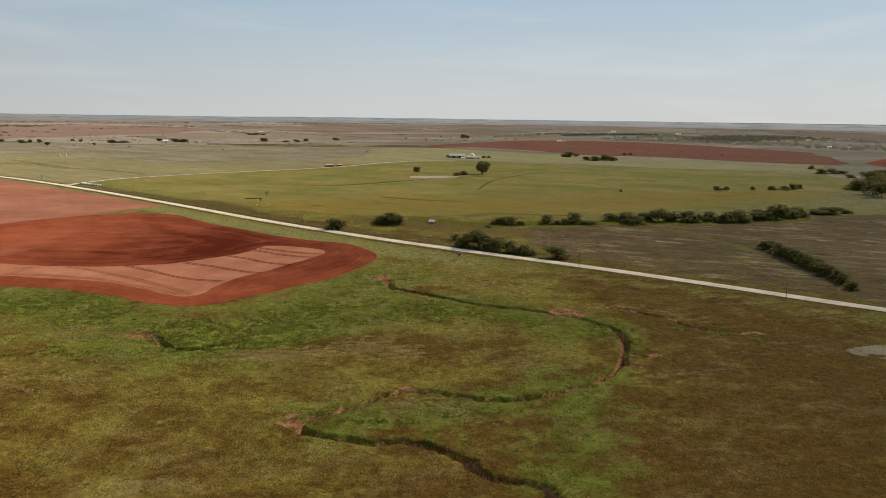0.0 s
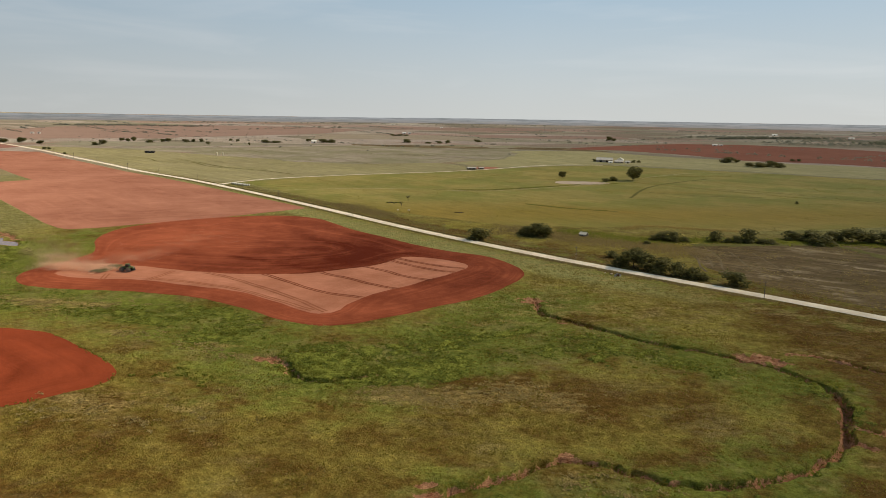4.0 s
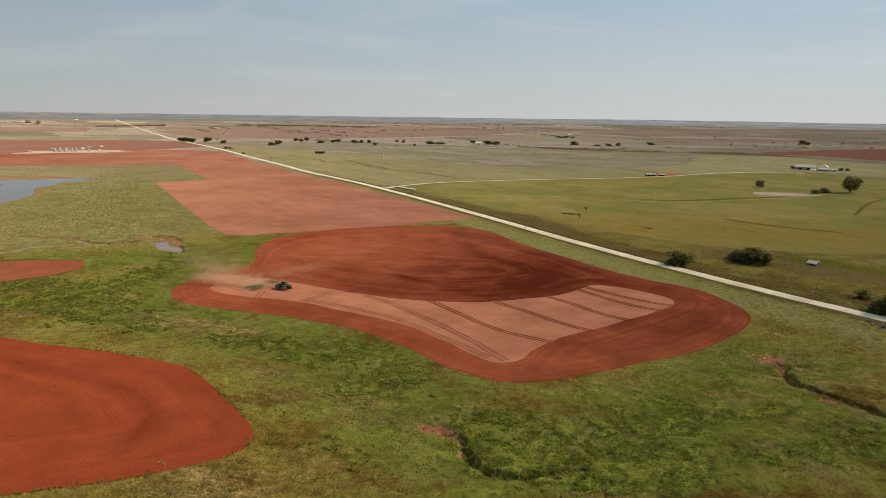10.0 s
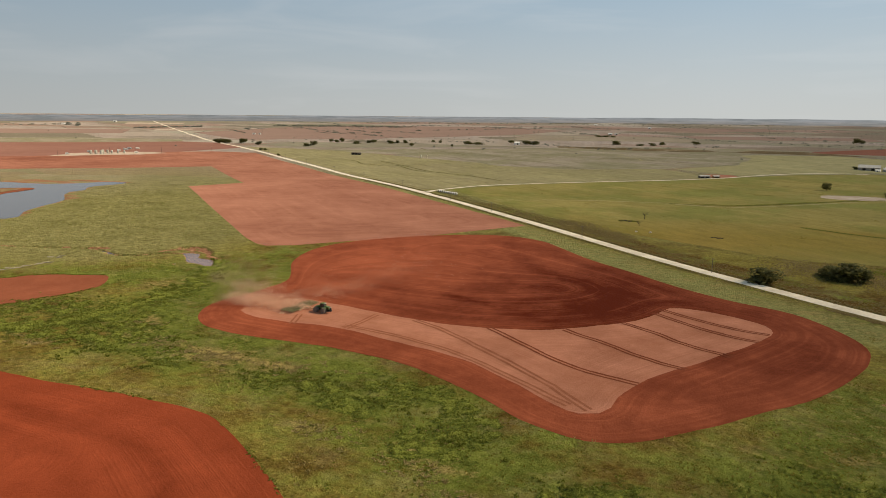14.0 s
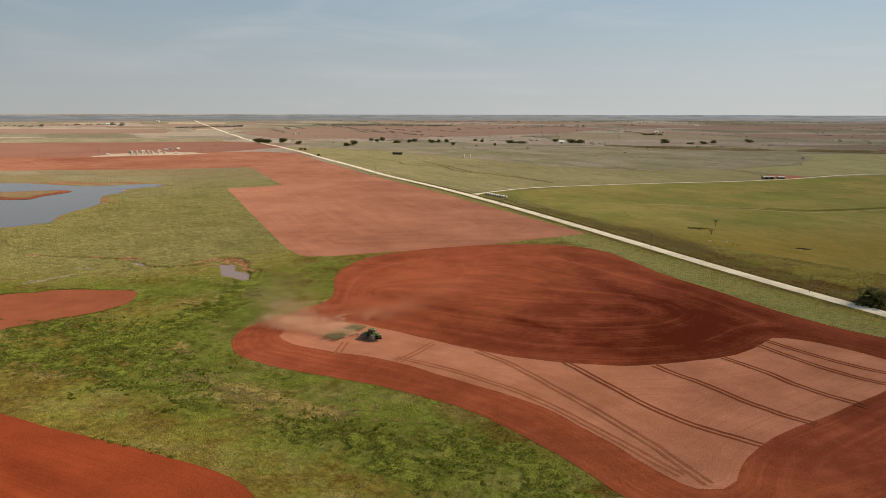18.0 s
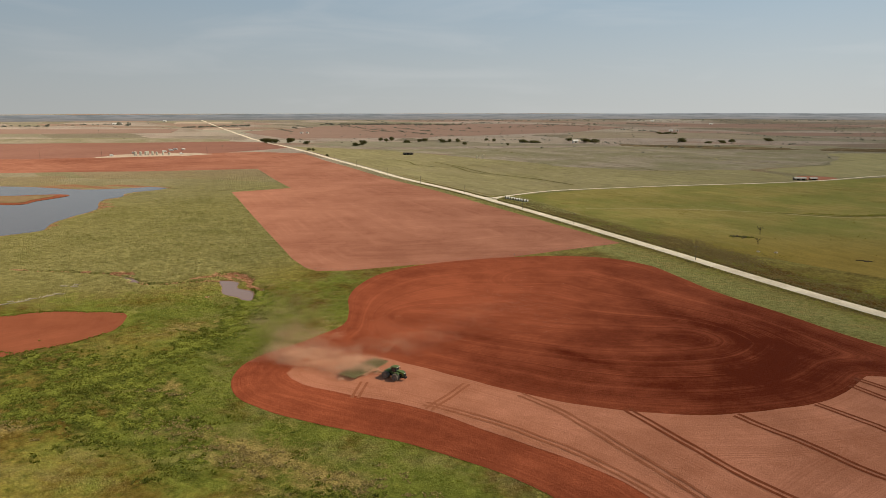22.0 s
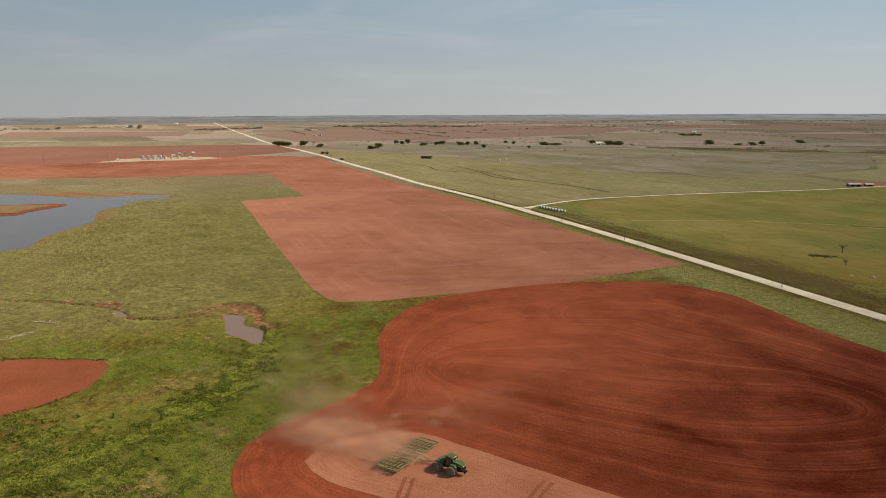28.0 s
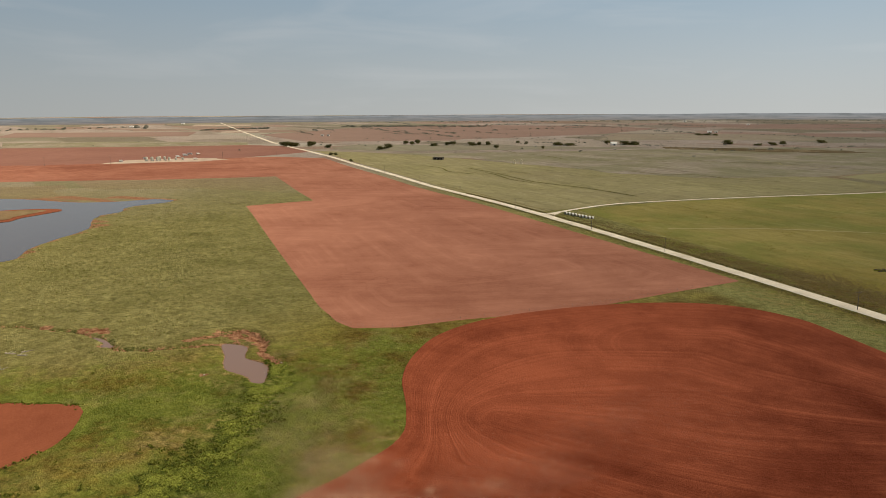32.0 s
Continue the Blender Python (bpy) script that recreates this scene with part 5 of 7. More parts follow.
ribbon("road", [(-1460 - 15 * k, 1556 + 11.45 * k) for k in range(150)], 8.5, GRAVEL, 0.6, "pale gravel road running to the horizon", 0.0, 0.5)
ribbon("road", [(-1475 + 12 * k, 1560 - 9 * k + 26 * k) for k in range(-1, 2)], 8, GRAVEL, 0.62, "pale gravel crossroads on the plain", 0.0, 0.5)
for strip in ([(-2110, 1958), (-2041, 2084), (-1985, 2028), (-2048, 1907)], [(-2679, 2333), (-2484, 2467), (-2409, 2395), (-2554, 2228)], [(513, 1154), (545, 1121), (552, 1117), (520, 1148)]):
    sheet("gravel_yard", straight(strip, 25, 3.0), DIRT, 0.9, 25.0, "pale bare gravel yard on the plain", category="yard")
pad = sheet("gravel_pad", straight([(-1177, 907), (-1144, 944), (-1114, 982), (-1086, 1008), (-1074, 1061), (-1120, 1070), (-1173, 1050), (-1215, 1030), (-1230, 985)], 15, 3.0), DIRT, 0.5, 15.0, "pale gravel pad of an oil tank site", category="yard")
sheet("bare_earth", spline([(-172, 1090), (-150, 1090), (-135, 1115), (-150, 1130), (-176, 1122)], True, 6), SOIL_PINK, 0.2, 8.0, "bare red earth of a cattle pen", category="yard")
sheet("bare_earth", spline([(-40, 905), (0, 900), (24, 925), (-2, 942), (-42, 935)], True, 6), DIRT, 0.3, 8.0, "worn tan earth by the meadow bushes", category="yard")

# ---- water ----
sheet("pond", POND_ROUND, WATER, -0.42, 12.0, "still grey pond with red mud shores", flat=float(np.mean([lift(*p) for p in POND_ROUND])), category="pond")
sheet("muddy_pool", PONDLET_ROUND, MUD_WATER, -0.35, 3.0, "small muddy pink pool in the pasture gully", flat=float(np.mean([lift(*p) for p in PONDLET_ROUND])), category="pool")
sheet("muddy_pool", spline([(-418, 396.5), (-413, 397.5), (-402, 394.5), (-404, 392), (-412, 394)], True, 1.5), MUD_WATER, -0.62, 2.0, "small muddy pool below an eroded bank", flat=lift(-411, 397), category="pool")
sheet("mud_shore", spline([(-813, 543), (-796, 563), (-784, 579), (-767, 591), (-753, 588), (-746, 569), (-740, 548), (-730, 530), (-760, 517)], True, 4), SOIL_LEFT, -0.25, 8.0, "wet red mud round the pond's spit", flat=float(np.mean([lift(*p) for p in POND_ROUND])), category="bank")
sheet("mud_spit", spline([(-805, 545), (-792, 558), (-782, 570), (-768, 580), (-760, 579), (-755, 566), (-748, 548), (-740, 536), (-762, 526)], True, 4), SPIT_GRASS, 0.1, 8.0, "low grassy spit in the pond", flat=float(np.mean([lift(*p) for p in POND_ROUND])), category="bank")

# ---- grass and weeds ----
def scatter(name, x, y, size, blades, mat, seed, label, spread=0.5, lean=0.45, up=0.0):
    """Tufts of pointed blades at the places x, y, in one mesh."""
    r = np.random.RandomState(seed)
    n = len(x)
    z = np.array(height(x, y)) + up
    for line, wide, deep, _ in GULLIES:
        d = seg_dist(x, y, spline(line, False, 2.5))
        z -= deep * np.clip(1.25 - d / wide, 0, 1)
    vs = np.zeros((n, blades, 3, 3))
    for b in range(blades):
        a = r.uniform(0, 2 * np.pi, n)
        s = size * r.uniform(0.6, 1.35, n)
        ox, oy = r.normal(0, 0.3, (2, n)) * s
        wx, wy = np.cos(a) * s * spread, np.sin(a) * s * spread
        tx, ty = r.normal(0, lean, (2, n)) * s
        vs[:, b, 0] = np.c_[x + ox - wx, y + oy - wy, z - 0.05]
        vs[:, b, 1] = np.c_[x + ox + wx, y + oy + wy, z - 0.05]
        vs[:, b, 2] = np.c_[x + ox + tx, y + oy + ty, z + s]
    me = bpy.data.meshes.new(name)
    m = n * blades
    me.vertices.add(m * 3)
    me.vertices.foreach_set("co", vs.reshape(-1).astype(np.float32))
    me.loops.add(m * 3)
    me.loops.foreach_set("vertex_index", np.arange(m * 3, dtype=np.int32))
    me.polygons.add(m)
    me.polygons.foreach_set("loop_start", np.arange(0, m * 3, 3, dtype=np.int32))
    me.materials.append(mat)
    me.update(calc_edges=True)
    return tagged(new(name, me), label, "grass", kind="stuff")


def places(count, x0, x1, y0, y1, seed, keep=None):
    r = np.random.RandomState(seed)
    x, y = r.uniform(x0, x1, count), r.uniform(y0, y1, count)
    ok = ~inside(x, y, OUTER_RIM) & ~inside(x, y, NEAR_RIM) & ~inside(x, y, LEFT_RIM) & ~inside(x, y, PONDLET_ROUND)
    ok &= np.abs(road_side(x, y)) > 5.0
    for sx, sy, sr in SCARS:
        ok &= np.hypot(x - sx, y - sy) > sr
    if keep is not None:
        ok &= keep(x, y, r)
    return x[ok], y[ok]


def clumpy(x, y, scale, seed):
    """A smooth 0..1 pattern of drifts."""
    p = np.sin(x / scale + seed) * np.sin(y / scale * 1.1 + 2 * seed) + 0.6 * np.sin((x + y) / scale * 1.9 + seed) * np.sin((x - y) / scale * 2.3) + 0.4 * np.sin(x / scale * 5.1 + 3) * np.sin(y / scale * 4.7)
    return np.clip(0.5 + 0.4 * p, 0, 1)


def wet(x, y):
    return np.minimum(np.minimum(seg_dist(x, y, SWALE) / 26, seg_dist(x, y, [(-105, 235), (-60, 250), (-25, 285), (10, 300), (55, 265)]) / 20), seg_dist(x, y, [(-30, 178), (0, 185), (45, 215), (30, 150)]) / 13)


LEAF_WEED = leaf_material("dark_weed_leaves", (0.110, 0.126, 0.016), (0.250, 0.245, 0.045))
GRASS_DRY = leaf_material("dry_grass_blades", (0.20, 0.142, 0.040), (0.36, 0.270, 0.095))
STRAW_BLADES = leaf_material("bleached_grass_blades", (0.29, 0.215, 0.078), (0.44, 0.340, 0.140))
GRASS_OLIVE = leaf_material("olive_grass_blades", (0.160, 0.122, 0.018), (0.275, 0.220, 0.042))
gx, gy = places(120000, -170, 190, 135, 420, 1, lambda x, y, r: r.random_sample(len(x)) < 0.1 + 0.7 * smooth(-0.2, 0.5, fbm(x, y, 14, 3, 31)))
scatter("prairie_grass", gx, gy, 0.30, 3, GRASS_OLIVE, 2, "tufted olive brown prairie grass", 0.5, 0.9)
gx, gy = places(70000, -340, 190, 135, 420, 3, lambda x, y, r: r.random_sample(len(x)) < smooth(0.1, 0.5, fbm(x, y, 24, 4, 32)))
scatter("dry_grass", gx, gy, 0.36, 3, GRASS_DRY, 4, "pale straw coloured drifts of dry grass", 0.45, 0.9)
tufts = np.random.RandomState(88)
px, py = [], []
for x, y, r0, count in [(-61, 233, 7, 240), (-52, 226, 6, 260), (-28, 239, 7, 240), (-22, 237, 9, 200), (-6, 190, 6, 130), (8, 182, 6, 120), (-57, 230, 9, 200), (-146, 199, 8, 160), (-116, 197, 7, 120), (-126, 251, 5, 120), (-137, 257, 6, 120), (-170, 262, 7, 160), (-263, 299, 7, 220), (-239, 296, 7, 220), (-232, 294, 7, 200), (-206, 298, 8, 240), (-283, 312, 6, 140), (-302, 278, 6, 140)]:
    cx, cy = x + tufts.normal(0, r0, count // 6), y + tufts.normal(0, r0 * 0.5, count // 6)
    px += list(np.repeat(cx, 9) + tufts.normal(0, 0.7, count // 6 * 9))
    py += list(np.repeat(cy, 9) + tufts.normal(0, 0.5, count // 6 * 9))
scatter("straw_tufts", np.array(px), np.array(py), 0.24, 5, STRAW_BLADES, 89, "wispy clumps of pale bleached grass", 0.7, 1.2, 0.12)
gx, gy = places(30000, -480, 80, 140, 440, 5, lambda x, y, r: r.random_sample(len(x)) < np.clip(1.35 - wet(x, y), 0, 1) * smooth(-0.1, 0.5, fbm(x, y, 10, 3, 33)))
scatter("green_weeds", gx, gy, 0.36, 4, LEAF_LIGHT, 6, "lush bright green weeds in the wet swale", 0.6, 0.9)
gx, gy = places(26000, -760, -300, 385, 720, 15, lambda x, y, r: ~inside(x, y, POND_ROUND) & (road_side(x, y) < -8) & (r.random_sample(len(x)) < 0.25 + 0.75 * smooth(-0.3, 0.5, fbm(x, y, 30, 4, 35))) & ~inside(x, y, MID_FIELD))
half = len(gx) // 2
scatter("pasture_grass", gx[:half], gy[:half], 0.28, 3, GRASS_DRY, 16, "pale tufts of grazed pasture grass", 0.6, 0.9)
scatter("pasture_grass", gx[half:], gy[half:], 0.30, 3, LEAF_LIGHT, 17, "dark green tufts of grazed pasture grass", 0.6, 0.9)
WEEDY = [(-139, 274, 6, 50), (-162, 289, 8, 40), (-206, 288, 9, 60), (-186, 290, 9, 50), (-246, 280, 8, 30), (-277, 281, 10, 30), (-308, 302, 8, 36), (-299, 295, 8, 36), (-293, 306, 9, 26), (-301, 281, 7, 20), (-309, 333, 7, 40), (-321, 380, 6, 40), (-316, 356, 9, 40)]
WEEDY += [(-84, 243, 6, 110), (-74, 247, 6, 100), (-95, 246, 4, 50), (-64, 256, 12, 70), (-79, 252, 12, 80), (-86, 262, 8, 40), (-100, 262, 9, 40), (-125, 229, 8, 26), (-54, 294, 10, 36), (-60, 279, 10, 36), (19, 277, 8, 40), (-3, 287, 8, 30), (66, 268, 6, 30), (-360, 300, 10, 14), (-335, 318, 12, 30), (-262, 300, 12, 30)]
g = np.random.RandomState(200)
wx, wy = [], []
for x, y, r0, count in WEEDY:
    for _ in range(count):
        cx, cy, k = x + g.normal(0, r0 * 0.75), y + g.normal(0, r0 * 0.5), g.randint(2, 7)
        wx += list(cx + g.normal(0, 0.55, k))
        wy += list(cy + g.normal(0, 0.4, k))
gx, gy = places(330000, -385, 125, 150, 420, 9, lambda x, y, r: r.random_sample(len(x)) < 0.85 * thicket(x, y) ** 1.5)
scatter("tall_weeds", gx, gy, 0.36, 4, LEAF_WEED, 221, "thickets of rank green weeds in the wet swale", 0.6, 0.8, 0.35)
scatter("tall_weeds", np.array(wx), np.array(wy), 0.5, 5, LEAF_WEED, 220, "tall dark green weeds scattered through the swale", 0.5, 0.7)


def along(line, count, off, seed, step=2.0):
    r = np.random.RandomState(seed)
    p = np.array(spline(line, False, step))
    i = r.randint(0, len(p) - 1, count)
    s = r.random_sample(count)[:, None]
    q = p[i] * (1 - s) + p[i + 1] * s + r.normal(0, off, (count, 2))
    return q[:, 0], q[:, 1]


def clear(x, y):
    ok = np.ones(len(x), bool)
    for sx, sy, sr in SCARS:
        ok &= np.hypot(x - sx, y - sy) > sr
    return x[ok], y[ok]


for k, (line, wide, deep, _) in enumerate(GULLIES[:5]):
    gx, gy = along(line, int(len(line) * 17), wide * 1.5, 20 + k)
    scatter("bank_brush", *clear(gx, gy), 0.34, 4, LEAF_WEED, 30 + k, "dark brush overhanging the eroded gully", 0.5, 0.7)
for k, (off, a, b, count, size, mat, text) in enumerate(((-6.5, -100, 900, 4000, 0.40, LEAF_DRY, "dry brown weeds along the road ditch"), (7.0, -100, 900, 7000, 0.5, LEAF_DRY, "dry brown brush along the far road verge"), (6.0, 250, 820, 1100, 0.6, LEAF, "dark weeds in the far road ditch"), (-5.2, -100, 900, 2200, 0.42, LEAF, "dark green weeds in the near road ditch"), (-6.5, 135, 285, 2600, 0.7, LEAF_DRY, "tangled brown brush on the road bank"), (16.0, 120, 700, 5000, 0.5, LEAF_DRY, "dry brown scrub on the rough verge"), (14.5, 330, 1000, 3600, 0.3, GRASS_DRY, "pale dry grass along the meadow edge"))):
    r = np.random.RandomState(60 + k)
    s, o = r.uniform(a, b, count), off + r.normal(0, 1.0 if abs(off) < 10 else 0.8 if size == 0.3 else 5.0, count)
    ok = np.abs(o) > 4.6
    o = o + bend(s)
    scatter("verge_brush", ROAD_A.x + ROAD_U.x * s[ok] + ROAD_V.x * o[ok], ROAD_A.y + ROAD_U.y * s[ok] + ROAD_V.y * o[ok], size * 0.62, 4, mat, 70 + k, text, 0.8, 0.9)
gx, gy = along([(-20, 545), (30, 520), (70, 530), (130, 540), (200, 552), (290, 578)], 7000, 6.0, 90, 5)
scatter("hedge_bottom", gx, gy, 0.6, 4, LEAF_WEED, 91, "rank dark green growth under the hedgerow", 0.6, 0.5)
gx, gy = along([(-60, 545), (-20, 520), (25, 500), (60, 480)], 8000, 11.0, 92, 5)
scatter("rough_growth", gx, gy, 0.42, 4, LEAF_DRY, 93, "rough brown and olive growth in the hollow", 0.6, 0.5)
gx, gy = along([(-222, 630), (-200, 625), (-185, 606), (-160, 580)], 4200, 6.5, 94, 5)
scatter("rough_growth", gx, gy, 0.32, 4, LEAF_DRY, 95, "rough brown growth by the meadow corner", 0.6, 0.5)

for k, (line, count, size, mat, text) in enumerate((
    ([(-145, 790), (-110, 800), (-60, 852), (-10, 895), (51, 940)], 900, 0.45, LEAF_LIGHT, "green weeds along a shallow meadow ditch"),
    ([(-60, 690), (-20, 672), (10, 668)], 420, 0.34, LEAF_WEED, "dark sedge in a wet meadow furrow"),
    ([(51, 945), (110, 900), (180, 850), (300, 775)], 700, 0.3, GRASS_OLIVE, "dark sedge along an old meadow terrace"),
    ([(60, 1010), (120, 1060), (190, 1090)], 500, 0.4, GRASS_OLIVE, "dark growth along a meadow lane"),
    ([(-181, 654), (-172, 656), (-168, 656)], 70, 0.6, LEAF_WEED, "dark brambles round fallen logs"))):
    gx, gy = along(line, count, 1.3, 120 + k, 4)
    scatter("ditch_weeds", gx, gy, size, 4, mat, 130 + k, text, 0.6, 0.5, 0.1)

for k, rim_line in enumerate((NEAR_RIM, LEFT_RIM)):
    gx, gy = along(rim_line, 900, 0.5, 150 + k, 6)
    grow = clumpy(gx, gy, 11, 4 + k) > 0.52
    scatter("rim_weeds", gx[grow], gy[grow], 0.34, 4, LEAF_WEED, 152 + k, "ragged dark weeds along the tilled field's edge", 0.6, 0.6, 0.1)

LANE_PALE = crop_material("worn_meadow_lane", (0.26, 0.205, 0.080), (0.42, 0.340, 0.160), (0.31, 0.250, 0.110), -38, 4, 0.05)
LANE_DARK = crop_material("rank_meadow_line", (0.090, 0.080, 0.016), (0.170, 0.145, 0.034), (0.120, 0.100, 0.024), -38, 4, 0.05)
for line, wide, mat in (([(64, 1010), (100, 1072), (157, 1135), (250, 1140)], 2.2, LANE_PALE), ([(37, 778), (61, 882), (100, 960), (150, 1035)], 2.0, LANE_DARK), ([(-166, 782), (-117, 790), (-63, 845), (-20, 895), (16, 940)], 2.6, LANE_DARK), ([(-160, 778), (-112, 784), (-58, 838), (-14, 888)], 2.0, LANE_PALE), ([(-60, 690), (-20, 672), (20, 664)], 2.4, LANE_DARK), ([(60, 835), (110, 818), (170, 822)], 1.8, LANE_DARK), ([(160, 900), (230, 850), (300, 790), (330, 760)], 1.6, LANE_DARK), ([(-300, 730), (-250, 760), (-200, 775), (-166, 782)], 1.2, LANE_PALE)):
    ribbon("meadow_line", spline(line, False, 6), wide, mat, 0.22, ragged=1.4, parent=hay)
trail = random.Random(12)
for k in range(16):
    host = grazed if k % 2 else mauve
    x, y = (trail.uniform(-700, -330), trail.uniform(950, 1150)) if k % 2 else (trail.uniform(-750, -200), trail.uniform(1260, 1600))
    turn, long = trail.choice((radians(143), radians(20), radians(165))), trail.uniform(60, 170)
    line = [(x + math.cos(turn) * long * i + trail.gauss(0, 8), y + math.sin(turn) * long * i + trail.gauss(0, 8)) for i in (-1, -0.5, 0, 0.5, 1)]
    if all(float(road_side(px, py)) > 25 for px, py in line):
        ribbon("cattle_trail", spline(line, False, 8), 1.3, LANE_DARK if k % 3 else LANE_PALE, 0.32, ragged=0.9, parent=host)
PALE_TRACK = crop_material("pale_stubble_track", (0.125, 0.088, 0.042), (0.230, 0.168, 0.092), (0.155, 0.112, 0.060), -28, 4, 0.05)
for k, line in enumerate(([(54, 480), (56, 459), (55, 442), (56, 428)], [(61, 486), (63, 462), (61, 440)], [(68, 488), (69, 465), (66, 440), (68, 425)], [(79, 490), (80, 468), (81, 446), (86, 425)], [(92, 492), (94, 470), (98, 440), (104, 415)], [(179, 402), (177, 370), (177, 347), (183, 336)], [(167, 402), (168, 373), (169, 351), (176, 334)], [(155, 410), (156, 380), (158, 352), (166, 336)], [(120, 505), (150, 480), (210, 440), (300, 400)], [(130, 520), (170, 505), (250, 470), (340, 440)])):
    ribbon("wheel_track", spline(line, False, 4), 0.6, PALE_TRACK, 0.13, ragged=0.5, parent=brown)
gx, gy = places(80000, 52, 430, 300, 615, 171, lambda x, y, r: (road_side(x, y) > 14) & (r.random_sample(len(x)) < 0.9 * smooth(0.05, 0.5, fbm(x * 0.78 + y * 0.62, (y * 0.78 - x * 0.62) * 2.2, 30, 4, 172, 0.65))))
scatter("stubble_litter", gx, gy, 0.26, 3, GRASS_DRY, 173, "pale straw litter in drifts over brown stubble", 0.8, 1.0, 0.1)
gx, gy = places(40000, 52, 430, 300, 615, 174, lambda x, y, r: (road_side(x, y) > 14) & (r.random_sample(len(x)) < 0.8 * smooth(0.1, 0.5, fbm(x, y, 16, 4, 175, 0.65))))
scatter("stubble_weeds", gx, gy, 0.30, 3, LEAF, 176, "low dark weeds in the brown stubble", 0.8, 1.0, 0.1)
gx, gy = places(90000, -330, 420, 585, 1000, 177, lambda x, y, r: inside(x, y, HAY_ROUND) & (r.random_sample(len(x)) < 0.7 * smooth(0.12, 0.55, fbm(x, y, 34, 5, 178, 0.66))))
scatter("meadow_tufts", gx, gy, 0.34, 3, GRASS_OLIVE, 179, "low olive tufts in the mown meadow", 0.9, 1.0, 0.1)
STRIP_GREEN = crop_material("strip_grass", (0.095, 0.086, 0.018), (0.190, 0.165, 0.046), (0.135, 0.105, 0.035), -60, 4, 0.06)
ribbon("grass_waterway", spline([(60, 508), (100, 520), (144, 537), (159, 522), (170, 494), (179, 470), (187, 447), (189, 429)], False, 5), 4.0, STRIP_GREEN, 0.24, ragged=4.5, parent=brown)
gx, gy = along([(19, 564), (34, 582), (51, 584), (70, 580), (100, 578)], 2600, 2.6, 160, 5)
scatter("dry_grass", gx, gy, 0.4, 3, GRASS_DRY, 161, "tan dry grass on a low bank at the meadow's edge", 0.5, 0.8, 0.1)

# ---- building blocks ----
def box(bm, x0, y0, z0, x1, y1, z1, bevel=0.0):
    v = [bm.verts.new(p) for p in ((x0, y0, z0), (x1, y0, z0), (x1, y1, z0), (x0, y1, z0), (x0, y0, z1), (x1, y0, z1), (x1, y1, z1), (x0, y1, z1))]
    fs = [bm.faces.new([v[k] for k in q]) for q in ((3, 2, 1, 0), (4, 5, 6, 7), (0, 1, 5, 4), (1, 2, 6, 5), (2, 3, 7, 6), (3, 0, 4, 7))]
    if bevel:
        bmesh.ops.bevel(bm, geom=list({e for f in fs for e in f.edges}), offset=bevel, segments=2, affect="EDGES")
    return bm


def boxes(*dims, bevel=0.0):
    bm = bmesh.new()
    for d in dims:
        box(bm, *d, bevel=bevel)
    return bm


def tube(a, b, ra, rb=None, n=10, bm=None):
    """A closed round bar from a to b."""
    bm = bm or bmesh.new()
    a, b = Vector(a), Vector(b)
    rb = ra if rb is None else rb
    d = (b - a).normalized()
    s = d.orthogonal().normalized()
    t = d.cross(s)
    r0, r1 = ([bm.verts.new(p + (s * math.cos(2 * math.pi * k / n) + t * math.sin(2 * math.pi * k / n)) * r) for k in range(n)] for p, r in ((a, ra), (b, rb)))
    for k in range(n):
        bm.faces.new((r0[k], r0[(k + 1) % n], r1[(k + 1) % n], r1[k]))
    bm.faces.new(r0[::-1])
    bm.faces.new(r1)
    return bm


def lathe(profile, n=20, axis="z"):
    """A body turned round an axis from (radius, height) pairs."""
    bm = bmesh.new()
    rings = []
    for r, h in profile:
        ring = []
        for k in range(n):
            c, s = math.cos(2 * math.pi * k / n) * r, math.sin(2 * math.pi * k / n) * r
            ring.append(bm.verts.new((c, s, h) if axis == "z" else (c, h, s)))
        rings.append(ring)
    for r0, r1 in zip(rings, rings[1:]):
        for k in range(n):
            bm.faces.new((r0[k], r0[(k + 1) % n], r1[(k + 1) % n], r1[k]))
    bm.faces.new(rings[0][::-1])
    bm.faces.new(rings[-1])
    bmesh.ops.recalc_face_normals(bm, faces=bm.faces)
    return bm


def prism(points, y0, y1):
    """A solid with the outline points (x, z), from y0 to y1."""
    bm = bmesh.new()
    a = [bm.verts.new((x, y0, z)) for x, z in points]
    b = [bm.verts.new((x, y1, z)) for x, z in points]
    n = len(points)
    bm.faces.new(a)
    bm.faces.new(b[::-1])
    for k in range(n):
        bm.faces.new((a[k], b[k], b[(k + 1) % n], a[(k + 1) % n]))
    bmesh.ops.recalc_face_normals(bm, faces=bm.faces)
    return bm


PAINT_GREEN = plain("dusty_green_paint", (0.115, 0.165, 0.060), 0.65, 0, 0.45)
PAINT_OLIVE = plain("dusty_olive_paint", (0.330, 0.285, 0.135), 0.95, 0, 0.5)
PAINT_YELLOW = plain("yellow_paint", (0.62, 0.44, 0.03), 0.5, 0, 0.3)
RUBBER = plain("dusty_rubber", (0.27, 0.210, 0.160), 0.95, 0, 0.5)
STEEL = plain("worn_steel", (0.30, 0.26, 0.21), 0.5, 0.6, 0.4)
BLACK = plain("black_metal", (0.025, 0.025, 0.025), 0.5, 0.2, 0.3)
METAL_ROOF = plain("grey_metal_roof", (0.50, 0.46, 0.40), 0.85, 0.0, 0.25, 0.4)
METAL_WALL = plain("weathered_metal_wall", (0.36, 0.32, 0.27), 0.85, 0.0, 0.3, 0.4)
WHITE = plain("chalky_white_paint", (0.76, 0.72, 0.64), 0.6, 0, 0.12)
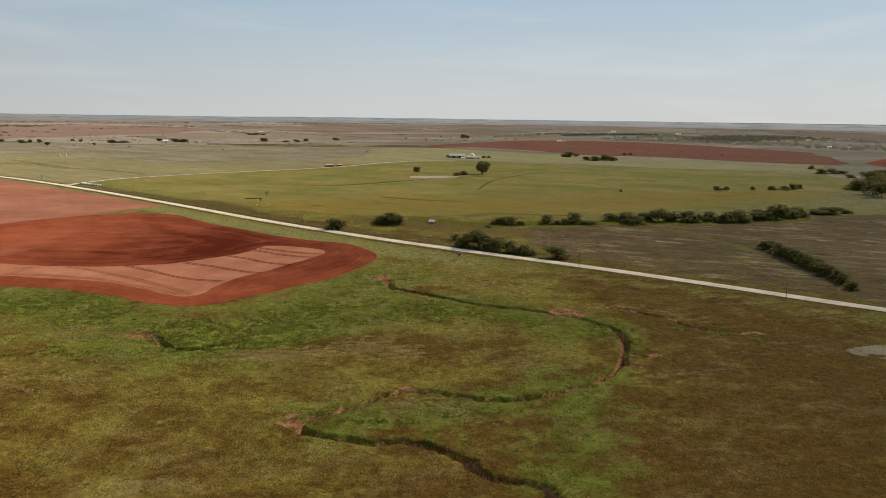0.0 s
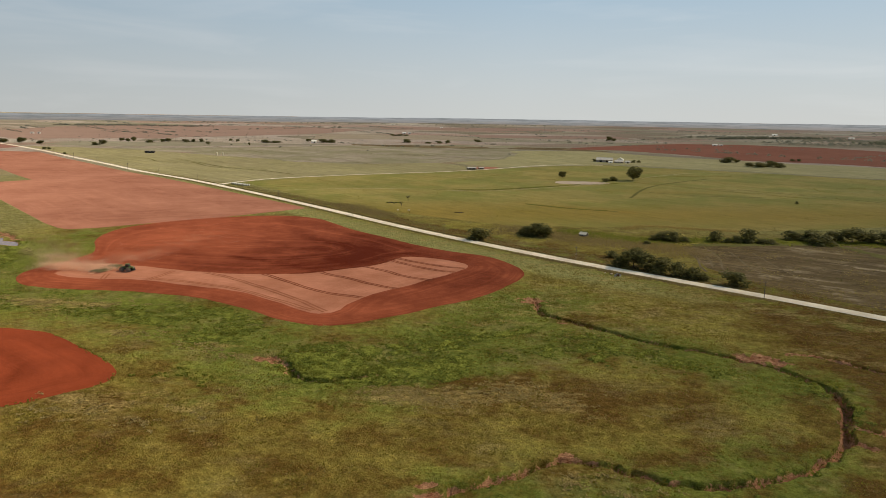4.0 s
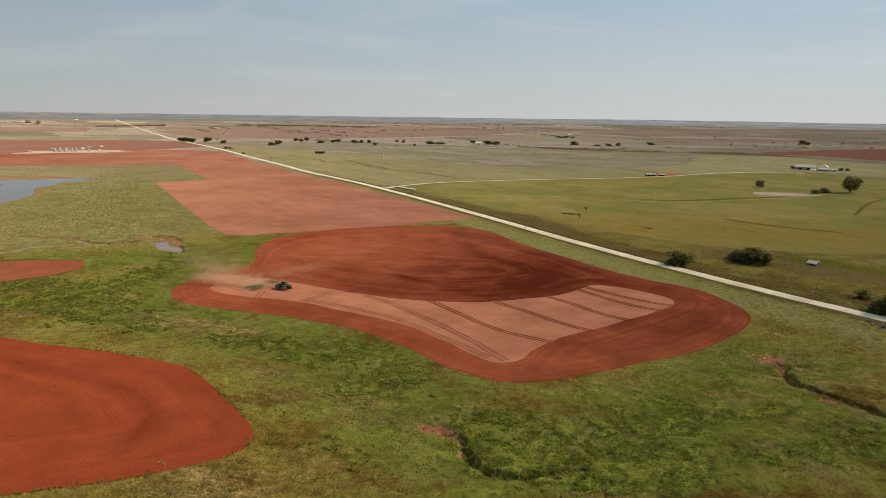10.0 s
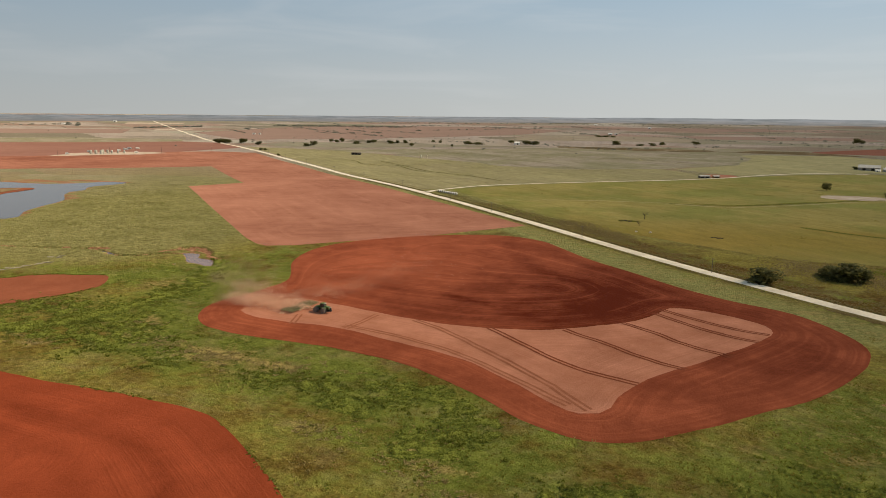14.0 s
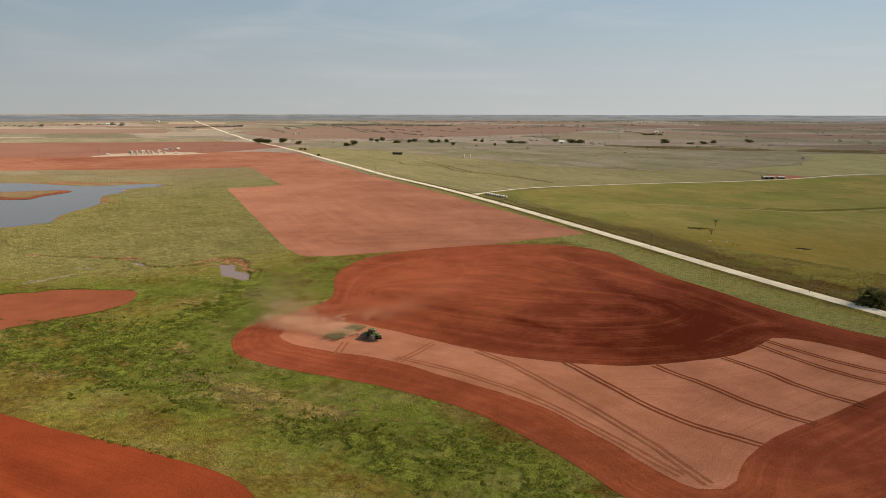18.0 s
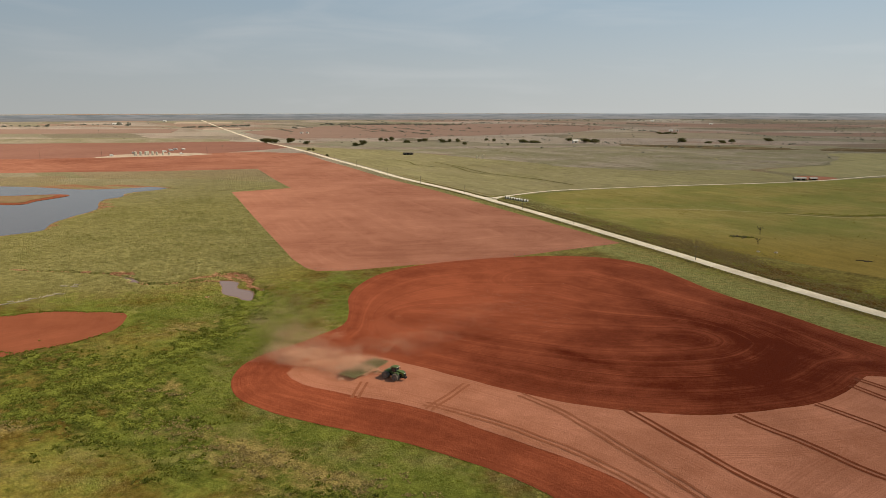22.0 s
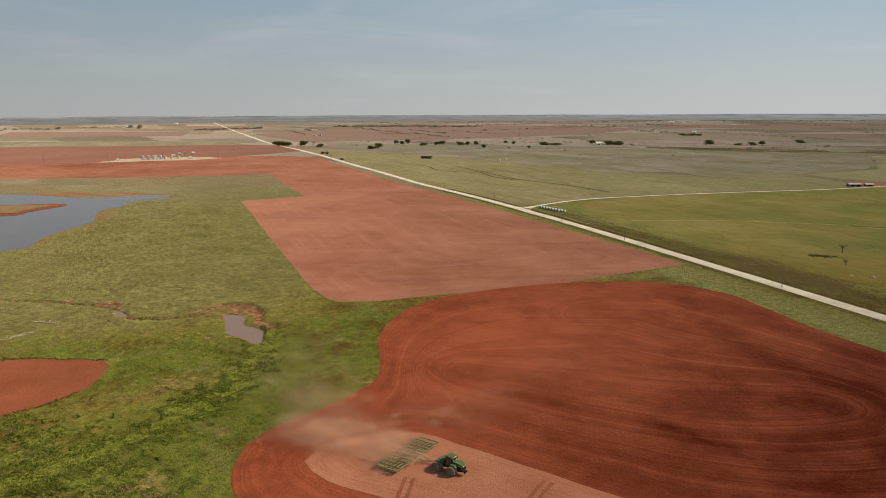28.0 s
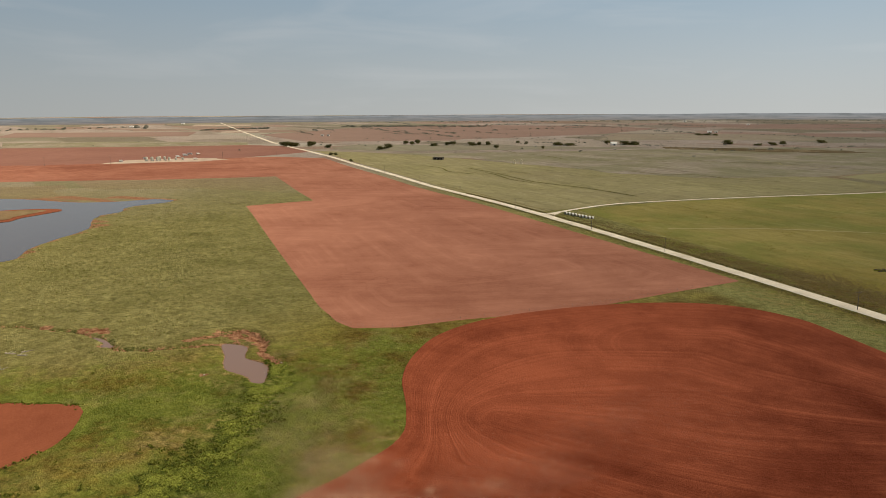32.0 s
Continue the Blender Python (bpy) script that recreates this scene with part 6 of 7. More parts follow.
CREAM = plain("cream_paint", (0.72, 0.62, 0.44), 0.7, 0, 0.15)
WOOD = plain("grey_wood", (0.19, 0.155, 0.125), 0.9, 0, 0.35, 3.0)
DEAD_WOOD = plain("bleached_wood", (0.56, 0.47, 0.36), 0.9, 0, 0.3, 2.0)
RUST = plain("rusty_metal", (0.22, 0.085, 0.045), 0.8, 0.1, 0.35)
STRAW_WRAP = plain("pale_bale_wrap", (0.66, 0.62, 0.53), 0.75, 0, 0.2)
STRAW = plain("bale_straw", (0.36, 0.29, 0.17), 0.95, 0, 0.35, 4.0)
TANK_GREY = plain("tank_paint", (0.60, 0.55, 0.44), 0.7, 0.0, 0.25)
DARK = plain("dark_interior", (0.03, 0.028, 0.025), 0.9, 0, 0.3)


def glass_material():
    m, n, l, b = material("dark_glass", 0.08)
    b.inputs["Specular IOR Level"].default_value = 0.5
    b.inputs["Base Color"].default_value = (0.02, 0.025, 0.03, 1)
    return m


GLASS = glass_material()

# ---- wheel tracks on the stubble ----
RUT = soil_material("rut_soil", (0.140, 0.034, 0.013), (0.250, 0.074, 0.034), 0.1, 1.0, 0.2)
FAINT_RUT = soil_material("faint_rut_soil", (0.215, 0.066, 0.028), (0.400, 0.155, 0.082), 0.1, 1.0, 0.2)
TRACKS = [
    [(-164, 364), (-145, 350), (-133, 342), (-122, 337), (-112, 334), (-102, 332)],
    [(-138, 375), (-122, 366), (-110, 358), (-100, 354), (-91, 352)],
    [(-120, 393), (-106, 386), (-91, 376), (-79, 371)],
    [(-111, 421), (-94, 411), (-80, 405), (-69, 404)],
    [(-112, 414), (-93, 400), (-79, 394), (-72, 393)],
    [(-193, 359), (-177, 353), (-160, 342), (-146, 333), (-134, 325), (-124, 318), (-116, 311), (-110, 306)],
    [(-210, 359), (-210, 346), (-210, 337)],
    [(-237, 345), (-233, 335)],
    [(-213, 340), (-205, 340), (-187, 338.5), (-165, 332.5), (-144, 323), (-128, 314), (-116, 307)],
]
for number, line in enumerate(TRACKS):
    smooth_line = spline(line, False, 3.0)
    for side in (-0.95, 0.95):
        pts = []
        for k, p in enumerate(smooth_line):
            a, b = Vector(smooth_line[max(k - 1, 0)]), Vector(smooth_line[min(k + 1, len(smooth_line) - 1)])
            u = (b - a).normalized()
            pts.append((p[0] + u.y * side, p[1] - u.x * side))
        ribbon("wheel_track", pts, 0.72, RUT if number < 5 else FAINT_RUT, 0.27, parent=stubble, ragged=0.22)

# ---- tractor ----
def wheel(parent, x, y, r, wide, name="wheel"):
    """A lugged tyre on a yellow rim, axle along y."""
    hub = new(name)
    hub.parent = parent
    hub.location = (x, y, r)
    h = wide / 2
    part("tyre", lathe([(r * 0.56, -h), (r * 0.86, -h), (r * 0.97, -h * 0.75), (r, -h * 0.3), (r, h * 0.3), (r * 0.97, h * 0.75), (r * 0.86, h), (r * 0.56, h)], 26, "y"), RUBBER, hub)
    lugs = bmesh.new()
    for k in range(22):
        a = 2 * math.pi * k / 22
        for s in (-1, 1):
            m = Matrix.Rotation(a + (0.07 if s > 0 else -0.07), 4, "Y") @ Matrix.Translation((0, s * h * 0.48, r)) @ Matrix.Rotation(s * 0.5, 4, "Z")
            before = len(lugs.verts)
            box(lugs, -0.035, -h * 0.45, -0.03, 0.035, h * 0.45, 0.045)
            lugs.verts.ensure_lookup_table()
            bmesh.ops.transform(lugs, matrix=m, verts=lugs.verts[before:])
    part("tread", lugs, RUBBER, hub)
    part("rim", lathe([(r * 0.14, -h * 0.3), (r * 0.45, -h * 0.35), (r * 0.57, -h * 0.95), (r * 0.57, h * 0.95), (r * 0.45, h * 0.35), (r * 0.14, h * 0.3)], 20, "y"), PAINT_YELLOW, hub)
    return hub


def build_tractor(x, y, turn):
    """A large articulated four-wheel-drive tractor, nose along +x, with dual wheels on both axles."""
    t = empty("tractor", x, y, turn, "large green articulated farm tractor on the red field", "tractor", up=0.20)
    part("rear_frame", boxes((-3.4, -0.5, 0.8, -0.6, 0.5, 1.45), (-2.9, -0.75, 1.45, -1.1, 0.75, 1.95), bevel=0.06), BLACK, t)
    part("front_frame", boxes((-0.5, -0.5, 0.8, 3.9, 0.5, 1.4), bevel=0.06), BLACK, t)
    part("pivot", tube((-0.55, 0, 0.7), (-0.55, 0, 1.6), 0.25, n=10), STEEL, t)
    part("fuel_tank", prism([(-2.9, 1.5), (-1.0, 1.5), (-1.0, 2.3), (-1.4, 2.5), (-2.6, 2.4), (-2.9, 2.1)], -0.7, 0.7), PAINT_GREEN, t)
    hood = part("hood", prism([(1.3, 1.4), (4.05, 1.35), (4.2, 1.7), (4.05, 2.3), (3.2, 2.6), (1.3, 2.8)], -0.58, 0.58), PAINT_GREEN, t)
    part("grille", boxes((4.12, -0.48, 1.45, 4.22, 0.48, 2.2), bevel=0.02), BLACK, hood)
    for s in (-1, 1):
        part("headlight", boxes((4.1, s * 0.33 - 0.12, 2.22, 4.17, s * 0.33 + 0.12, 2.34)), WHITE, hood)
        part("hood_stripe", boxes((1.5, s * 0.585 - 0.006, 2.05, 3.8, s * 0.585 + 0.006, 2.18)), PAINT_YELLOW, hood)
        part("vent", boxes((2.0, s * 0.585 - 0.008, 1.5, 3.6, s * 0.585 + 0.008, 1.95)), BLACK, hood)
        for ax in (1.75, -2.1):
            part("fender", prism([(ax - 0.95, 1.95), (ax - 0.55, 2.32), (ax + 0.55, 2.32), (ax + 0.95, 1.95), (ax + 0.88, 1.9), (ax + 0.5, 2.24), (ax - 0.5, 2.24), (ax - 0.88, 1.9)], s * 1.05 - 0.4, s * 1.05 + 0.4), PAINT_GREEN, t)
    part("weights", boxes((4.2, -0.5, 0.8, 4.6, 0.5, 1.3), bevel=0.04), BLACK, t)
    cab = part("cab", boxes((-0.45, -0.9, 1.5, 1.25, 0.9, 2.25), bevel=0.06), PAINT_GREEN, t)
    for px, py in ((-0.4, -0.86), (-0.4, 0.86), (1.2, -0.8), (1.2, 0.8)):
        part("pillar", tube((px, py, 2.2), (px * 0.97, py * 0.95, 3.55), 0.055, n=6), BLACK, cab)
    for s in (-1, 1):
        part("side_window", boxes((-0.35, s * 0.84 - 0.01, 2.25, 1.15, s * 0.84 + 0.01, 3.5)), GLASS, cab)
        part("mirror", boxes((1.2, s * 1.3 - 0.14, 2.7, 1.27, s * 1.3 + 0.14, 3.2)), BLACK, cab)
    part("windscreen", boxes((1.20, -0.76, 2.25, 1.22, 0.76, 3.5)), GLASS, cab)
    part("rear_window", boxes((-0.43, -0.8, 2.25, -0.41, 0.8, 3.5)), GLASS, cab)
    part("cab_roof", boxes((-0.65, -1.0, 3.5, 1.45, 1.0, 3.78), bevel=0.1), PAINT_GREEN, cab)
    part("roof_lamp", boxes((1.41, -0.7, 3.56, 1.49, 0.7, 3.68)), WHITE, cab)
    part("beacon", lathe([(0.09, 3.78), (0.09, 3.93), (0.03, 3.97)], 8), PAINT_YELLOW, cab)
    part("exhaust", tube((1.55, -0.62, 2.7), (1.55, -0.62, 3.75), 0.09, n=8), STEEL, t)
    part("step", boxes((-0.1, -1.2, 0.8, 0.5, -0.9, 0.86)), BLACK, t)
    for s in (-1, 1):
        for ax in (1.75, -2.1):
            part("axle", tube((ax, s * 0.4, 1.05), (ax, s * 2.2, 1.05), 0.16, n=8), BLACK, t)
            wheel(t, ax, s * 1.12, 1.05, 0.66)
            wheel(t, ax, s * 1.92, 1.05, 0.66)
    part("hitch", boxes((-4.4, -0.14, 0.6, -3.3, 0.14, 0.8)), STEEL, t)
    return t


def build_cultivator(x, y, turn):
    """A wide folding field cultivator: three frames of tool bars, spring shanks, gauge wheels and a drawbar."""
    c = empty("field_cultivator", x, y, turn, "wide dusty olive folding field cultivator behind the tractor", "cultivator", up=0.20)
    part("drawbar", tube((7.0, 0, 0.7), (2.6, 1.1, 0.8), 0.09, n=6, bm=tube((7.0, 0, 0.7), (2.6, -1.1, 0.8), 0.09, n=6)), PAINT_OLIVE, c)
    for name, y0, y1 in (("centre_frame", -2.4, 2.4), ("wing_frame", 2.6, 8.4), ("wing_frame", -8.4, -2.6)):
        bm = bmesh.new()
        for px in (-2.6, -1.5, -0.4, 0.7, 1.7, 2.6):
            box(bm, px - 0.13, y0, 0.66, px + 0.13, y1, 0.88)
        k = max(2, int((y1 - y0) / 1.4))
        for i in range(k + 1):
            py = y0 + (y1 - y0) * i / k
            box(bm, -2.8, py - 0.08, 0.88, 2.8, py + 0.08, 1.05)
        fr = part(name, bm, PAINT_OLIVE, c)
        n = 0
        for px in (-2.6, -1.5, -0.4, 0.7, 1.7, 2.6):
            for i in range(int((y1 - y0) / 1.0)):
                py = y0 + 0.3 + i * 1.0 + (0.5 if n % 2 else 0)
                part("shank", tube((px + 0.1, py, 1.3), (px - 0.45, py, 0.55), 0.08, n=5, bm=tube((px - 0.45, py, 0.55), (px - 0.1, py, -0.02), 0.09, n=5)), PAINT_OLIVE, fr)
            n += 1
        for s in (0.2, 0.8):
            py = y0 + (y1 - y0) * s
            part("gauge_wheel", lathe([(0.12, py - 0.13), (0.36, py - 0.13), (0.40, py), (0.36, py + 0.13), (0.12, py + 0.13)], 14, "y"), RUBBER, fr).location = (0.1, 0, 0.40)
        bar = bmesh.new()
        for px in (-3.3, -3.9, -4.5):
            tube((px, y0, 0.45), (px, y1, 0.45), 0.04, n=5, bm=bar)
            for i in range(int((y1 - y0) / 0.4)):
                tube((px, y0 + i * 0.4 + 0.1, 0.45), (px - 0.12, y0 + i * 0.4 + 0.1, 0.0), 0.014, n=3, bm=bar)
        part("spike_harrow", bar, STEEL, fr)
    for s in (-1, 1):
        part("wing_cylinder", tube((0.2, s * 1.2, 1.25), (0.2, s * 3.6, 0.95), 0.06, n=6), BLACK, c)
        part("mast", tube((0.2, s * 1.1, 0.9), (0.2, s * 1.2, 1.3), 0.06, n=6), PAINT_OLIVE, c)
    return c


build_tractor(-231.0, 352.0, -6.0)
build_cultivator(-242.4, 352.6, -3.0)

# ---- farm buildings ----
def shed(name, x, y, turn, long, wide, eave, ridge, wall, roof, label, openings=(), category="shed"):
    """A gabled building along x: four walls, two roof slopes that overhang, and doors or windows set in."""
    b = empty(name, x, y, turn, label, category)
    h, w, th = long / 2, wide / 2, 0.15
    for s in (-1, 1):
        part("wall", boxes((-h, s * w - th / 2, -0.3, h, s * w + th / 2, eave)), wall, b)
        bm = bmesh.new()
        pts = [(-w, -0.3), (w, -0.3), (w, eave), (0, ridge - 0.05), (-w, eave)]
        a = [bm.verts.new((s * h - th / 2, py, pz)) for py, pz in pts]
        c = [bm.verts.new((s * h + th / 2, py, pz)) for py, pz in pts]
        bm.faces.new(a)
        bm.faces.new(c[::-1])
        for k in range(5):
            bm.faces.new((a[k], c[k], c[(k + 1) % 5], a[(k + 1) % 5]))
        bmesh.ops.recalc_face_normals(bm, faces=bm.faces)
        part("gable_wall", bm, wall, b)
        bm = bmesh.new()
        o = 0.5
        slope = (ridge - eave) / w
        q = [(-h - o, 0, ridge), (h + o, 0, ridge), (h + o, s * (w + o), eave - slope * o), (-h - o, s * (w + o), eave - slope * o)]
        lo = [bm.verts.new(p) for p in q]
        hi = [bm.verts.new((px, py, pz + 0.12)) for px, py, pz in q]
        bm.faces.new(lo)
        bm.faces.new(hi[::-1])
        for k in range(4):
            bm.faces.new((lo[k], hi[k], hi[(k + 1) % 4], lo[(k + 1) % 4]))
        bmesh.ops.recalc_face_normals(bm, faces=bm.faces)
        rf = part("roof", bm, roof, b)
        ribs = bmesh.new()
        for k in range(int(long / 1.2)):
            px = -h + 0.6 + k * 1.2
            v = [ribs.verts.new(p) for p in ((px - 0.04, 0, ridge + 0.16), (px + 0.04, 0, ridge + 0.16), (px + 0.04, s * (w + o), eave - slope * o + 0.16), (px - 0.04, s * (w + o), eave - slope * o + 0.16))]
            ribs.faces.new(v)
        part("roof_ribs", ribs, roof, rf)
    part("ridge_cap", tube((-h - 0.5, 0, ridge + 0.13), (h + 0.5, 0, ridge + 0.13), 0.12, n=6), roof, b)
    for kind, px, side, pw, pz, ph in openings:
        # Near-black panels on the wall paint the shade of an open interior.
        d = part(kind, boxes((px - pw / 2, side * (w + 0.11) - 0.05, pz, px + pw / 2, side * (w + 0.11) + 0.05, pz + ph)), GLASS if kind == "window" else DARK, b)
        part("frame", boxes((px - pw / 2 - 0.1, side * (w + 0.13) - 0.06, pz + ph, px + pw / 2 + 0.1, side * (w + 0.13) + 0.06, pz + ph + 0.12), (px - pw / 2 - 0.1, side * (w + 0.13) - 0.06, pz, px - pw / 2, side * (w + 0.13) + 0.06, pz + ph), (px + pw / 2, side * (w + 0.13) - 0.06, pz, px + pw / 2 + 0.1, side * (w + 0.13) + 0.06, pz + ph)), WHITE, d)
    return b


shed("barn", 24, 1312, -8, 27, 15, 4.2, 7.6, METAL_WALL, METAL_ROOF, "long grey metal barn at the farmyard", [("door", -6, -1, 4, 0, 3.4), ("door", 5, -1, 4, 0, 3.4), ("window", 11, -1, 1.4, 1.4, 1.2)], "barn")
shed("barn", 50, 1318, 84, 14, 11, 4.4, 7.8, WHITE, WHITE, "white painted barn at the farmyard", [("door", 0, 1, 3.4, 0, 3.2)], "barn")
shed("farmhouse", 47, 1296, 2, 14, 9, 2.8, 5.0, METAL_WALL, METAL_ROOF, "low grey farmhouse with a metal roof", [("window", -4, -1, 1.4, 1.0, 1.2), ("door", 0, -1, 1.1, 0, 2.1), ("window", 4, -1, 1.4, 1.0, 1.2)], "house")
shed("shed", 61, 1297, 10, 8, 7, 2.6, 4.2, WHITE, METAL_ROOF, "small pale shed beside the farmhouse", [("door", 0, -1, 2.4, 0, 2.2)])
shed("shed", 33, 1290, -10, 6, 4, 2.2, 3.2, WHITE, WHITE, "small white garden shed", [("door", 0, -1, 1, 0, 2)])
shed("hut", -8, 526, -30, 4.6, 3.4, 1.6, 2.7, WOOD, plain("pale_tin_roof", (0.84, 0.73, 0.58), 0.9, 0.0, 0.12), "small wooden hut with a pale tin roof", [("door", 0, -1, 1.4, 0, 1.6)], "hut")
shed("cattle_shed", -171, 1077, 30, 13, 5, 2.4, 3.4, WOOD, METAL_ROOF, "low open cattle shed with a grey metal roof", [("opening", -3, -1, 4, 0, 2.2), ("opening", 3, -1, 4, 0, 2.2)])
shed("cattle_shed", -158, 1086, 30, 8, 4, 2.0, 2.8, RUST, METAL_ROOF, "small rusty lean-to at the cattle pen", [("opening", 0, -1, 5, 0, 1.8)])
shed("feed_shed", -778, 1215, 20, 16.5, 5, 2.6, 3.6, WOOD, DARK, "long dark feed shed in the pasture", [("opening", -5, -1, 4, 0, 2.3), ("opening", 0, -1, 4, 0, 2.3), ("opening", 5, -1, 4, 0, 2.3)])
shed("barn", -668, 1735, 35, 12, 9, 4.0, 6.6, WHITE, WHITE, "far white barn among trees", [("door", 0, -1, 3, 0, 3)], "barn")
for x, y, turn, long in [(-623, 2467, 10, 12), (-606, 2475, 30, 8), (-1602, 1898, 20, 9), (-1585, 1905, 0, 7), (-2672, 2029, 30, 14), (-2650, 2045, 10, 9), (-607, 3047, 0, 10), (-2269, 3040, 40, 14), (-2240, 3060, 10, 10), (-892, 3317, 0, 12), (-2779, 2357, 20, 14), (329, 2077, -10, 13), (345, 2085, 20, 8), (871, 2715, 0, 17), (678, 2930, -20, 18), (1150, 2300, -30, 12), (1010, 1905, 10, 10), (1050, 1880, -20, 9)]:
    shed("far_building", x, y, turn, long, long * 0.6, 3.2, 5.4, WHITE, WHITE if long > 9 else METAL_ROOF, "far white farm building on the plain", [("door", 0, -1, 3, 0, 2.8)], "building")


# ---- oil site, tanks, vehicles ----
def build_tank(x, y, r, h, mat, label, group):
    t = empty("storage_tank", x, y, 0, label, "tank", group, up=0.5)
    part("shell", lathe([(r, -0.3), (r, h * 0.5), (r * 1.012, h * 0.51), (r, h * 0.52), (r, h), (r * 0.96, h + 0.06)], 24), mat, t)
    part("lid", lathe([(r * 0.98, h), (r * 0.5, h + 0.25 * r), (0.05, h + 0.36 * r)], 24), mat, t)
    part("ladder", boxes((r + 0.05, -0.25, 0, r + 0.1, -0.2, h), (r + 0.05, 0.2, 0, r + 0.1, 0.25, h), *[(r + 0.05, -0.22, z * 0.4, r + 0.09, 0.22, z * 0.4 + 0.04) for z in range(1, int(h / 0.4))]), STEEL, t)
    part("pipe", tube((-r - 0.3, 0, 0.4), (-r + 0.1, 0, 0.4), 0.08, n=6), STEEL, t)
    return t


for x, y, r, h in [(-1167, 976, 2.3, 6.0), (-1160, 981, 2.3, 6.0), (-1153, 986, 2.3, 6.0), (-1160, 995, 2.3, 6.0), (-1153, 999, 1.9, 5.8), (-1146, 1002, 1.9, 4.8), (-1140, 1010, 1.8, 4.0), (-1134, 1018, 1.8, 4.0)]:
    build_tank(x, y, r, h, TANK_GREY, "tall grey green oil tank on the gravel pad", "oil tanks")
build_tank(-638, 1198, 1.5, 5.0, CREAM, "narrow white tank in the pasture", "pasture tanks")
build_tank(-629, 1202, 1.5, 5.0, CREAM, "narrow white tank in the pasture", "pasture tanks")


def build_truck(x, y, turn, long, label):
    t = empty("box_truck", x, y, turn, label, "truck", "site trucks", up=0.5)
    part("cargo_box", boxes((-long / 2, -1.25, 1.0, long / 2 - 1.8, 1.25, 3.2), bevel=0.06), WHITE, t)
    cab = part("cab", prism([(long / 2 - 1.7, 0.7), (long / 2, 0.7), (long / 2, 1.6), (long / 2 - 0.45, 2.5), (long / 2 - 1.7, 2.6)], -1.15, 1.15), WHITE, t)
    part("windscreen", prism([(long / 2 - 0.02, 1.65), (long / 2 + 0.02, 1.65), (long / 2 - 0.4, 2.45), (long / 2 - 0.44, 2.45)], -1.0, 1.0), GLASS, cab)
    part("chassis", boxes((-long / 2, -0.5, 0.6, long / 2 - 0.2, 0.5, 1.0)), BLACK, t)
    for px in (-long / 2 + 1.2, long / 2 - 0.9):
        for s in (-1, 1):
            part("wheel", lathe([(0.2, -0.14), (0.44, -0.14), (0.48, 0), (0.44, 0.14), (0.2, 0.14)], 14, "y"), RUBBER, t).location = (px, s * 1.05, 0.48)
    return t


for x, y, turn, long in [(-1215, 1010, 20, 7), (-1200, 1062, 60, 7), (-1215, 1090, 40, 8), (-1240, 1120, 30, 8), (-1228, 1128, 80, 7), (-1230, 1100, 10, 7), (-1190, 948, 50, 6), (-1118, 1030, 60, 6)]:
    build_truck(x, y, turn, long, "white box truck parked at the oil site")

# ---- poles, bales, wood ----
def build_pole(x, y, turn, h, label, group):
    p = empty("utility_pole", x, y, turn, label, "pole", group)
    part("post", tube((0, 0, -0.5), (0, 0, h), 0.17, 0.11, 8), WOOD, p)
    arm = part("crossarm", boxes((-1.2, -0.06, h - 0.75, 1.2, 0.06, h - 0.6)), WOOD, p)
    for px in (-1.05, 0, 1.05):
        part("insulator", lathe([(0.05, h - 0.6), (0.07, h - 0.5), (0.04, h - 0.42)], 8), TANK_GREY, arm).location.x = px
    part("brace", tube((0.7, 0, h - 0.7), (0, 0.12, h - 1.3), 0.03, n=5), STEEL, p)
    return p


for x, y in [(155, 315), (73, 377), (-12, 441), (-100, 505), (-186, 571), (-281, 648), (-342, 700), (-430, 768), (-520, 836), (-610, 905), (-715, 985), (-810, 1057), (-905, 1130)]:
    build_pole(x, y, 38, 8.2, "weathered wooden utility pole beside the gravel road", "road poles")
for x, y, h in [(-1226, 848, 13), (-1176, 920, 12.5), (-1134, 988, 12), (-1096, 1066, 12), (-1036, 1127, 11), (-1262, 790, 13)]:
    build_pole(x, y, -60, h, "tall wooden utility pole along the field edge", "field poles")


def build_bale(x, y, turn):
    b = empty("hay_bale", x, y, turn, "round hay bale in pale wrap by the driveway", "hay bale", "row of bales")
    prof = [(0.72, -0.74), (0.80, -0.70), (0.83, -0.4), (0.82, 0.1), (0.83, 0.4), (0.80, 0.70), (0.72, 0.74)]
    part("wrap", lathe(prof, 20, "y"), STRAW_WRAP, b).location.z = 0.78
    for s in (-1, 1):
        part("straw_end", lathe([(0.70, s * 0.735), (0.69, s * 0.76), (0.3, s * 0.75), (0.02, s * 0.76)] if s > 0 else [(0.02, -0.76), (0.3, -0.75), (0.69, -0.76), (0.70, -0.735)], 18, "y"), STRAW, b).location.z = 0.78
    return b


first_bale = build_bale(-384, 760.5, -30)
first_bale.scale = (1.2, 1.2, 1.2)
for k in range(1, 17):
    row, i = k % 2, k // 2
    bx, by = -384 + i * 3.3 + row * 1.2, 760.5 - i * 1.9 - row * 2.6
    copy_thing(first_bale, pose(bx, by, lift(bx, by), 0, 0, -30 + (k * 37) % 13))


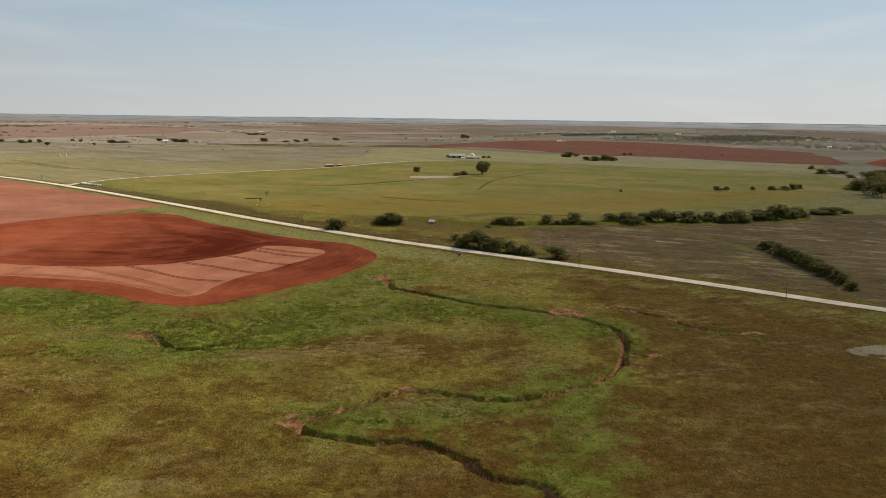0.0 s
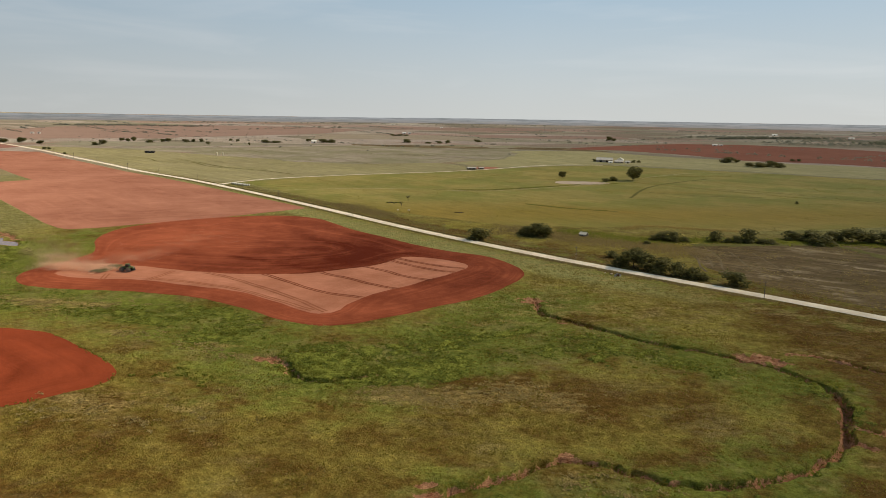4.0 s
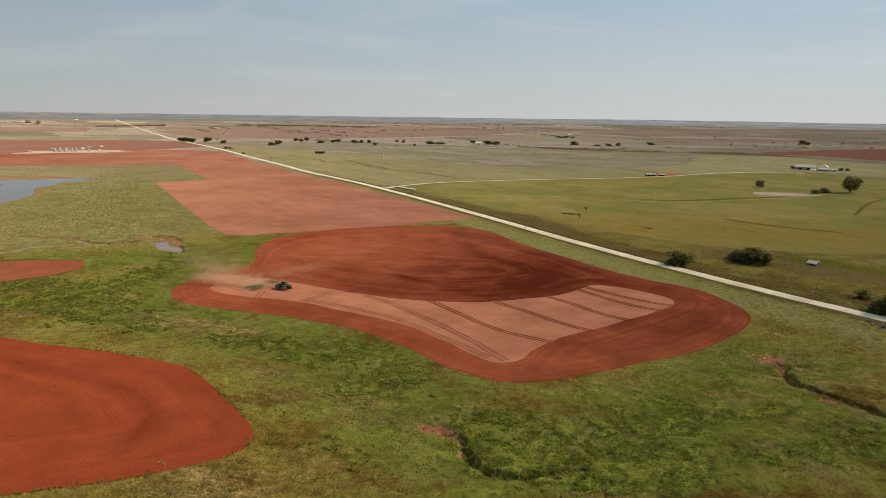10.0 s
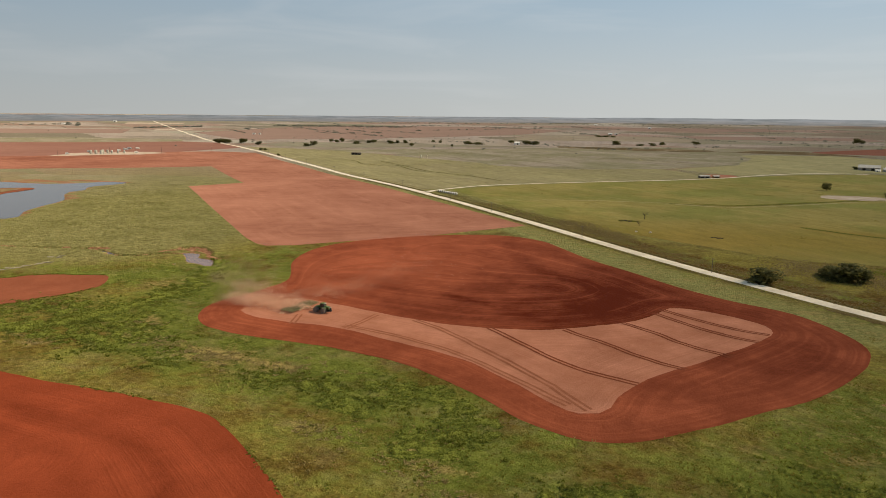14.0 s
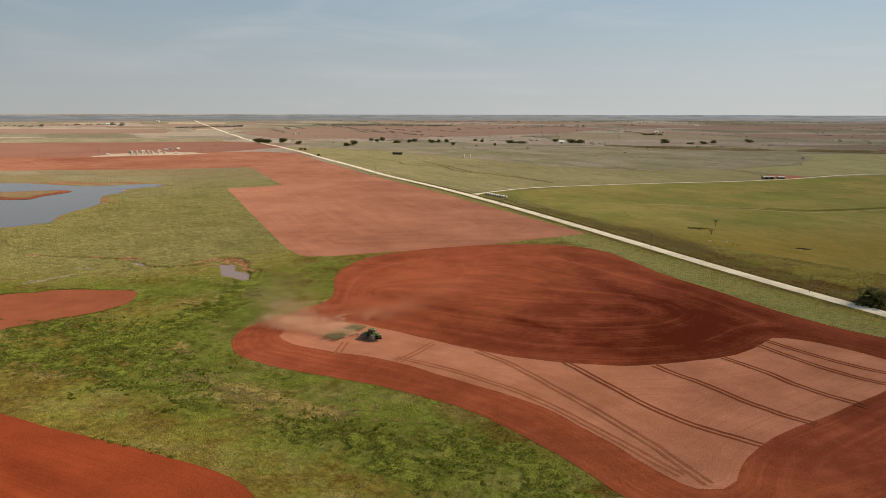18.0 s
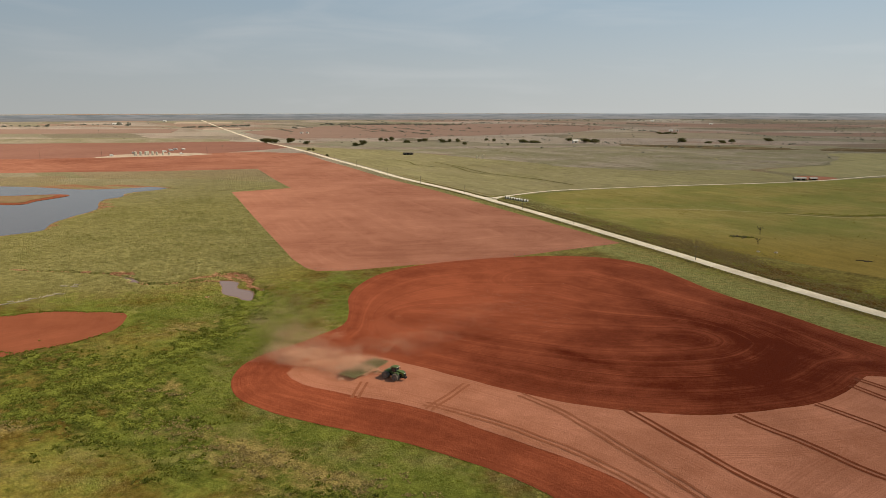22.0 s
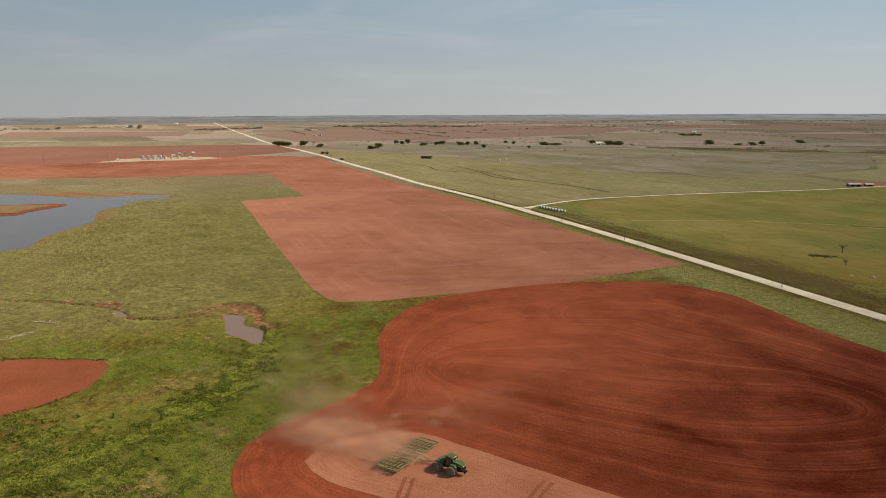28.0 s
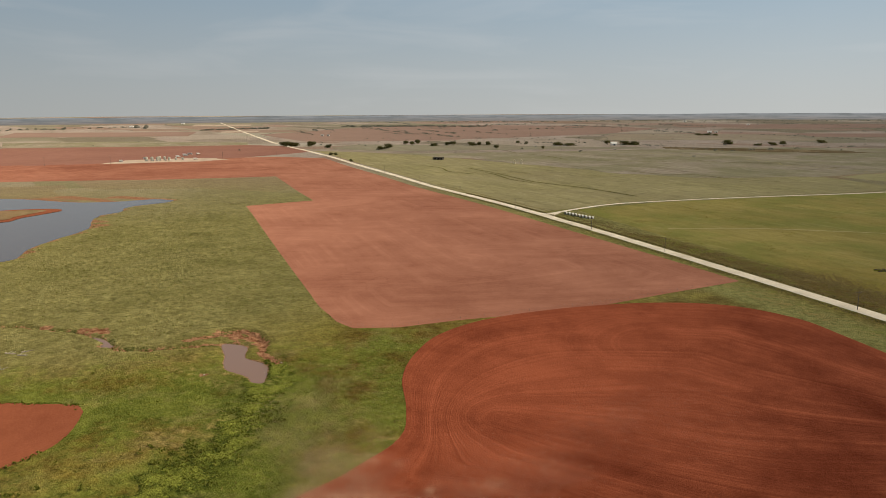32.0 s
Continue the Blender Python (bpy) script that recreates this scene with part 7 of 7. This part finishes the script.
def build_log(x, y, turn, long, r, seed, label, group, limbs=3, wood=None):
    """A fallen, bleached trunk with broken limbs."""
    g = random.Random(seed)
    wood = wood or DEAD_WOOD
    ob = empty("fallen_log", x, y, turn, label, "log", group)
    part("trunk", tube((-long / 2, 0, r * 0.8), (long / 2, g.uniform(-0.4, 0.4), r * 0.6), r, r * 0.45, 8), wood, ob)
    for _ in range(limbs):
        s = g.uniform(-0.3, 0.5) * long
        part("limb", tube((s, 0, r), (s + g.uniform(0.4, 1.2), g.choice((-1, 1)) * g.uniform(0.8, 1.8), r + g.uniform(0, 0.7)), r * 0.45, r * 0.15, 6), wood, ob)
    return ob


for k, (x, y, turn, long) in enumerate([(-418, 343, 60, 6), (-417, 348, 80, 5), (-415, 353, 50, 6), (-414, 358, 75, 5), (-413, 362, 30, 4), (-420, 345, 20, 3), (-425, 372, 10, 4), (-422, 376, 70, 3), (-419, 373, 40, 3)]):
    build_log(x, y, turn, long, 0.24, k, "bleached driftwood log lying in the pasture", "driftwood", 7)
for k, (x, y, turn, long) in enumerate([(-175, 655, 20, 7), (-178, 654, 50, 5), (-171, 657, 0, 5), (-176.5, 656.5, 110, 5), (-173, 653.5, 75, 6), (-179.5, 656, 0, 4), (-110, 614, 10, 5), (-107, 613, 40, 4)]):
    build_log(x, y, turn, long, 0.35, 40 + k, "dark rotting log in the meadow corner", "meadow logs", 6, BARK)


def build_snag(x, y, h, seed, label):
    g = random.Random(seed)
    ob = empty("dead_tree", x, y, g.uniform(0, 360), label, "dead tree")
    part("trunk", tube((0, 0, -0.3), (0.3, 0.1, h * 0.55), 0.26, 0.14, 8), BARK, ob)
    for k in range(9):
        a = g.uniform(0, 6.28)
        z = h * g.uniform(0.3, 0.55)
        e = Vector((0.2 + math.cos(a) * h * 0.35, math.sin(a) * h * 0.35, z + h * g.uniform(0.2, 0.45)))
        limb = part("limb", tube((0.2, 0.05, z), e, 0.09, 0.03, 5), BARK, ob)
        for _ in range(3):
            part("twig", tube(e * 0.75, e + Vector((g.gauss(0, 0.6), g.gauss(0, 0.6), g.uniform(0.1, 0.8))), 0.03, 0.012, 4), BARK, limb)
    return ob


build_snag(-166, 672, 6.0, 3, "bare grey dead tree at the meadow corner")
build_snag(-163, 637, 4.2, 5, "broken dead stump in the meadow corner")


def build_rock(x, y, r, seed, label, group):
    g = random.Random(seed)
    bm = bmesh.new()
    bmesh.ops.create_icosphere(bm, subdivisions=2, radius=r)
    for v in bm.verts:
        v.co *= 1 + 0.35 * noise.noise(v.co * (1.2 / r) + Vector((seed, 0, 0)))
        v.co.z *= 0.6
    me = bpy.data.meshes.new("rock")
    bm.to_mesh(me)
    bm.free()
    me.materials.append(DEAD_WOOD)
    ob = new("rock", me)
    ob.matrix_basis = pose(x, y, lift(x, y, r * 0.2), 0, 0, g.uniform(0, 360))
    return tagged(ob, label, "rock", group)


for k, (x, y, r) in enumerate([(-160, 612, 1.0), (-151, 614, 1.1), (-355, 393, 0.35), (-12, 459, 0.6), (-341, 412, 0.3)]):
    build_rock(x, y, r, k, "pale boulder in the rough grass", "boulders")

# ---- fence between the fields ----
fence_line = spline([(-352, 452), (-336, 454), (-324, 466), (-301, 495), (-273, 532), (-254, 565), (-238, 596), (-232, 603)], False, 8.0)
fence = empty("wire_fence", -336, 454, 0, "sagging wire fence on grey posts between two fields", "fence", z=0)
fence.matrix_basis = Matrix()
post_mesh = None
for k, (x, y) in enumerate(fence_line):
    if post_mesh is None:
        post = part("post", tube((0, 0, -0.3), (0, 0, 1.15), 0.05, 0.045, 6), WOOD, fence)
        post_mesh = post.data
    else:
        post = new("post", post_mesh)
        post.parent = fence
    post.matrix_basis = pose(x, y, lift(x, y), plant_rng.uniform(-4, 4), plant_rng.uniform(-4, 4), 0)
for h in (0.45, 0.8, 1.1):
    bm = bmesh.new()
    for (x0, y0), (x1, y1) in zip(fence_line, fence_line[1:]):
        tube((x0, y0, lift(x0, y0, h)), (x1, y1, lift(x1, y1, h)), 0.006, n=3, bm=bm)
    part("wire", bm, STEEL, fence)

sheet("dry_pond_bed", spline([(142, 242), (152, 248), (160, 249), (168, 243), (158, 232), (146, 235)], True, 3), TAN, 0.12, 4.0, "pale dried pond bed in the grass", category="pond bed")

# ---- dust raised by the cultivator ----
DUST = leaf_material("red_dust", (0.74, 0.47, 0.30), (0.84, 0.58, 0.40))
g = np.random.RandomState(77)


def puffs(x0, y0, x1, y1, count, lumps, wide, high, seed):
    """Rolling dust between two points: uneven lumps that widen and rise along the way."""
    r = np.random.RandomState(seed)
    s = r.random_sample(lumps) ** 1.3
    cx, cy = x0 + (x1 - x0) * s + r.normal(0, wide * 0.5, lumps), y0 + (y1 - y0) * s + r.normal(0, wide * 0.6, lumps)
    cz = (0.3 + high * s) * r.random_sample(lumps)
    cr = (0.35 + 0.65 * s) * r.uniform(0.5, 1.2, lumps) * wide * 0.55
    i = r.randint(0, lumps, count)
    return np.c_[cx[i] + r.normal(0, 1, count) * cr[i], cy[i] + r.normal(0, 1, count) * cr[i], cz[i] + np.abs(r.normal(0, 0.5, count)) * cr[i]]


cloud = np.vstack([puffs(-238, 352.6, -250, 352, 90000, 50, 3.4, 1.8, 6), puffs(-244, 352, -276, 347, 210000, 130, 5.2, 3.0, 1), puffs(-248, 357, -270, 360, 90000, 60, 5.5, 3.0, 2), puffs(-258, 350, -298, 368, 130000, 70, 8, 7.5, 3), puffs(-268, 358, -306, 384, 80000, 46, 10, 11.0, 4), puffs(-250, 366, -226, 420, 60000, 40, 13, 7.0, 5)])
dx, dy = cloud[:, 0], cloud[:, 1]
dz = np.array(height(dx, dy)) + 0.2 + cloud[:, 2]
count = len(cloud)
sz = 0.030 + 0.028 * g.random_sample(count)
tri = np.zeros((count, 3, 3))
for k in range(3):
    q = g.normal(0, 1, (count, 3))
    tri[:, k] = np.c_[dx, dy, dz] + q / np.linalg.norm(q, axis=1)[:, None] * sz[:, None]
dm = bpy.data.meshes.new("dust_cloud")
dm.vertices.add(count * 3)
dm.vertices.foreach_set("co", tri.reshape(-1).astype(np.float32))
dm.loops.add(count * 3)
dm.loops.foreach_set("vertex_index", np.arange(count * 3, dtype=np.int32))
dm.polygons.add(count)
dm.polygons.foreach_set("loop_start", np.arange(0, count * 3, 3, dtype=np.int32))
dm.materials.append(DUST)
dm.update(calc_edges=True)
tagged(new("dust_cloud", dm), "drifting pinkish dust behind the field cultivator", "dust", kind="stuff")


# ---- culvert under the road ----
CONCRETE = plain("stained_concrete", (0.48, 0.43, 0.36), 0.9, 0, 0.35, 1.5)


def build_culvert(x, y, turn):
    """The round end of a pipe in a small concrete headwall."""
    c = empty("culvert", x, y, turn, "stained concrete culvert end below the road bank", "culvert")
    part("headwall", boxes((-1.5, -0.15, -0.4, 1.5, 0.15, 1.2), bevel=0.04), CONCRETE, c)
    part("pipe", lathe([(0.42, -0.5), (0.50, -0.5), (0.50, 0.3), (0.42, 0.3)], 18, "y"), RUST, c).location.z = 0.45
    for s in (-1, 1):
        part("wing_wall", boxes((s * 1.5 - 0.1, -1.3, -0.4, s * 1.5 + 0.1, 0.15, 0.8), bevel=0.04), CONCRETE, c)
    return c


build_culvert(10, 407, -38)
for k, (x, y, r) in enumerate([(6.5, 410.5, 0.7), (8, 405, 0.45), (3.5, 413, 0.4)]):
    build_rock(x, y, r, 20 + k, "pale stone below the road bank", "bank stones")
